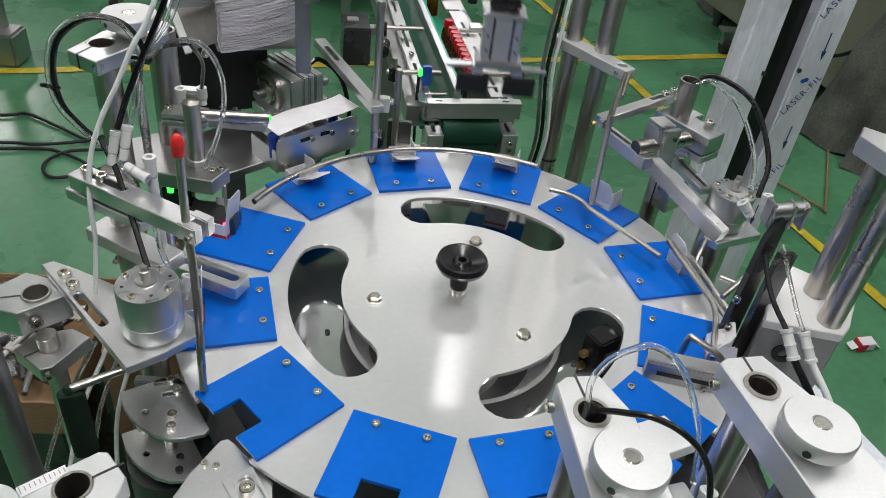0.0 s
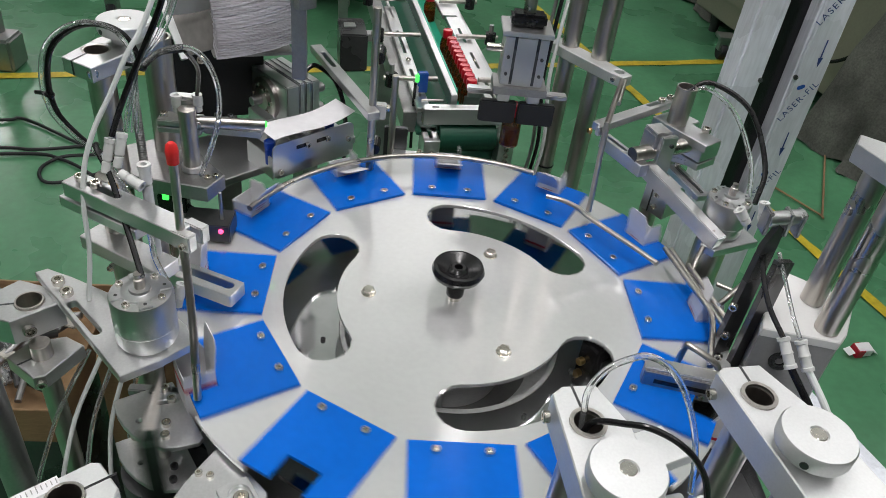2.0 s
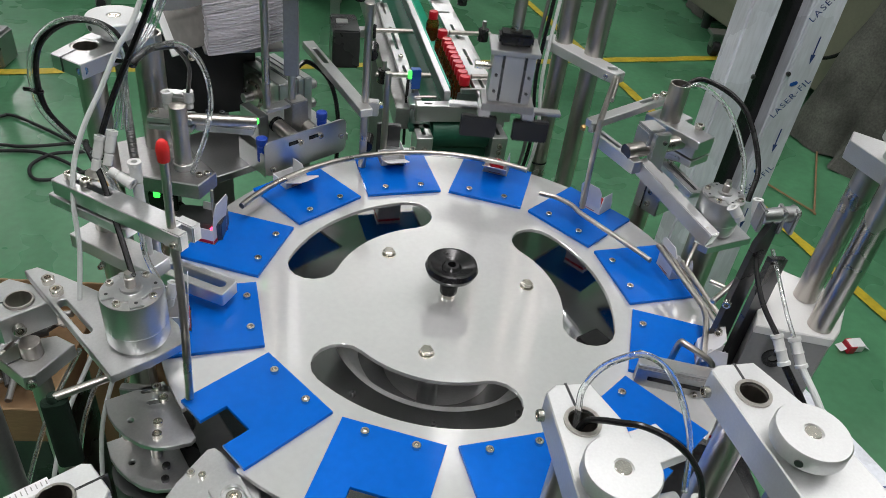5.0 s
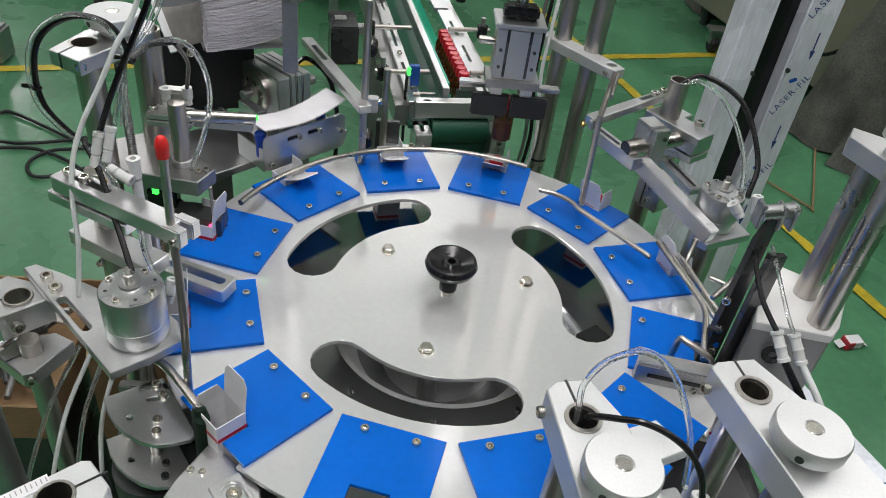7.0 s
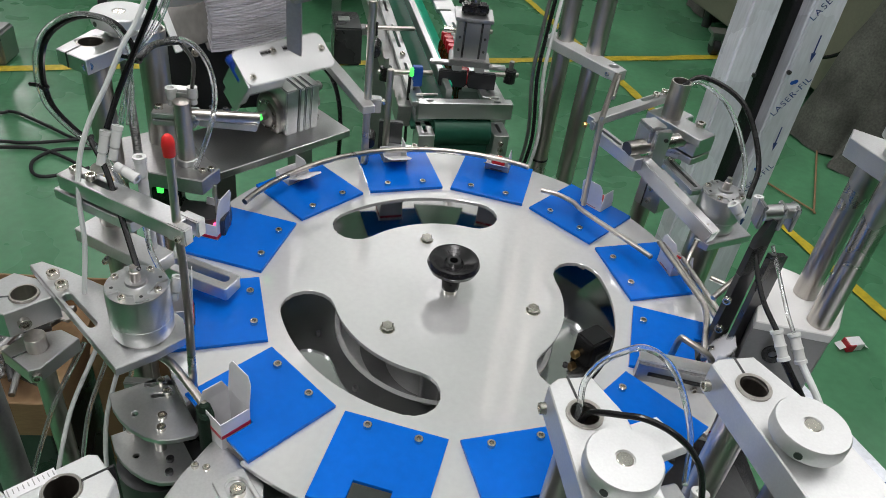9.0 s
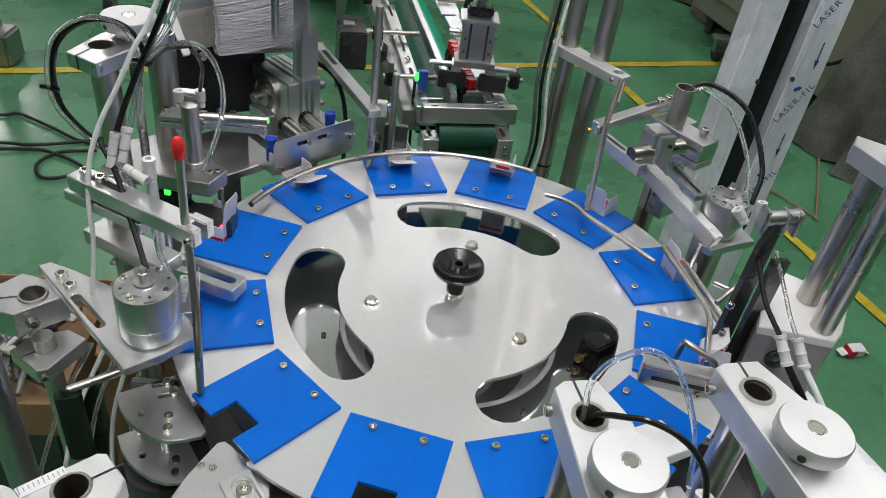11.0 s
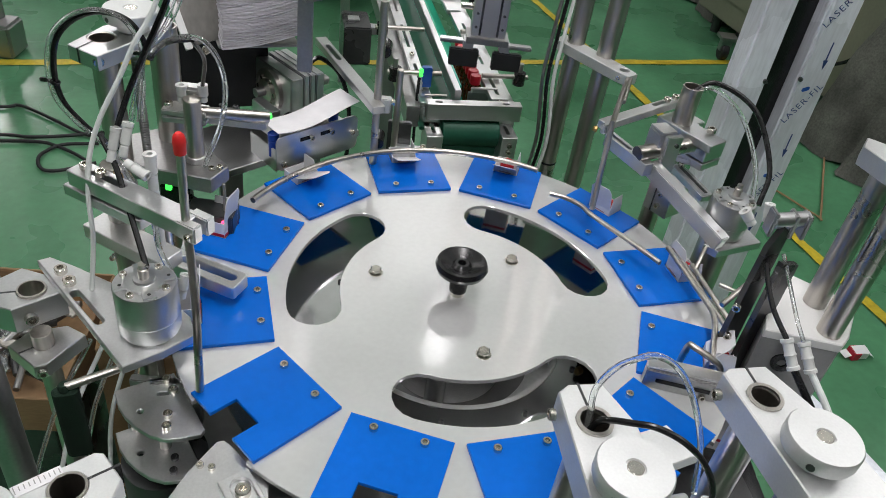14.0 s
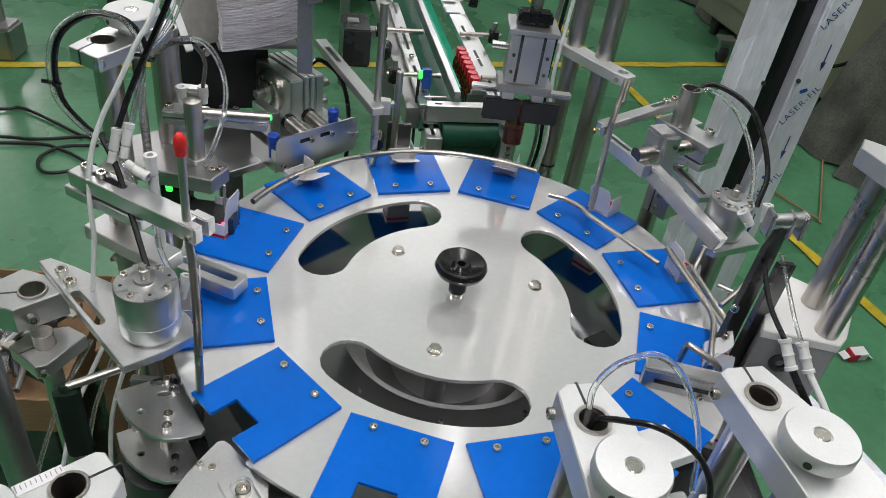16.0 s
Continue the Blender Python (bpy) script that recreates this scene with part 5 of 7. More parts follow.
def build_front_clamps():
    for (hx, hy), (kx, ky), out, slit, z, lab in (
            ((0.083, -0.416), (0.098, -0.480), [(0.056, -0.386), (0.066, -0.376), (0.096, -0.371), (0.119, -0.412), (0.128, -0.46), (0.155, -0.60), (0.085, -0.62), (0.070, -0.50)], (0.074, -0.374), 0.222, "clamp block with a black hose in its bore"),
            ((0.238, -0.380), (0.256, -0.442), [(0.208, -0.354), (0.216, -0.347), (0.252, -0.340), (0.29, -0.40), (0.325, -0.50), (0.33, -0.60), (0.275, -0.62), (0.245, -0.50)], (0.232, -0.344), 0.232, "clamp block with an open bore")):
        c = thing("post_clamp", "white aluminium " + lab, "clamp", (hx, hy, 0.15), "front clamp blocks")
        cl = split_clamp("block", out, z - 0.034, z, (hx, hy), 0.0150, slit, c, WHITE_ALU)
        part("bush", turned(bmesh.new(), [(0.0125, 0), (0.0160, 0), (0.0160, 0.002), (0.0125, 0.002)], (hx, hy, z), seg=32, closed=True), STEEL, c)
        part("post", pipe(bmesh.new(), (hx, hy, -0.5), (hx, hy, z - 0.003), 0.0150, 0.002, 36), STEEL, c)
        screw(cl, (out[0][0] - 0.001, out[0][1] - 0.012, z - 0.016), 0.0055, (-1, -0.1, 0))
        thumb_knob(c, kx, ky, z - 0.002, 0.0305, 0.016)
        part("floor_stand", rod(bmesh.new(), (hx, hy, -TOP), (hx, hy, -0.5), 0.03, 24), DARK, c)
        part("rear_post", rod(bmesh.new(), (hx + 0.055, hy - 0.03, -0.149), (hx + 0.055, hy - 0.03, z - 0.034), 0.0150, 32), STEEL, c)
    # small bracket between them
    w = thing("side_plate", "flat white aluminium plate beside the clamp", "plate", (0.14, -0.42, 0.19))
    part("plate", slab(bmesh.new(), [(0.104, -0.416), (0.156, -0.394), (0.178, -0.424), (0.136, -0.444)], 0.190, 0.202, bevel=0.001), WHITE_ALU, w)
    part("stem", rod(bmesh.new(), (0.150, -0.420, -0.149), (0.150, -0.420, 0.19), 0.009, 20), STEEL, w)
    b = thing("hose_bracket", "small aluminium bracket with a bored ring and hose fitting", "bracket", (0.16, -0.46, 0.15))
    part("ring_plate", slab(bmesh.new(), rect(0.158, -0.466, 0.05, 0.05, 0.3), 0.150, 0.165, [ring(0.158, -0.466, 0.010)], bevel=0.001), ALU, b)
    fitting(b, (0.200, -0.440, 0.12), (0.1, 0.3, 1), 0.0075, 0.03)
    screw(b, (0.185, -0.470, 0.165), 0.005)
    part("stem", rod(bmesh.new(), (0.165, -0.485, -0.149), (0.165, -0.485, 0.15), 0.008, 16), STEEL, b)


def build_hoses():
    def run(pts, r, mat, label):
        whole("air_hose", hose(bmesh.new(), pts, r), mat, label, "hose", pts[0])
    # left cluster
    loop = [(-0.450, -0.02, 0.185), (-0.477, 0.0, 0.190), (-0.494, 0.0, 0.206), (-0.513, 0.0, 0.235), (-0.516, 0.0, 0.275), (-0.505, 0.0, 0.315), (-0.480, 0.0, 0.341), (-0.450, 0.0, 0.352), (-0.423, 0.0, 0.346), (-0.409, 0.0, 0.328), (-0.404, 0.0, 0.307)]
    run(loop, 0.0036, BLACK, "black air hose in a wide loop")
    run([(p[0] - 0.004, p[1] - 0.006, p[2] + 0.004) for p in loop], 0.0028, CLEAR, "clear air hose in a wide loop")
    run([(-0.421, -0.072, 0.250), (-0.413, -0.050, 0.280), (-0.398, -0.030, 0.319), (-0.383, -0.020, 0.352), (-0.368, -0.010, 0.388), (-0.340, 0.01, 0.47)], 0.0034, BLACK, "thick black air hose rising from a fitting")
    run([(-0.453, -0.140, 0.06), (-0.447, -0.125, 0.126), (-0.450, -0.110, 0.179), (-0.447, -0.095, 0.223), (-0.435, -0.080, 0.263), (-0.416, -0.065, 0.302), (-0.397, -0.050, 0.344), (-0.379, -0.035, 0.377), (-0.340, 0.0, 0.48)], 0.0029, MILKY, "milky air hose hanging past the arm")
    run([(-0.403, 0.0, 0.307), (-0.384, 0.017, 0.319), (-0.359, 0.034, 0.320), (-0.344, 0.051, 0.300), (-0.337, 0.069, 0.263), (-0.340, 0.086, 0.215), (-0.356, 0.103, 0.157), (-0.384, 0.120, 0.086)], 0.0036, CLEAR, "clear air hose bent over the sensor post")
    run([(-0.403, 0.0, 0.304), (-0.388, 0.020, 0.316), (-0.364, 0.035, 0.317)], 0.0040, BLACK, "black air hose stub")
    run([(-0.362, 0.036, 0.315), (-0.368, 0.10, 0.262), (-0.388, 0.150, 0.197)], 0.003, BLACK, "thin black air hose into a fitting")
    for dx in (0, 0.006, 0.012, -0.004):
        run([(-0.416 + dx, -0.040, 0.240), (-0.408 + dx * 0.6, -0.030, 0.279), (-0.398, -0.022, 0.316), (-0.377 + dx, -0.01, 0.362), (-0.345 + dx, 0.01, 0.45)], 0.0017, CLEAR, "thin clear hose in a bundle")
    run([(-0.452, -0.045, 0.222), (-0.446, -0.060, 0.224), (-0.421, -0.093, 0.209), (-0.401, -0.125, 0.183), (-0.382, -0.157, 0.165), (-0.361, -0.194, 0.150)], 0.0034, BLACK, "black air hose down to the actuator")
    run([(-0.436, -0.070, 0.225), (-0.409, -0.093, 0.203), (-0.379, -0.115, 0.159), (-0.366, -0.138, 0.132), (-0.342, -0.165, 0.110)], 0.0034, CLEAR, "clear air hose down to the actuator")
    for pts in ([(-0.455, -0.06, 0.05), (-0.47, -0.03, 0.02), (-0.43, -0.01, 0.03), (-0.41, -0.04, 0.04), (-0.45, -0.055, 0.01)],):
        run(pts, 0.004, CLEAR, "coiled clear hose behind the opener")
    for (x, y, z), r in (((-0.517, -0.003, 0.258), 0.0062), ((-0.452, -0.012, 0.187), 0.0085), ((-0.404, -0.004, 0.306), 0.0080)):
        tie = thing("cable_tie", "black cable tie round two air hoses", "cable tie", (x, y, z), "cable ties")
        part("band", turned(bmesh.new(), [(r - 0.0012, 0), (r, 0), (r, 0.0035), (r - 0.0012, 0.0035)], (x, y, z), (0.45, 0.1, 0.9), 18, True), BLACK, tie)
        part("tail", box(bmesh.new(), (x - r - 0.003, y - 0.002, z + 0.004), (0.012, 0.0035, 0.005), None, 0.001), BLACK, tie)
    # right cluster
    run([(0.362, 0.303, 0.212), (0.390, 0.300, 0.222), (0.430, 0.260, 0.200), (0.452, 0.200, 0.150), (0.450, 0.160, 0.110)], 0.0038, CLEAR, "clear air hose arching to the actuator")
    run([(0.358, 0.303, 0.212), (0.395, 0.310, 0.228), (0.450, 0.260, 0.210), (0.472, 0.190, 0.150), (0.458, 0.150, 0.105)], 0.0042, BLACK, "black air hose arching to the actuator")
    run([(0.38, -0.05, 0.168), (0.368, -0.095, 0.156), (0.366, -0.14, 0.14), (0.371, -0.185, 0.13)], 0.0032, BLACK, "black air hose beside the closing plates")
    run([(0.392, -0.07, 0.171), (0.395, -0.107, 0.151), (0.4, -0.143, 0.128), (0.397, -0.18, 0.123)], 0.0026, CLEAR, "milky air hose beside the closing plates")
    f = thing("hose_joiner", "two white plastic hose joiners side by side", "hose fitting", (0.39, -0.20, 0.12))
    for tx, ty, tz in ((0.371, -0.185, 0.13), (0.397, -0.18, 0.123)):
        ax = Vector((-0.30, 0.62, 0.72)).normalized()
        bx, by, bz = Vector((tx, ty, tz)) - ax * 0.036
        j = part("joiner", turned(bmesh.new(), [(0, 0), (0.0075, 0), (0.0075, 0.004), (0.0062, 0.005), (0.0062, 0.016), (0.0072, 0.018), (0.0062, 0.020), (0.0062, 0.032), (0.0075, 0.033), (0.0075, 0.037), (0, 0.037)], (bx, by, bz), ax, 18), WHITE_PLASTIC, f)
    run([(0.381, -0.207, 0.106), (0.412, -0.25, 0.06), (0.43, -0.28, 0.0), (0.46, -0.30, -0.10)], 0.0045, BLACK, "black air hose leaving the joiner")
    run([(0.407, -0.202, 0.099), (0.432, -0.245, 0.06), (0.45, -0.27, 0.0), (0.48, -0.29, -0.10)], 0.0042, MILKY, "milky air hose leaving the joiner")
    run([(0.080, -0.416, 0.205), (0.084, -0.419, 0.226), (0.092, -0.425, 0.236), (0.105, -0.433, 0.244), (0.123, -0.440, 0.249), (0.145, -0.448, 0.244), (0.164, -0.455, 0.229), (0.177, -0.463, 0.204), (0.190, -0.475, 0.14)], 0.0028, BLACK, "black hose coming out of the clamp bore")
    run([(0.080, -0.411, 0.205), (0.079, -0.410, 0.227), (0.077, -0.409, 0.253), (0.086, -0.407, 0.275), (0.101, -0.406, 0.288), (0.119, -0.404, 0.292), (0.142, -0.403, 0.277), (0.166, -0.401, 0.241), (0.191, -0.400, 0.183), (0.20, -0.41, 0.13)], 0.0029, CLEAR, "clear hose arching over the clamp block")
    # bundle along the rear posts
    for dx, mat in ((0, BLACK), (0.012, MILKY), (-0.010, ALU_DARK)):
        run([(0.171 + dx, 0.56, -0.16), (0.183 + dx, 0.56, -0.043), (0.171 + dx, 0.57, 0.083), (0.174 + dx, 0.58, 0.165), (0.184 + dx, 0.60, 0.29), (0.19 + dx, 0.60, 0.5)], 0.0038, mat, "hose tied along the rear posts")


# ---- rear: conveyor, gripper, leaflet feeder ----
CV = frame_at(0.037, 0.690, 10.5)  # conveyor space: x across, y away from the dial
BELT_Z = -0.090
FIRST = (0.024, 0.075)  # foremost bottle in conveyor space
PITCH = 0.0270


def on_belt(i):
    v = CV @ Vector((FIRST[0], FIRST[1] + PITCH * i, BELT_Z))
    return v


def build_conveyor():
    c = thing("bottle_conveyor", "aluminium belt conveyor with green guides and slotted rails", "conveyor", (0.0, 0.9, -0.1))
    part("belt", box(bmesh.new(), (-0.035, 1.2, BELT_Z - 0.004), (0.155, 2.45, 0.008), CV, 0.001), BELT, c, "dark green belt")
    part("end_bar", slab(bmesh.new(), rect(0.004, -0.022, 0.212, 0.024, 0, 0.002), -0.068, -0.030, [oval(-0.075, -0.022, 0.004, 0.004), oval(0.075, -0.022, 0.004, 0.004)], CV, 0.001), ALU, c)
    part("end_roller", rod(bmesh.new(), CV @ Vector((-0.062, -0.012, -0.105)), CV @ Vector((0.066, -0.012, -0.105)), 0.034, 32), BELT, c, "dark green belt turning round the end roller")
    part("apron", box(bmesh.new(), (0.002, -0.024, -0.140), (0.128, 0.012, 0.10), CV), BELT, c)
    for sx in (-1, 1):
        cheek = part("cheek", slab(bmesh.new(), rect(sx * 0.084, -0.035, 0.036, 0.065, 0, 0.002), -0.155, -0.090, [oval(sx * 0.084, -0.030, 0.018, 0.0035, math.pi / 2)], CV, 0.001), ALU, c)
        for z in ((-0.118,) if sx < 0 else (-0.108, -0.124, -0.140)):
            screw(cheek, CV @ Vector((sx * 0.084, -0.068, z)), 0.006, (0.18, -0.98, 0))
    part("side_profile", box(bmesh.new(), (-0.125, 1.2, -0.080), (0.030, 2.4, 0.05), CV), ALU_DARK, c)
    part("slotted_rail", slab(bmesh.new(), rect(-0.098, 0.30, 0.030, 0.62, 0, 0.002), -0.050, -0.040, [oval(-0.098, 0.12 + 0.24 * k, 0.07, 0.0035, math.pi / 2) for k in range(3)], CV, 0.0008), ALU, c)
    part("inner_strip", box(bmesh.new(), (-0.030, 1.2, -0.030), (0.014, 2.4, 0.034), CV), ALU, c)
    part("green_guide", box(bmesh.new(), (-0.020, 1.22, -0.030), (0.006, 2.38, 0.030), CV), GREEN_GUIDE_LIT_BELT, c, "green plastic guide strip")
    # same belt between the guides, its light painted in as a brighter strip
    part("belt_lane", box(bmesh.new(), (0.013, 1.22, BELT_Z + 0.0003), (0.058, 2.38, 0.0012), CV, 0), GREEN_GUIDE_LIT_BELT, c, "belt lane between the guides, painted brighter as lit")
    part("outer_rail", slab(bmesh.new(), rect(0.066, 0.26, 0.040, 0.52, 0, 0.002), -0.042, -0.030, [oval(0.066, 0.07 + 0.16 * k, 0.045, 0.0035, math.pi / 2) for k in range(3)], CV, 0.0008), ALU, c)
    part("outer_profile", box(bmesh.new(), (0.095, 1.2, -0.075), (0.030, 2.4, 0.05), CV), ALU, c)
    part("outer_cap", box(bmesh.new(), (0.060, 1.42, -0.036), (0.040, 1.78, 0.012), CV), ALU, c)
    for y in (0.10, 0.36, 0.62):
        for s, x0, x1 in ((-1, -0.175, -0.05), (1, 0.045, 0.155)):
            part("cross_rod", rod(bmesh.new(), CV @ Vector((x0, y, -0.022)), CV @ Vector((x1, y, -0.022)), 0.006, 16), STEEL, c)
            kx = x0 + 0.018 if s < 0 else x1 - 0.02
            k = part("rod_clamp", turned(bmesh.new(), [(0, 0), (0.014, 0), (0.014, 0.03), (0, 0.03)], CV @ Vector((kx, y, -0.04)), seg=16), BLACK, c, "black plastic rod clamp")
            part("clamp_stud", rod(bmesh.new(), CV @ Vector((kx, y, -0.01)), CV @ Vector((kx, y, 0.012)), 0.006, 12), ALU_DARK, k)
    part("stop_plate", box(bmesh.new(), (0.042, FIRST[1] - 0.026, -0.034), (0.062, 0.010, 0.012), CV), ALU, c)
    part("stop_face", box(bmesh.new(), (0.030, FIRST[1] - 0.024, -0.056), (0.050, 0.006, 0.034), CV), ALU_DARK, c)
    for x, y in ((-0.098, 0.235), (0.066, 0.235), (0.066, 0.0)):
        screw(c, CV @ Vector((x, y, -0.038)), 0.006)
    for y in (0.45, 1.9):
        for sx in (-0.12, 0.09):
            part("leg", box(bmesh.new(), (sx, y, -0.50), (0.04, 0.04, 0.80), CV), ALU_DARK, c)
    m = thing("conveyor_motor", "dark grey motor box beside the conveyor", "motor", (-0.24, 1.15, -0.1))
    part("case", box(bmesh.new(), (-0.215, 0.44, -0.085), (0.07, 0.12, 0.10), CV, 0.004), DARK, m)
    part("plate", box(bmesh.new(), (-0.222, 0.44, -0.033), (0.03, 0.03, 0.004), CV), ALU, m)
    part("bracket", box(bmesh.new(), (-0.165, 0.44, -0.06), (0.06, 0.03, 0.02), CV), ALU, m)
    s = thing("bottle_sensor", "blue photo sensor with a green lamp and clamp", "sensor", (-0.10, 0.74, -0.02))
    part("case", box(bmesh.new(), (-0.092, 0.062, -0.012), (0.022, 0.016, 0.046), CV), SENSOR_BLUE, s)
    part("green_lamp", box(bmesh.new(), (-0.106, 0.055, 0.000), (0.008, 0.010, 0.018), CV), LED_GREEN, s)
    part("bracket", box(bmesh.new(), (-0.105, 0.058, -0.07), (0.012, 0.008, 0.10), CV), ALU, s)
    part("pin", rod(bmesh.new(), CV @ Vector((-0.10, 0.02, -0.036)), CV @ Vector((-0.05, 0.02, -0.036)), 0.003, 10), STEEL, s)
    part("cable", hose(bmesh.new(), [CV @ Vector(p) for p in ((-0.110, 0.05, -0.01), (-0.114, 0.03, -0.06), (-0.112, 0.03, -0.16))], 0.0035), BLACK, s)
    # rods and brackets left of the conveyor end
    u = thing("rail_upright", "steel upright rods carrying the guide rail", "stand", (-0.15, 0.33, -0.1))
    part("rod", rod(bmesh.new(), (-0.150, 0.325, -0.005), (-0.150, 0.325, 0.290), 0.0065, 18), STEEL, u)
    part("rod", rod(bmesh.new(), (-0.118, 0.46, -0.30), (-0.118, 0.46, 0.12), 0.0065, 18), STEEL, u)
    part("clamp", box(bmesh.new(), (-0.142, 0.330, 0.112), (0.030, 0.016, 0.026), frame_at(0, 0, 0)), ALU, u)
    screw(u, (-0.125, 0.330, 0.118), 0.0055, (1, -0.2, 0.1), hexhead=True)
    part("diagonal_bar", slab(bmesh.new(), rect(0.13, 0, 0.29, 0.022, 0, 0.002), 0.110, 0.124, [oval(0.205, 0, 0.03, 0.004)], frame_at(-0.152, 0.310, 117), 0.001), ALU, u)
    for z in (0.03, 0.20):
        part("bolt_knob", rod(bmesh.new(), (-0.145, 0.34, z), (-0.145, 0.375, z), 0.011, 16), BLACK, u)
    part("plate", box(bmesh.new(), (-0.110, 0.47, -0.06), (0.045, 0.012, 0.14), frame_at(0, 0, 0)), DARK, u)
    part("foot", box(bmesh.new(), (-0.115, 0.46, -0.60), (0.06, 0.06, 0.60), None), DARK, u)
    part("clevis", box(bmesh.new(), (-0.085, 0.455, -0.045), (0.06, 0.02, 0.02), None), ALU, u)
    screw(u, (-0.062, 0.446, -0.03), 0.006, (0.1, -0.3, 1))
    r = thing("guide_rail", "curved polished steel guide rail over the dial edge", "guide rail", (0, 0.34, 0.03))
    arc = [(0.343 * math.cos(radians(a)), 0.343 * math.sin(radians(a)), 0.028) for a in range(66, 160, 4)]
    part("rail", hose(bmesh.new(), arc, 0.0048, 3, 12), STEEL, r)
    part("drop_rod", rod(bmesh.new(), (-0.150, 0.325, -0.005), (-0.146, 0.312, 0.030), 0.005, 12), STEEL, r)
    # rear steel posts with their tie plate
    q = thing("rear_posts", "two polished steel posts joined by an aluminium plate", "machine stand", (0.24, 0.58, -0.3))
    part("post", rod(bmesh.new(), (0.216, 0.600, -TOP), (0.216, 0.600, 0.95), 0.0175, 32), STEEL, q)
    part("post", rod(bmesh.new(), (0.268, 0.550, -TOP), (0.268, 0.550, 0.95), 0.0185, 32), STEEL, q)
    tie = [(0.192, 0.605), (0.212, 0.640), (0.318, 0.500), (0.330, 0.478), (0.310, 0.462), (0.290, 0.480)]
    part("tie_plate", slab(bmesh.new(), [(x - 0.014, y) for x, y in tie], 0.138, 0.158, [ring(0.294, 0.490, 0.0095)], bevel=0.001), WHITE_ALU, q)
    screw(q, (0.282, 0.476, 0.148), 0.0045, (-0.6, -0.8, 0))
    part("slim_rod", rod(bmesh.new(), (0.304, 0.474, 0.15), (0.272, 0.372, 0.148), 0.0045, 12), STEEL, q)
    part("tie", turned(bmesh.new(), [(0.0178, 0), (0.0186, 0), (0.0186, 0.004), (0.0178, 0.004)], (0.216, 0.600, -0.115), seg=32, closed=True), BLACK, q)


GRIP0 = (0.0470, 0.7681, -0.016)


def build_gripper():
    """Gripper built at the picking place, round the middle of its jaws."""
    x, y, z = GRIP0
    g = thing("bottle_gripper", "aluminium gripper block with two black rubber jaws", "gripper", GRIP0)
    part("body", box(bmesh.new(), (x, y + 0.004, z + 0.078), (0.062, 0.045, 0.075), None, 0.002), ALU, g)
    for dx in (-0.016, 0.016):
        part("groove", box(bmesh.new(), (x + dx, y - 0.0190, z + 0.080), (0.004, 0.002, 0.070), None, 0), DARK, g)
        for dz in (0.060, 0.085):
            screw(g, (x + dx * 1.5, y - 0.0185, z + dz), 0.0028, (0, -1, 0), mat=DARK)
    part("top_plate", box(bmesh.new(), (x, y + 0.010, z + 0.119), (0.072, 0.062, 0.007), None, 0.001), ALU, g)
    part("guide_block", box(bmesh.new(), (x, y - 0.002, z + 0.036), (0.078, 0.050, 0.012), None, 0.001), ALU_DARK, g)
    part("coupling", box(bmesh.new(), (x, y + 0.012, z + 0.132), (0.05, 0.03, 0.018), None, 0.004), BLACK, g, "black rod coupling")
    part("piston_rod", rod(bmesh.new(), (x, y + 0.016, z + 0.14), (x, y + 0.016, z + 0.42), 0.009, 18), STEEL, g)
    part("cylinder", box(bmesh.new(), (x, y + 0.016, z + 0.55), (0.055, 0.05, 0.30), None, 0.002), ALU, g)
    part("side_valve", rod(bmesh.new(), (x - 0.055, y, z + 0.090), (x - 0.031, y, z + 0.090), 0.006, 14), SCREW, g)
    jaws = []
    for s in (-1, 1):
        j = part("jaw", box(bmesh.new(), (x + s * 0.0285, y - 0.021, z + 0.002), (0.054, 0.012, 0.034), None, 0.002), BLACK_MATT, g, "black rubber jaw")
        part("jaw_finger", box(bmesh.new(), (x + s * 0.022, y - 0.006, z + 0.024), (0.018, 0.036, 0.020), None), ALU, j)
        part("jaw_rail", box(bmesh.new(), (x + s * 0.052, y + 0.002, z + 0.023), (0.045, 0.016, 0.007), None), ALU, j)
        jaws.append(j)
    for ob in g.children_recursive:
        if ob.name.startswith("screw"):
            ob.location *= 1.15
        else:
            ob.data.transform(Matrix.Scale(1.15, 4))
    return g, jaws


HEAD = (-0.252, 0.332)
HEAD_M = frame_at(HEAD[0], HEAD[1], 43.5)  # feeder space: x along the plate, y outwards
AXIS = (0.165, 0.075)  # the swing axis: how far outwards, and its height


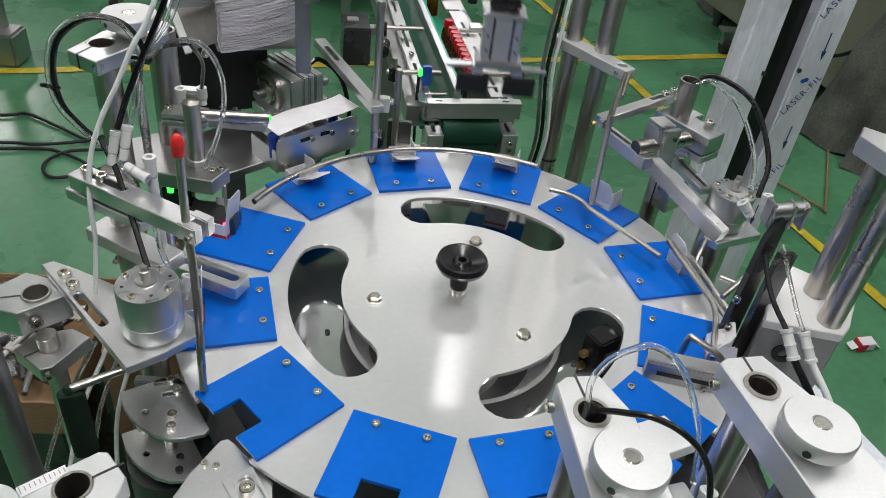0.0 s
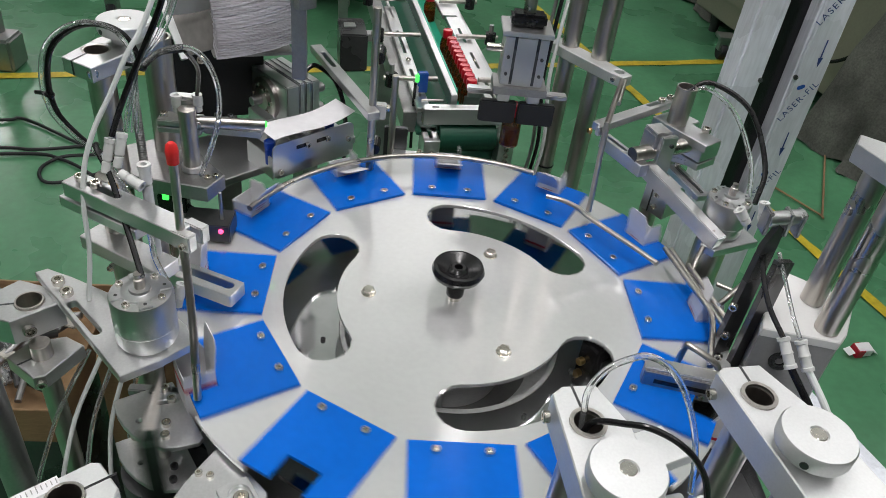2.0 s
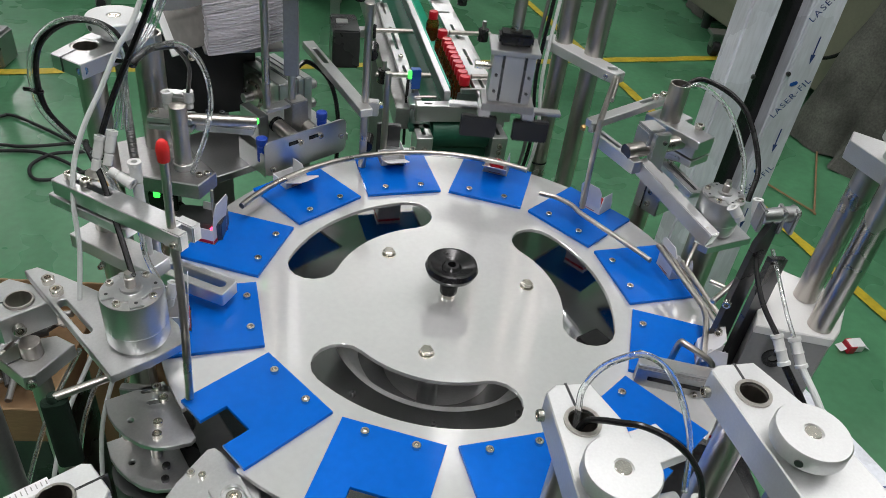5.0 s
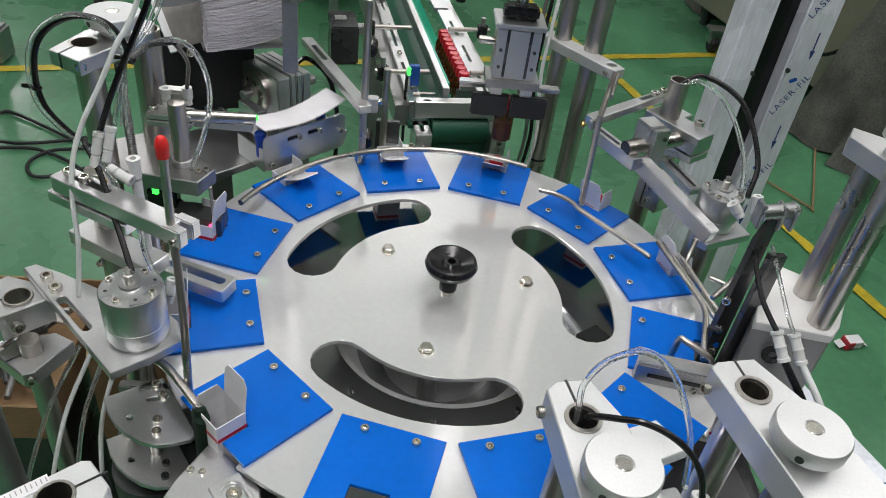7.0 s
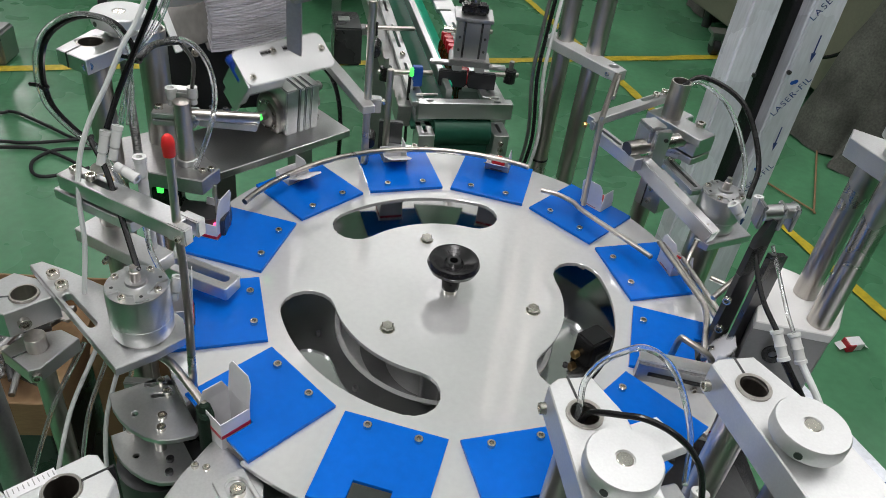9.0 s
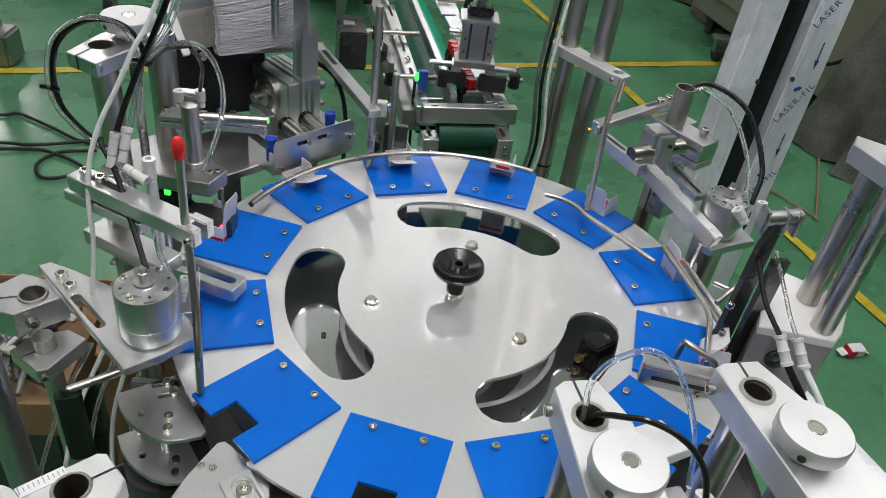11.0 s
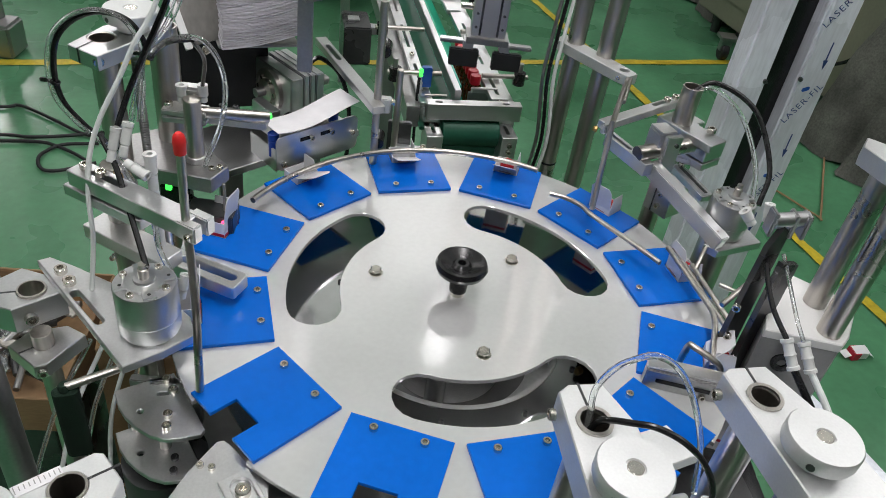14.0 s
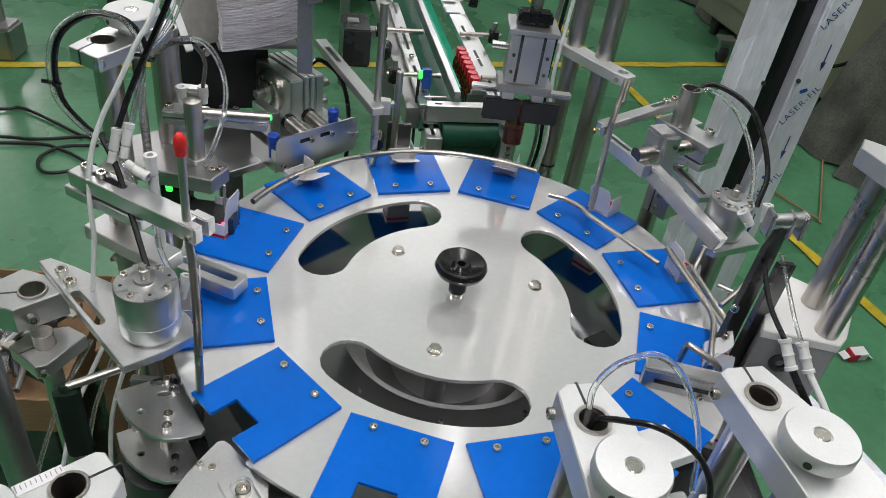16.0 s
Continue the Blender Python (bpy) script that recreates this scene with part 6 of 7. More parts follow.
def build_feeder():
    base = thing("leaflet_feeder", "steel base plate on a post under the swinging suction head", "machine station", (-0.35, 0.45, -0.1))
    part("base_plate", slab(bmesh.new(), rect(-0.010, 0.115, 0.28, 0.15, 0, 0.003), -0.022, -0.008, (), HEAD_M, 0.001), ALU, base)
    part("leg", box(bmesh.new(), (0.055, 0.10, -0.20), (0.035, 0.035, 0.36), HEAD_M), ALU_DARK, base)
    part("leg_foot", box(bmesh.new(), (0.0, 0.13, -0.64), (0.16, 0.16, 0.52), HEAD_M), DARK, base)
    part("cable", hose(bmesh.new(), [HEAD_M @ Vector(p) for p in ((0.095, 0.16, 0.085), (0.125, 0.16, 0.09), (0.155, 0.13, 0.05), (0.160, 0.11, -0.05), (0.150, 0.12, -0.25))], 0.0045), BLACK, base)
    head = thing("suction_head", "steel suction head with blue cups on a swinging plate", "suction head", tuple(HEAD_M @ Vector((0, AXIS[0], AXIS[1]))))
    part("front_plate", slab(bmesh.new(), rect(0, 0, 0.170, 0.066, 0, 0.012), -0.0015, 0.0015, m=HEAD_M @ Matrix.Translation((0.002, -0.004, 0.024)) @ Matrix.Rotation(radians(90), 4, "X")), ALU, head)
    part("side_plate", box(bmesh.new(), (-0.082, 0.036, 0.012), (0.003, 0.08, 0.042), HEAD_M), ALU, head)
    part("floor_plate", box(bmesh.new(), (-0.045, 0.012, -0.006), (0.07, 0.03, 0.003), HEAD_M), ALU, head)
    for x in (-0.022, 0.020):
        part("tube", rod(bmesh.new(), HEAD_M @ Vector((x, -0.001, 0.046)), HEAD_M @ Vector((x, 0.050, 0.050)), 0.0125, 22), STEEL, head)
        part("bushing", rod(bmesh.new(), HEAD_M @ Vector((x, 0.046, 0.0496)), HEAD_M @ Vector((x, 0.054, 0.0504)), 0.0140, 18), BLACK, head)
        screw(head, HEAD_M @ Vector((x + 0.008, -0.0055, 0.040)), 0.0055, HEAD_M.to_3x3() @ Vector((0, -1, 0)))
        part("slot", box(bmesh.new(), (x - 0.002, -0.0058, 0.041), (0.024, 0.002, 0.007), HEAD_M), BLACK, head)
    for x in (-0.070, 0.074):
        screw(head, HEAD_M @ Vector((x, -0.0055, 0.004 if x < 0 else 0.026)), 0.005, HEAD_M.to_3x3() @ Vector((0, -1, 0)))
    for x, y, low in ((-0.076, 0.008, 0.012), (0.050, 0.012, 0.0)):
        part("suction_cup", turned(bmesh.new(), [(0, 0), (0.0085, 0), (0.0088, 0.028), (0.0076, 0.029), (0.0076, 0.031), (0.0098, 0.032), (0.0098, 0.042), (0.0085, 0.043), (0.006, 0.041), (0, 0.041)], HEAD_M @ Vector((x, y + 0.006, 0.026 - low)), seg=22), BLUE_CUP, head, "blue suction cup")
    part("hub_arm", box(bmesh.new(), (-0.045, 0.085, 0.045), (0.02, 0.06, 0.05), HEAD_M), ALU, head)
    # leaflet magazine
    mg = thing("leaflet_magazine", "tilted steel magazine for the leaflet stack", "magazine", (-0.40, 0.62, 0.2))
    mm = frame_at(-0.380, 0.414, 20, 0.238) @ Matrix.Scale(0.87, 4)
    screw(mg, (-0.436, 0.350, 0.163), 0.007, (0.1, -1, 0.3))
    low, high = Vector((-0.441, 0.393, 0.159)), Vector((-0.510, 0.459, 0.306))
    u = (high - low).normalized()
    n = Vector((0.50, -0.84, -0.20))
    n = (n - u * n.dot(u)).normalized()
    rm = Matrix.Translation((low + high) / 2) @ Matrix((u, n.cross(u), n)).transposed().to_4x4()
    part("side_rail", box(bmesh.new(), (0, 0, 0), ((high - low).length, 0.066, 0.005), rm, 0.001), RAIL, mg, "brushed steel side rail")
    part("side_edge", box(bmesh.new(), (-0.004, 0.037, 0.004), ((high - low).length, 0.012, 0.016), rm, 0.001), ALU, mg)
    part("bottom_plate", box(bmesh.new(), (0.02, 0.08, -0.100), (0.16, 0.14, 0.006), mm @ Matrix.Rotation(radians(-8), 4, "X")), ALU_DARK, mg)
    part("end_plate", box(bmesh.new(), (0.098, 0.06, -0.02), (0.006, 0.14, 0.10), mm), ALU, mg)
    for k in range(4):
        part("clip", box(bmesh.new(), (0.128, 0.02 + 0.02 * k, 0.035 - 0.02 * k), (0.02, 0.014, 0.008), mm @ Matrix.Rotation(0.3 * k, 4, "Z")), ALU, mg)
    part("stand", box(bmesh.new(), (-0.02, 0.34, -0.68), (0.06, 0.06, 1.27), mm), ALU_DARK, mg)
    part("dark_guard", box(bmesh.new(), (-0.045, 0.10, -0.19), (0.19, 0.02, 0.18), mm), BLACK_MATT, mg, "black cloth guard under the stack")
    part("rail", box(bmesh.new(), (-0.276, 0.356, 0.344), (0.024, 0.014, 0.40)), ALU_DARK, mg)
    st = thing("leaflet_stack", "tall stack of printed white leaflets", "paper stack", tuple(mm @ Vector((0, 0.05, 0))))
    rng = random.Random(7)
    n = 150
    for k in range(n):
        z = -0.075 + 0.00247 * k
        dx, dy = rng.uniform(-0.0012, 0.0012) + 0.004 * math.sin(k * 0.09), rng.uniform(-0.0012, 0.0012) + 0.06 * (k / n) ** 1.3
        sag = 0.005
        cols = 9
        bm = bmesh.new()
        grid = []
        for i in range(cols):
            x = -0.058 + 0.146 * i / (cols - 1)
            u = (i / (cols - 1) - 0.5) * 2
            zz = z + sag * u * u * (1 - k / n) + 0.014 * u + 0.010 * u * (k / n) + rng.uniform(-0.0006, 0.0006)
            grid.append([bm.verts.new((x + dx, yy + dy, zz + h)) for yy, h in ((-0.055, 0), (0.10, 0), (0.10, 0.0019), (-0.055, 0.0019))])
        for a, b in zip(grid, grid[1:]):
            for i in range(4):
                bm.faces.new((a[i], a[(i + 1) % 4], b[(i + 1) % 4], b[i]))
        bm.faces.new(grid[0]), bm.faces.new(grid[-1])
        bm.transform(mm)
        part("leaflet", bm, PAPER_EDGE, st)
    pu = thing("leaflet_pusher", "two steel pusher rods with a square foot", "pusher", (*(HEAD_M @ Vector((0, 0.05, 0)))[:2], 0.02))
    for x, w in ((-0.050, 0.0065), (0.0, 0.0065)):
        part("rod", rod(bmesh.new(), HEAD_M @ Vector((x, 0.035, 0.09)), HEAD_M @ Vector((x, 0.035, 0.62)), w, 16), STEEL, pu)
    part("foot", box(bmesh.new(), (0.006, 0.032, 0.052), (0.034, 0.026, 0.095), HEAD_M), ALU_DARK, pu)
    part("cross", box(bmesh.new(), (-0.022, 0.034, 0.094), (0.07, 0.022, 0.006), HEAD_M), ALU, pu)
    lf = []
    for k in range(4):
        bm = bmesh.new()
        grid = []
        for i in range(13):
            u = i / 12
            z = 0.070 + 0.014 * u * u + 0.005 * math.sin(5 * u + k)
            grid.append([bm.verts.new(HEAD_M @ Vector((-0.085 + 0.165 * u, y, z + h))) for y, h in ((-0.016, 0), (0.040, 0), (0.040, 0.0012), (-0.016, 0.0012))])
        for a, b in zip(grid, grid[1:]):
            for i in range(4):
                bm.faces.new((a[i], a[(i + 1) % 4], b[(i + 1) % 4], b[i]))
        bm.faces.new(grid[0]), bm.faces.new(grid[-1])
        lf.append(whole("leaflet", bm, PAPER, "folded white printed leaflet", "leaflet", tuple(HEAD_M @ Vector((0, AXIS[0], AXIS[1]))), "loose leaflets"))
    return head, pu, lf


DRIVE = (0.050, 0.157, 0.052)  # middle of the drive block in feeder space


def build_drive():
    """Rotary drive of grooved plates with a round flange and hose ports; it tips upright as the head swings."""
    dx, dy, dz = DRIVE
    d = thing("rotary_drive", "grooved aluminium rotary drive block with a round flange and ports", "drive", tuple(HEAD_M @ Vector(DRIVE)))
    ax = HEAD_M.to_3x3() @ Vector((1, 0, 0))
    for x0, x1, h in ((0.014, 0.0405, 0.088), (0.042, 0.0535, 0.091), (0.055, 0.0665, 0.090), (0.068, 0.086, 0.088)):
        part("block_plate", box(bmesh.new(), ((x0 + x1) / 2, dy, dz), (x1 - x0, 0.122, h), HEAD_M, 0.002), ALU, d)
    part("block_core", box(bmesh.new(), (dx, dy, dz), (0.066, 0.110, 0.078), HEAD_M, 0.002), DARK, d)
    disc = part("flange", turned(bmesh.new(), [(0, 0), (0.040, 0), (0.040, 0.008), (0.037, 0.010), (0.030, 0.010), (0.029, 0.006), (0.022, 0.006), (0.021, 0.014), (0.010, 0.016), (0, 0.016)], HEAD_M @ Vector((0.014, dy + 0.004, dz)), -ax, 40), STEEL, d, "round steel flange ring with socket screws")
    for a in range(0, 360, 60):
        screw(disc, HEAD_M @ Vector((0.005, dy + 0.004 + 0.0255 * math.cos(radians(a)), dz + 0.0255 * math.sin(radians(a)))), 0.0042, -ax)
    part("stub", rod(bmesh.new(), HEAD_M @ Vector((-0.020, dy + 0.004, dz)), HEAD_M @ Vector((0.002, dy + 0.004, dz)), 0.009, 18), ALU_DARK, d)
    for y, z, r in ((-0.044, 0.020, 0.0095), (-0.016, 0.018, 0.010), (-0.042, -0.020, 0.0095), (-0.008, -0.014, 0.013), (0.028, -0.016, 0.0095), (0.030, 0.016, 0.008)):
        f = part("port", rod(bmesh.new(), HEAD_M @ Vector((0.084, dy + y, dz + z)), HEAD_M @ Vector((0.103, dy + y, dz + z)), r, 16), ALU_DARK, d)
        part("port_socket", rod(bmesh.new(), HEAD_M @ Vector((0.102, dy + y, dz + z)), HEAD_M @ Vector((0.107, dy + y, dz + z)), r * 0.55, 12), DARK, f)
    return d


PADDLE_PIVOT = (-0.360, -0.198, -0.01)


def build_paddle():
    p = thing("felt_paddle", "dark green felt paddle on a steel arm below the actuator", "paddle", PADDLE_PIVOT)
    px, py, pz = PADDLE_PIVOT
    # built pressed against the carton nest
    part("arm", hose(bmesh.new(), [(px, py, 0.030), (px + 0.030, py - 0.018, 0.027), (px + 0.078, py - 0.068, 0.020)], 0.0050, 8, 14), STEEL, p)
    part("drive_shaft", rod(bmesh.new(), (px, py, 0.018), (px, py, 0.05), 0.008, 18), STEEL, p)
    pad = frame_at(px + 0.080, py - 0.073, -58)
    bm = slab(bmesh.new(), oval(-0.004, 0, 0.0060, 0.0085, n=7), -0.096, 0.016, m=pad, bevel=0.003)
    turned(bm, [(0.0070, 0), (0.0070, 0.006), (0.005, 0.009), (0, 0.010)], pad @ Vector((-0.004, 0, 0.015)), seg=14)
    part("pad", bm, FELT, p, "dark green felt pad")
    return p


build_hall()
build_background()
build_pillar()
build_base()
DIAL_OB = build_dial()
build_left_column()
build_left_arm()
build_far_left_stand()
build_lower_left()
build_scrap_box()
build_right_station()
build_plow()
build_right_posts()
build_front_clamps()
build_hoses()
build_conveyor()
GRIPPER, JAWS = build_gripper()
HEAD_OB, PUSHER, LEAFLETS = build_feeder()
DRIVE_OB = build_drive()
PADDLE = build_paddle()

# cartons on the dial: station at the start, or the time at which they are fed in
LOAD = [1.42, 3.58, 6.66, 8.86, 11.96, 15.06]
CARTONS = []
first = carton("white open folding carton with a red band in a blue nest")
for k in (9, 10, 11, 12, 13, 14, 15, 16):
    CARTONS.append((first if not CARTONS else copy_thing(first, Matrix()), k, None))
for t in LOAD:
    CARTONS.append((copy_thing(first, Matrix()), 8, t))

BOTTLES = [bottle()]
for k in range(12):
    BOTTLES.append(copy_thing(BOTTLES[0], Matrix()))
PICKS = [0.55, 3.55, 6.05, 8.98, 11.15, 14.35]
DROPS = [2.62, 4.75, 7.95, 10.1, 13.3, 99.0]


def turn_at(t):
    """Degrees that the dial has turned, clockwise, at t seconds."""
    total = 0.0
    for c in INDEXES:
        if t >= c + PROFILE[-1][0]:
            total += 30
        elif t > c + PROFILE[0][0]:
            for (a, va), (b, vb) in zip(PROFILE, PROFILE[1:]):
                if a <= t - c <= b:
                    total += va + (vb - va) * (t - c - a) / (b - a)
                    break
    return total


TURN_TIMES = sorted({0.0, 16.0, *[c + d for c in INDEXES for d, _ in PROFILE if c + d <= 16.0]})

# the gripper's way: seconds, share of the way from picking to placing, height, jaws open (1) or shut (0)
GRIP = [(0, 0.50, 0.100, 1), (0.2, 0.02, 0.112, 1), (0.38, 0, 0.055, 1), (0.48, 0, 0.046, 1), (0.55, 0, 0.045, 0), (0.66, 0, 0.055, 0), (0.8, 0.08, 0.100, 0), (1.0, 0.40, 0.112, 0),
        (1.2, 0.95, 0.128, 0), (1.35, 1, 0.128, 0), (2.4, 1, 0.128, 0), (2.6, 1, 0.066, 0), (2.68, 1, 0.066, 1), (2.8, 1, 0.085, 1), (3.0, 0.60, 0.097, 1), (3.22, 0.02, 0.110, 1),
        (3.42, 0, 0.048, 1), (3.55, 0, 0.045, 0), (3.7, 0, 0.048, 0), (3.9, 0.02, 0.092, 0), (4.05, 0.12, 0.100, 0), (4.2, 0.70, 0.118, 0), (4.35, 1, 0.128, 0), (4.55, 1, 0.128, 0),
        (4.72, 1, 0.066, 0), (4.82, 1, 0.066, 1), (4.95, 1, 0.085, 1), (5.2, 0.6, 0.108, 1), (5.5, 0, 0.112, 1), (5.8, 0, 0.060, 1), (5.95, 0, 0.045, 1), (6.05, 0, 0.045, 0), (6.15, 0, 0.060, 0),
        (6.3, 0.15, 0.100, 0), (6.5, 0.86, 0.128, 0), (6.65, 1, 0.128, 0), (7.74, 1, 0.128, 0), (7.9, 1, 0.068, 0), (8.0, 1, 0.068, 1), (8.12, 1, 0.086, 1), (8.3, 0.52, 0.108, 1),
        (8.5, 0.08, 0.106, 1), (8.7, 0, 0.112, 1), (8.88, 0, 0.048, 1), (8.98, 0, 0.045, 0), (9.06, 0, 0.055, 0), (9.2, 0, 0.112, 0), (9.4, 0.6, 0.12, 0), (9.6, 1, 0.128, 0),
        (9.9, 1, 0.128, 0), (10.05, 1, 0.066, 0), (10.15, 1, 0.066, 1), (10.3, 1, 0.085, 1), (10.6, 0.4, 0.11, 1), (10.8, 0, 0.11, 1), (11.02, 0, 0.048, 1), (11.15, 0, 0.045, 0),
        (11.28, 0, 0.058, 0), (11.45, 0.05, 0.098, 0), (11.6, 0.25, 0.104, 0), (11.9, 0.95, 0.128, 0), (12.05, 1, 0.128, 0), (12.95, 1, 0.128, 0), (13.1, 1, 0.092, 0), (13.25, 1, 0.066, 0),
        (13.34, 1, 0.066, 1), (13.5, 1, 0.088, 1), (13.7, 0.58, 0.108, 1), (14.0, 0.12, 0.112, 1), (14.15, 0, 0.095, 1), (14.27, 0, 0.048, 1), (14.35, 0, 0.045, 0), (14.42, 0, 0.05, 0),
        (14.6, 0.12, 0.108, 0), (14.75, 0.6, 0.12, 0), (14.9, 1, 0.128, 0), (16.0, 1, 0.128, 0)]
DROP = (*station(1, 0.372), 0.0)


def grip_place(share, z):
    return Vector((GRIP0[0] + (DROP[0] - GRIP0[0]) * share, GRIP0[1] + (DROP[1] - GRIP0[1]) * share, z - 0.061 * (1 - share) + TOP))


# suction head: seconds, degrees up from its level place
SWING = [(0, 0), (1.08, 0), (1.22, 25), (1.36, 88), (1.48, 88), (1.62, 32), (1.74, 0), (3.28, 0), (3.42, 30), (3.5, 66), (3.6, 88), (3.72, 40), (3.84, 0), (6.38, 0), (6.5, 16), (6.64, 88), (6.76, 88),
         (6.9, 34), (7.03, 0), (8.6, 0), (8.7, 12), (8.84, 88), (8.98, 88), (9.12, 40), (9.28, 0), (11.66, 0), (11.8, 30), (11.92, 88), (12.04, 88), (12.2, 36), (12.38, 0), (13.02, 0), (13.12, 14),
         (13.26, 88), (13.36, 88), (13.5, 40), (13.62, 6), (13.70, 0), (14.82, 0), (14.92, 20), (15.04, 75), (15.14, 88), (15.24, 88), (15.36, 36), (15.52, 0), (16, 0)]
PUSH = [(0, 0.26), (0.32, 0.26), (0.52, 0), (1.0, 0), (1.16, 0.26), (2.5, 0.26), (2.74, 0), (3.14, 0), (3.3, 0.26), (4.5, 0.26), (4.7, 0), (5.1, 0), (5.3, 0.26), (7.76, 0.26), (7.98, 0), (8.36, 0), (8.54, 0.26),
        (10.1, 0.26), (10.9, 0.26), (11.1, 0), (11.44, 0), (11.62, 0.26), (14.06, 0.26), (14.24, 0), (14.42, 0), (14.62, 0.26), (16, 0.26)]
# felt paddle: seconds, degrees away from the nest
FOLD = [(0, 103), (1.2, 103), (1.32, 92), (1.46, 0), (1.90, 0), (1.98, 20), (2.12, 98), (2.2, 103), (3.36, 103), (3.46, 80), (3.58, 0), (4.1, 0), (4.2, 40), (4.32, 98), (4.4, 103), (6.5, 103), (6.6, 95), (6.72, 0), (7.22, 0),
        (7.3, 30), (7.42, 98), (7.5, 103), (8.7, 103), (8.8, 92), (8.92, 0), (9.42, 0), (9.5, 30), (9.62, 98), (9.7, 103), (11.74, 103), (11.84, 85), (11.95, 0), (12.5, 0), (12.6, 30), (12.72, 98), (12.8, 103), (14.92, 103), (15.02, 80),
        (15.14, 0), (15.6, 0), (15.7, 30), (15.82, 98), (15.9, 103), (16, 103)]


def nest_pose(angle_deg, r=0.372, z=0.0, extra=0.0):
    a = radians(angle_deg)
    return Matrix.Translation((r * math.cos(a), r * math.sin(a), TOP + z)) @ Matrix.Rotation(a + radians(extra), 4, "Z")


def swing_pose(deg):
    pivot = Vector((*(HEAD_M @ Vector((0, AXIS[0], 0)))[:2], AXIS[1] + TOP))
    ax = HEAD_M.to_3x3() @ Vector((1, 0, 0))
    slide = (ax * -0.028 + Vector((0, 0, -0.008))) * (deg / 88)
    return Matrix.Translation(pivot + slide) @ Matrix.Rotation(radians(-deg * 0.64), 4, ax)


def drive_pose(deg):
    share = deg / 88
    ax = HEAD_M.to_3x3() @ Vector((1, 0, 0))
    move = HEAD_M.to_3x3() @ Vector((0, -0.030, 0)) * share + Vector((0, 0, TOP - 0.028 * share))
    return Matrix.Translation(HEAD_M @ Vector(DRIVE) + move) @ Matrix.Rotation(radians(-deg), 4, ax)


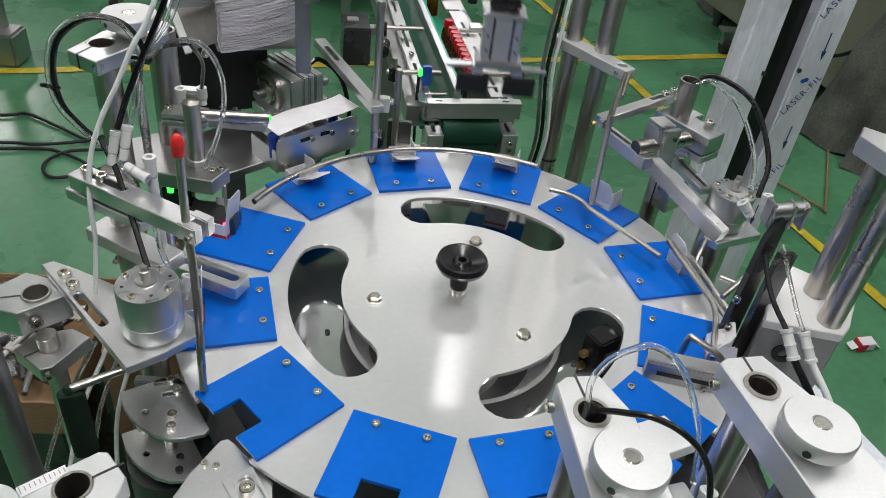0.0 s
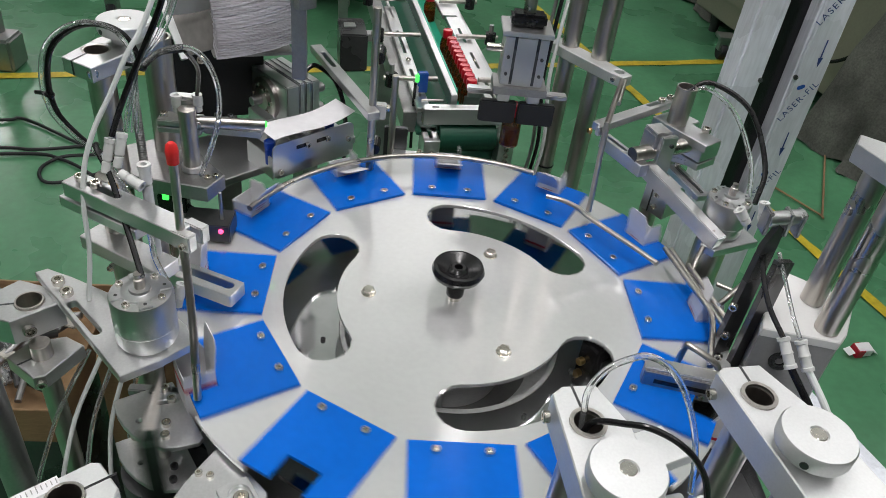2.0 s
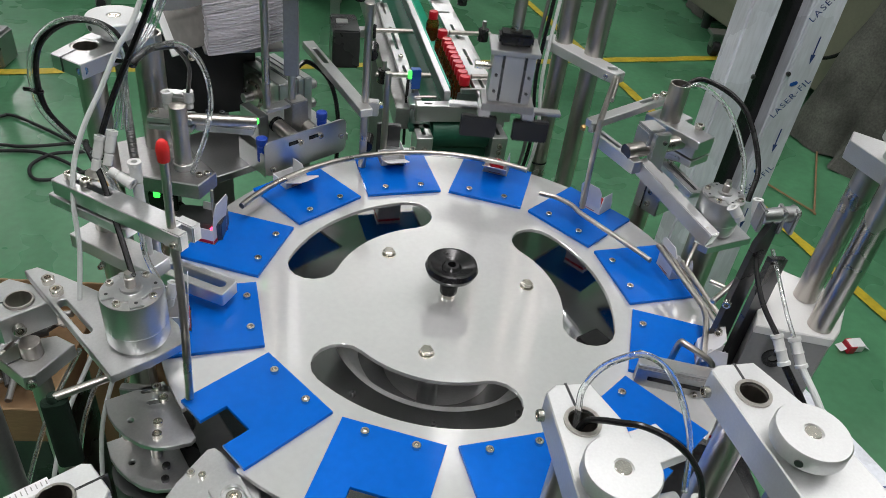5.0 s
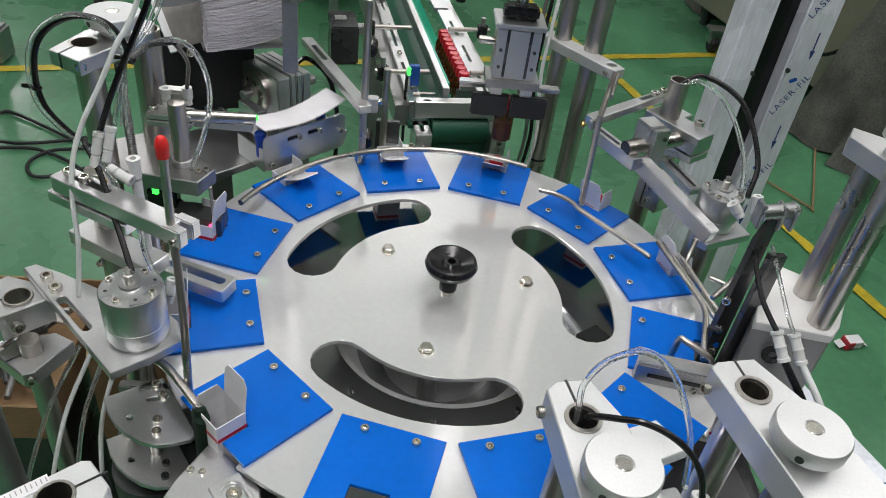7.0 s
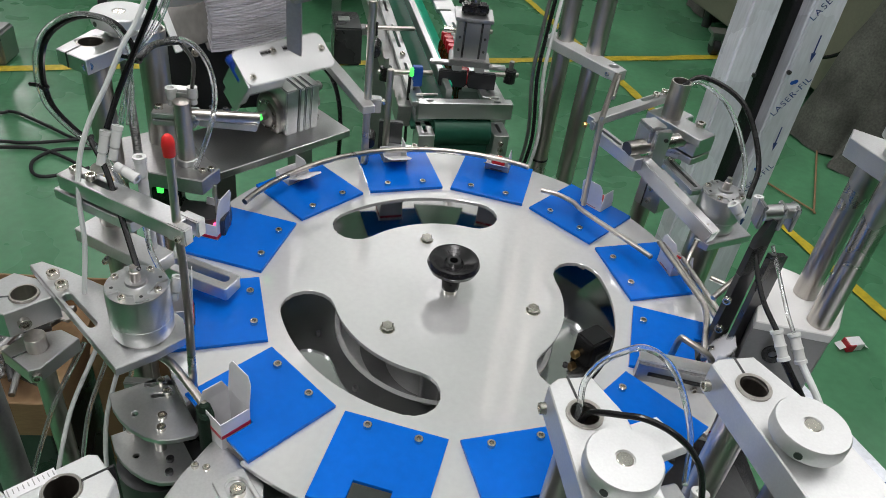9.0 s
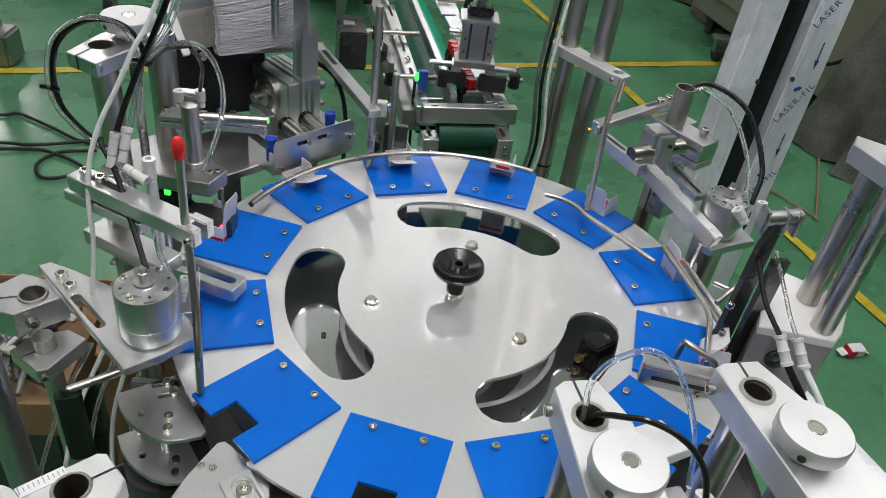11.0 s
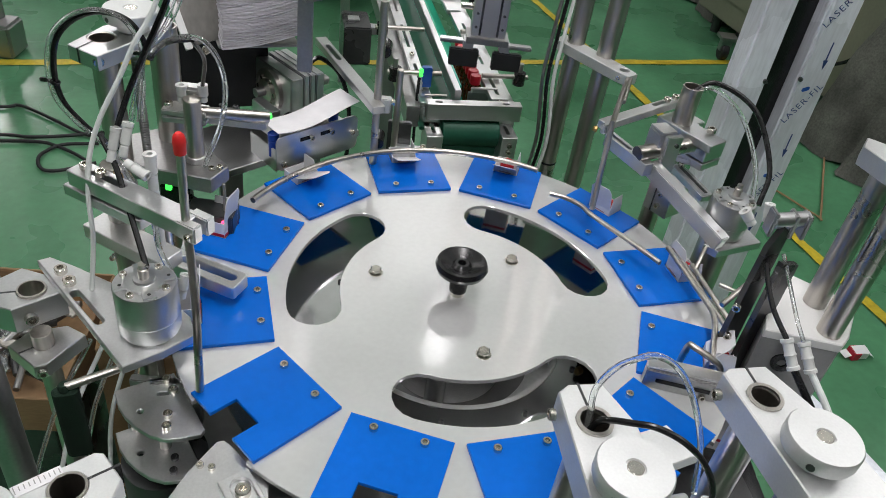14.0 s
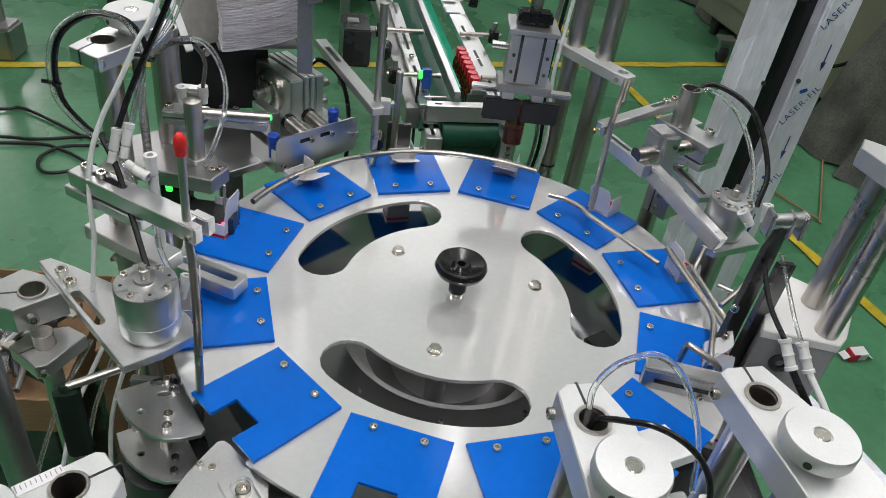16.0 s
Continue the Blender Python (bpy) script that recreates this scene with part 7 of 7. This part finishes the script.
def motions():
    walk(DIAL_OB, [(t, Matrix.Translation((0, 0, TOP - 0.022)) @ Matrix.Rotation(radians(-turn_at(t)), 4, "Z")) for t in TURN_TIMES])
    walk(GRIPPER, [(t, Matrix.Translation(grip_place(s, z))) for t, s, z, o in GRIP])
    for sign, jaw in zip((-1, 1), JAWS):
        walk(jaw, [(t, Matrix.Translation((sign * 0.013 * o, 0, 0))) for t, s, z, o in GRIP])
    walk(HEAD_OB, [(t, swing_pose(d)) for t, d in SWING])
    walk(DRIVE_OB, [(t, drive_pose(d)) for t, d in SWING])
    at = Vector(PUSHER["at"])
    walk(PUSHER, [(t, Matrix.Translation(at + Vector((0, 0, TOP + d)))) for t, d in PUSH])
    walk(PADDLE, [(t, Matrix.Translation(Vector(PADDLE_PIVOT) + Vector((0, 0, TOP))) @ Matrix.Rotation(radians(-d), 4, "Z")) for t, d in FOLD])
    # leaflets: held up in the stack, swung down, then pushed through
    down = Vector((0, 0, -0.16))
    away = HEAD_M.to_3x3() @ Vector((-0.04, 0.09, 0)) + Vector((0, 0, 0.06))
    stored = Matrix.Translation(away) @ swing_pose(88)
    for lf, (t0, t1, t2) in zip(LEAFLETS, ((None, 0.34, 0.52), (1.48, 2.52, 2.74), (6.76, 7.78, 7.98), (13.36, 14.08, 14.24))):
        rows = []
        if t0 is None:
            rows = [(0.0, swing_pose(0))]
        else:
            rows = [(0.0, stored), (t0 - 0.12, stored), *[(t, swing_pose(d)) for t, d in SWING if t0 <= t < t1]]
        rows += [(t1, swing_pose(0)), (t2, Matrix.Translation(down) @ swing_pose(0)), (16.0, Matrix.Translation(down) @ swing_pose(0))]
        walk(lf, rows)
    # cartons ride in their nests and leave down the chute after the fifth working place
    for ob, st, t_in in CARTONS:
        rows, lean = [], []
        start = ST0 - 30 * st
        turned0 = 0.0
        if t_in is not None:
            turned0 = turn_at(t_in)
            start = ST0 - 240
            hidden = Matrix.Translation((-0.43, -0.36, TOP - 0.30)) @ Matrix.Rotation(radians(start - 60), 4, "Z")
            mid = Matrix.Translation((-0.352, -0.285, TOP - 0.075)) @ Matrix.Rotation(radians(start - 40), 4, "Z")
            rows += [(0.0, hidden), (t_in - 0.26, hidden), (t_in - 0.13, mid)]
        gone = None
        for t in sorted({t_in or 0.0, *[u for u in TURN_TIMES if u > (t_in or 0.0)], 16.0}):
            ang = start - (turn_at(t) - turned0)
            if ang < ST0 - 12 * 30 - 120 - 1:
                break
            where = (ST0 - ang) / 30
            rows.append((t, nest_pose(ang, z=-0.014 * min(1, max(0, where - 10)))))
            lo = min(16, int(where))
            lean.append((t, lid_pose(LID_LEAN[lo] + (LID_LEAN[lo + 1] - LID_LEAN[lo]) * (where - lo))))
            if ang <= ST0 - 480 + 0.01 and gone is None:
                gone = t
        if gone is not None and gone < 15.0:
            rows = [r for r in rows if r[0] <= gone + 0.01]
            nxt = min([c - 0.32 for c in INDEXES if c - 0.32 > gone], default=15.9)
            ang = ST0 - 480
            rows += [(nxt - 0.35, nest_pose(ang, z=-0.014)), (nxt - 0.12, nest_pose(ang, 0.40, -0.05)), (nxt, nest_pose(ang, 0.41, -0.13)), (16.0, nest_pose(ang, 0.41, -0.13))]
        walk(ob, rows)
        lid = next(o for o in ob.children if o.name.startswith("lid_flap"))
        walk(lid, lean if len(lean) > 1 else lean + [(16.0, lean[0][1])])
    # bottles queue on the belt, are lifted one by one and set into the carton
    advance = 0.35
    for i, ob in enumerate(BOTTLES):
        rows = []
        late = i == 11
        pick = PICKS[i] if i < len(PICKS) else None
        t = 0.0
        rows.append((0.0, Matrix.Translation(on_belt(i + (10 if late else 0)) + Vector((0, 0, TOP)))))
        if late:
            rows.append((2.0, Matrix.Translation(on_belt(i + 10) + Vector((0, 0, TOP)))))
        done = 0
        for k, tp in enumerate(PICKS):
            if pick is not None and tp >= pick:
                break
            if late and tp < 4:
                done += 1
                continue
            rows.append((tp + 0.45, Matrix.Translation(on_belt(i - done) + Vector((0, 0, TOP)))))
            done += 1
            rows.append((tp + 0.45 + advance, Matrix.Translation(on_belt(i - done) + Vector((0, 0, TOP)))))
        if pick is None:
            rows.append((16.0, rows[-1][1]))
        else:
            drop = DROPS[i]
            rows.append((pick, Matrix.Translation(on_belt(0) + Vector((0, 0, TOP)))))
            off = on_belt(0) - Vector(GRIP0)
            for t, s, z, o in GRIP:
                if pick < t <= min(drop, 16.0):
                    rows.append((t, Matrix.Translation(grip_place(s, z) + off)))
            if drop < 16:
                inside = Vector((0, 0, -0.068))
                t0 = turn_at(drop)
                rows.append((drop + 0.05, rows[-1][1]))
                rows.append((drop + 0.15, nest_pose(ST0 - 30, 0.372, inside.z)))
                for t in [u for u in TURN_TIMES if u > drop + 0.16]:
                    ang = ST0 - 30 - (turn_at(t) - t0)
                    if ang < ST0 - 120 - 0.5:
                        nxt = t
                        rows = [r for r in rows if r[0] < nxt - 0.36]
                        rows += [(nxt - 0.35, nest_pose(ST0 - 120, 0.372, inside.z)), (nxt - 0.12, nest_pose(ST0 - 120, 0.40, inside.z - 0.05)), (nxt, nest_pose(ST0 - 120, 0.41, inside.z - 0.13))]
                        break
                    rows.append((t, nest_pose(ang, 0.372, inside.z)))
                if rows[-1][0] < 16.0:
                    rows.append((16.0, rows[-1][1]))
        walk(ob, rows)


motions()
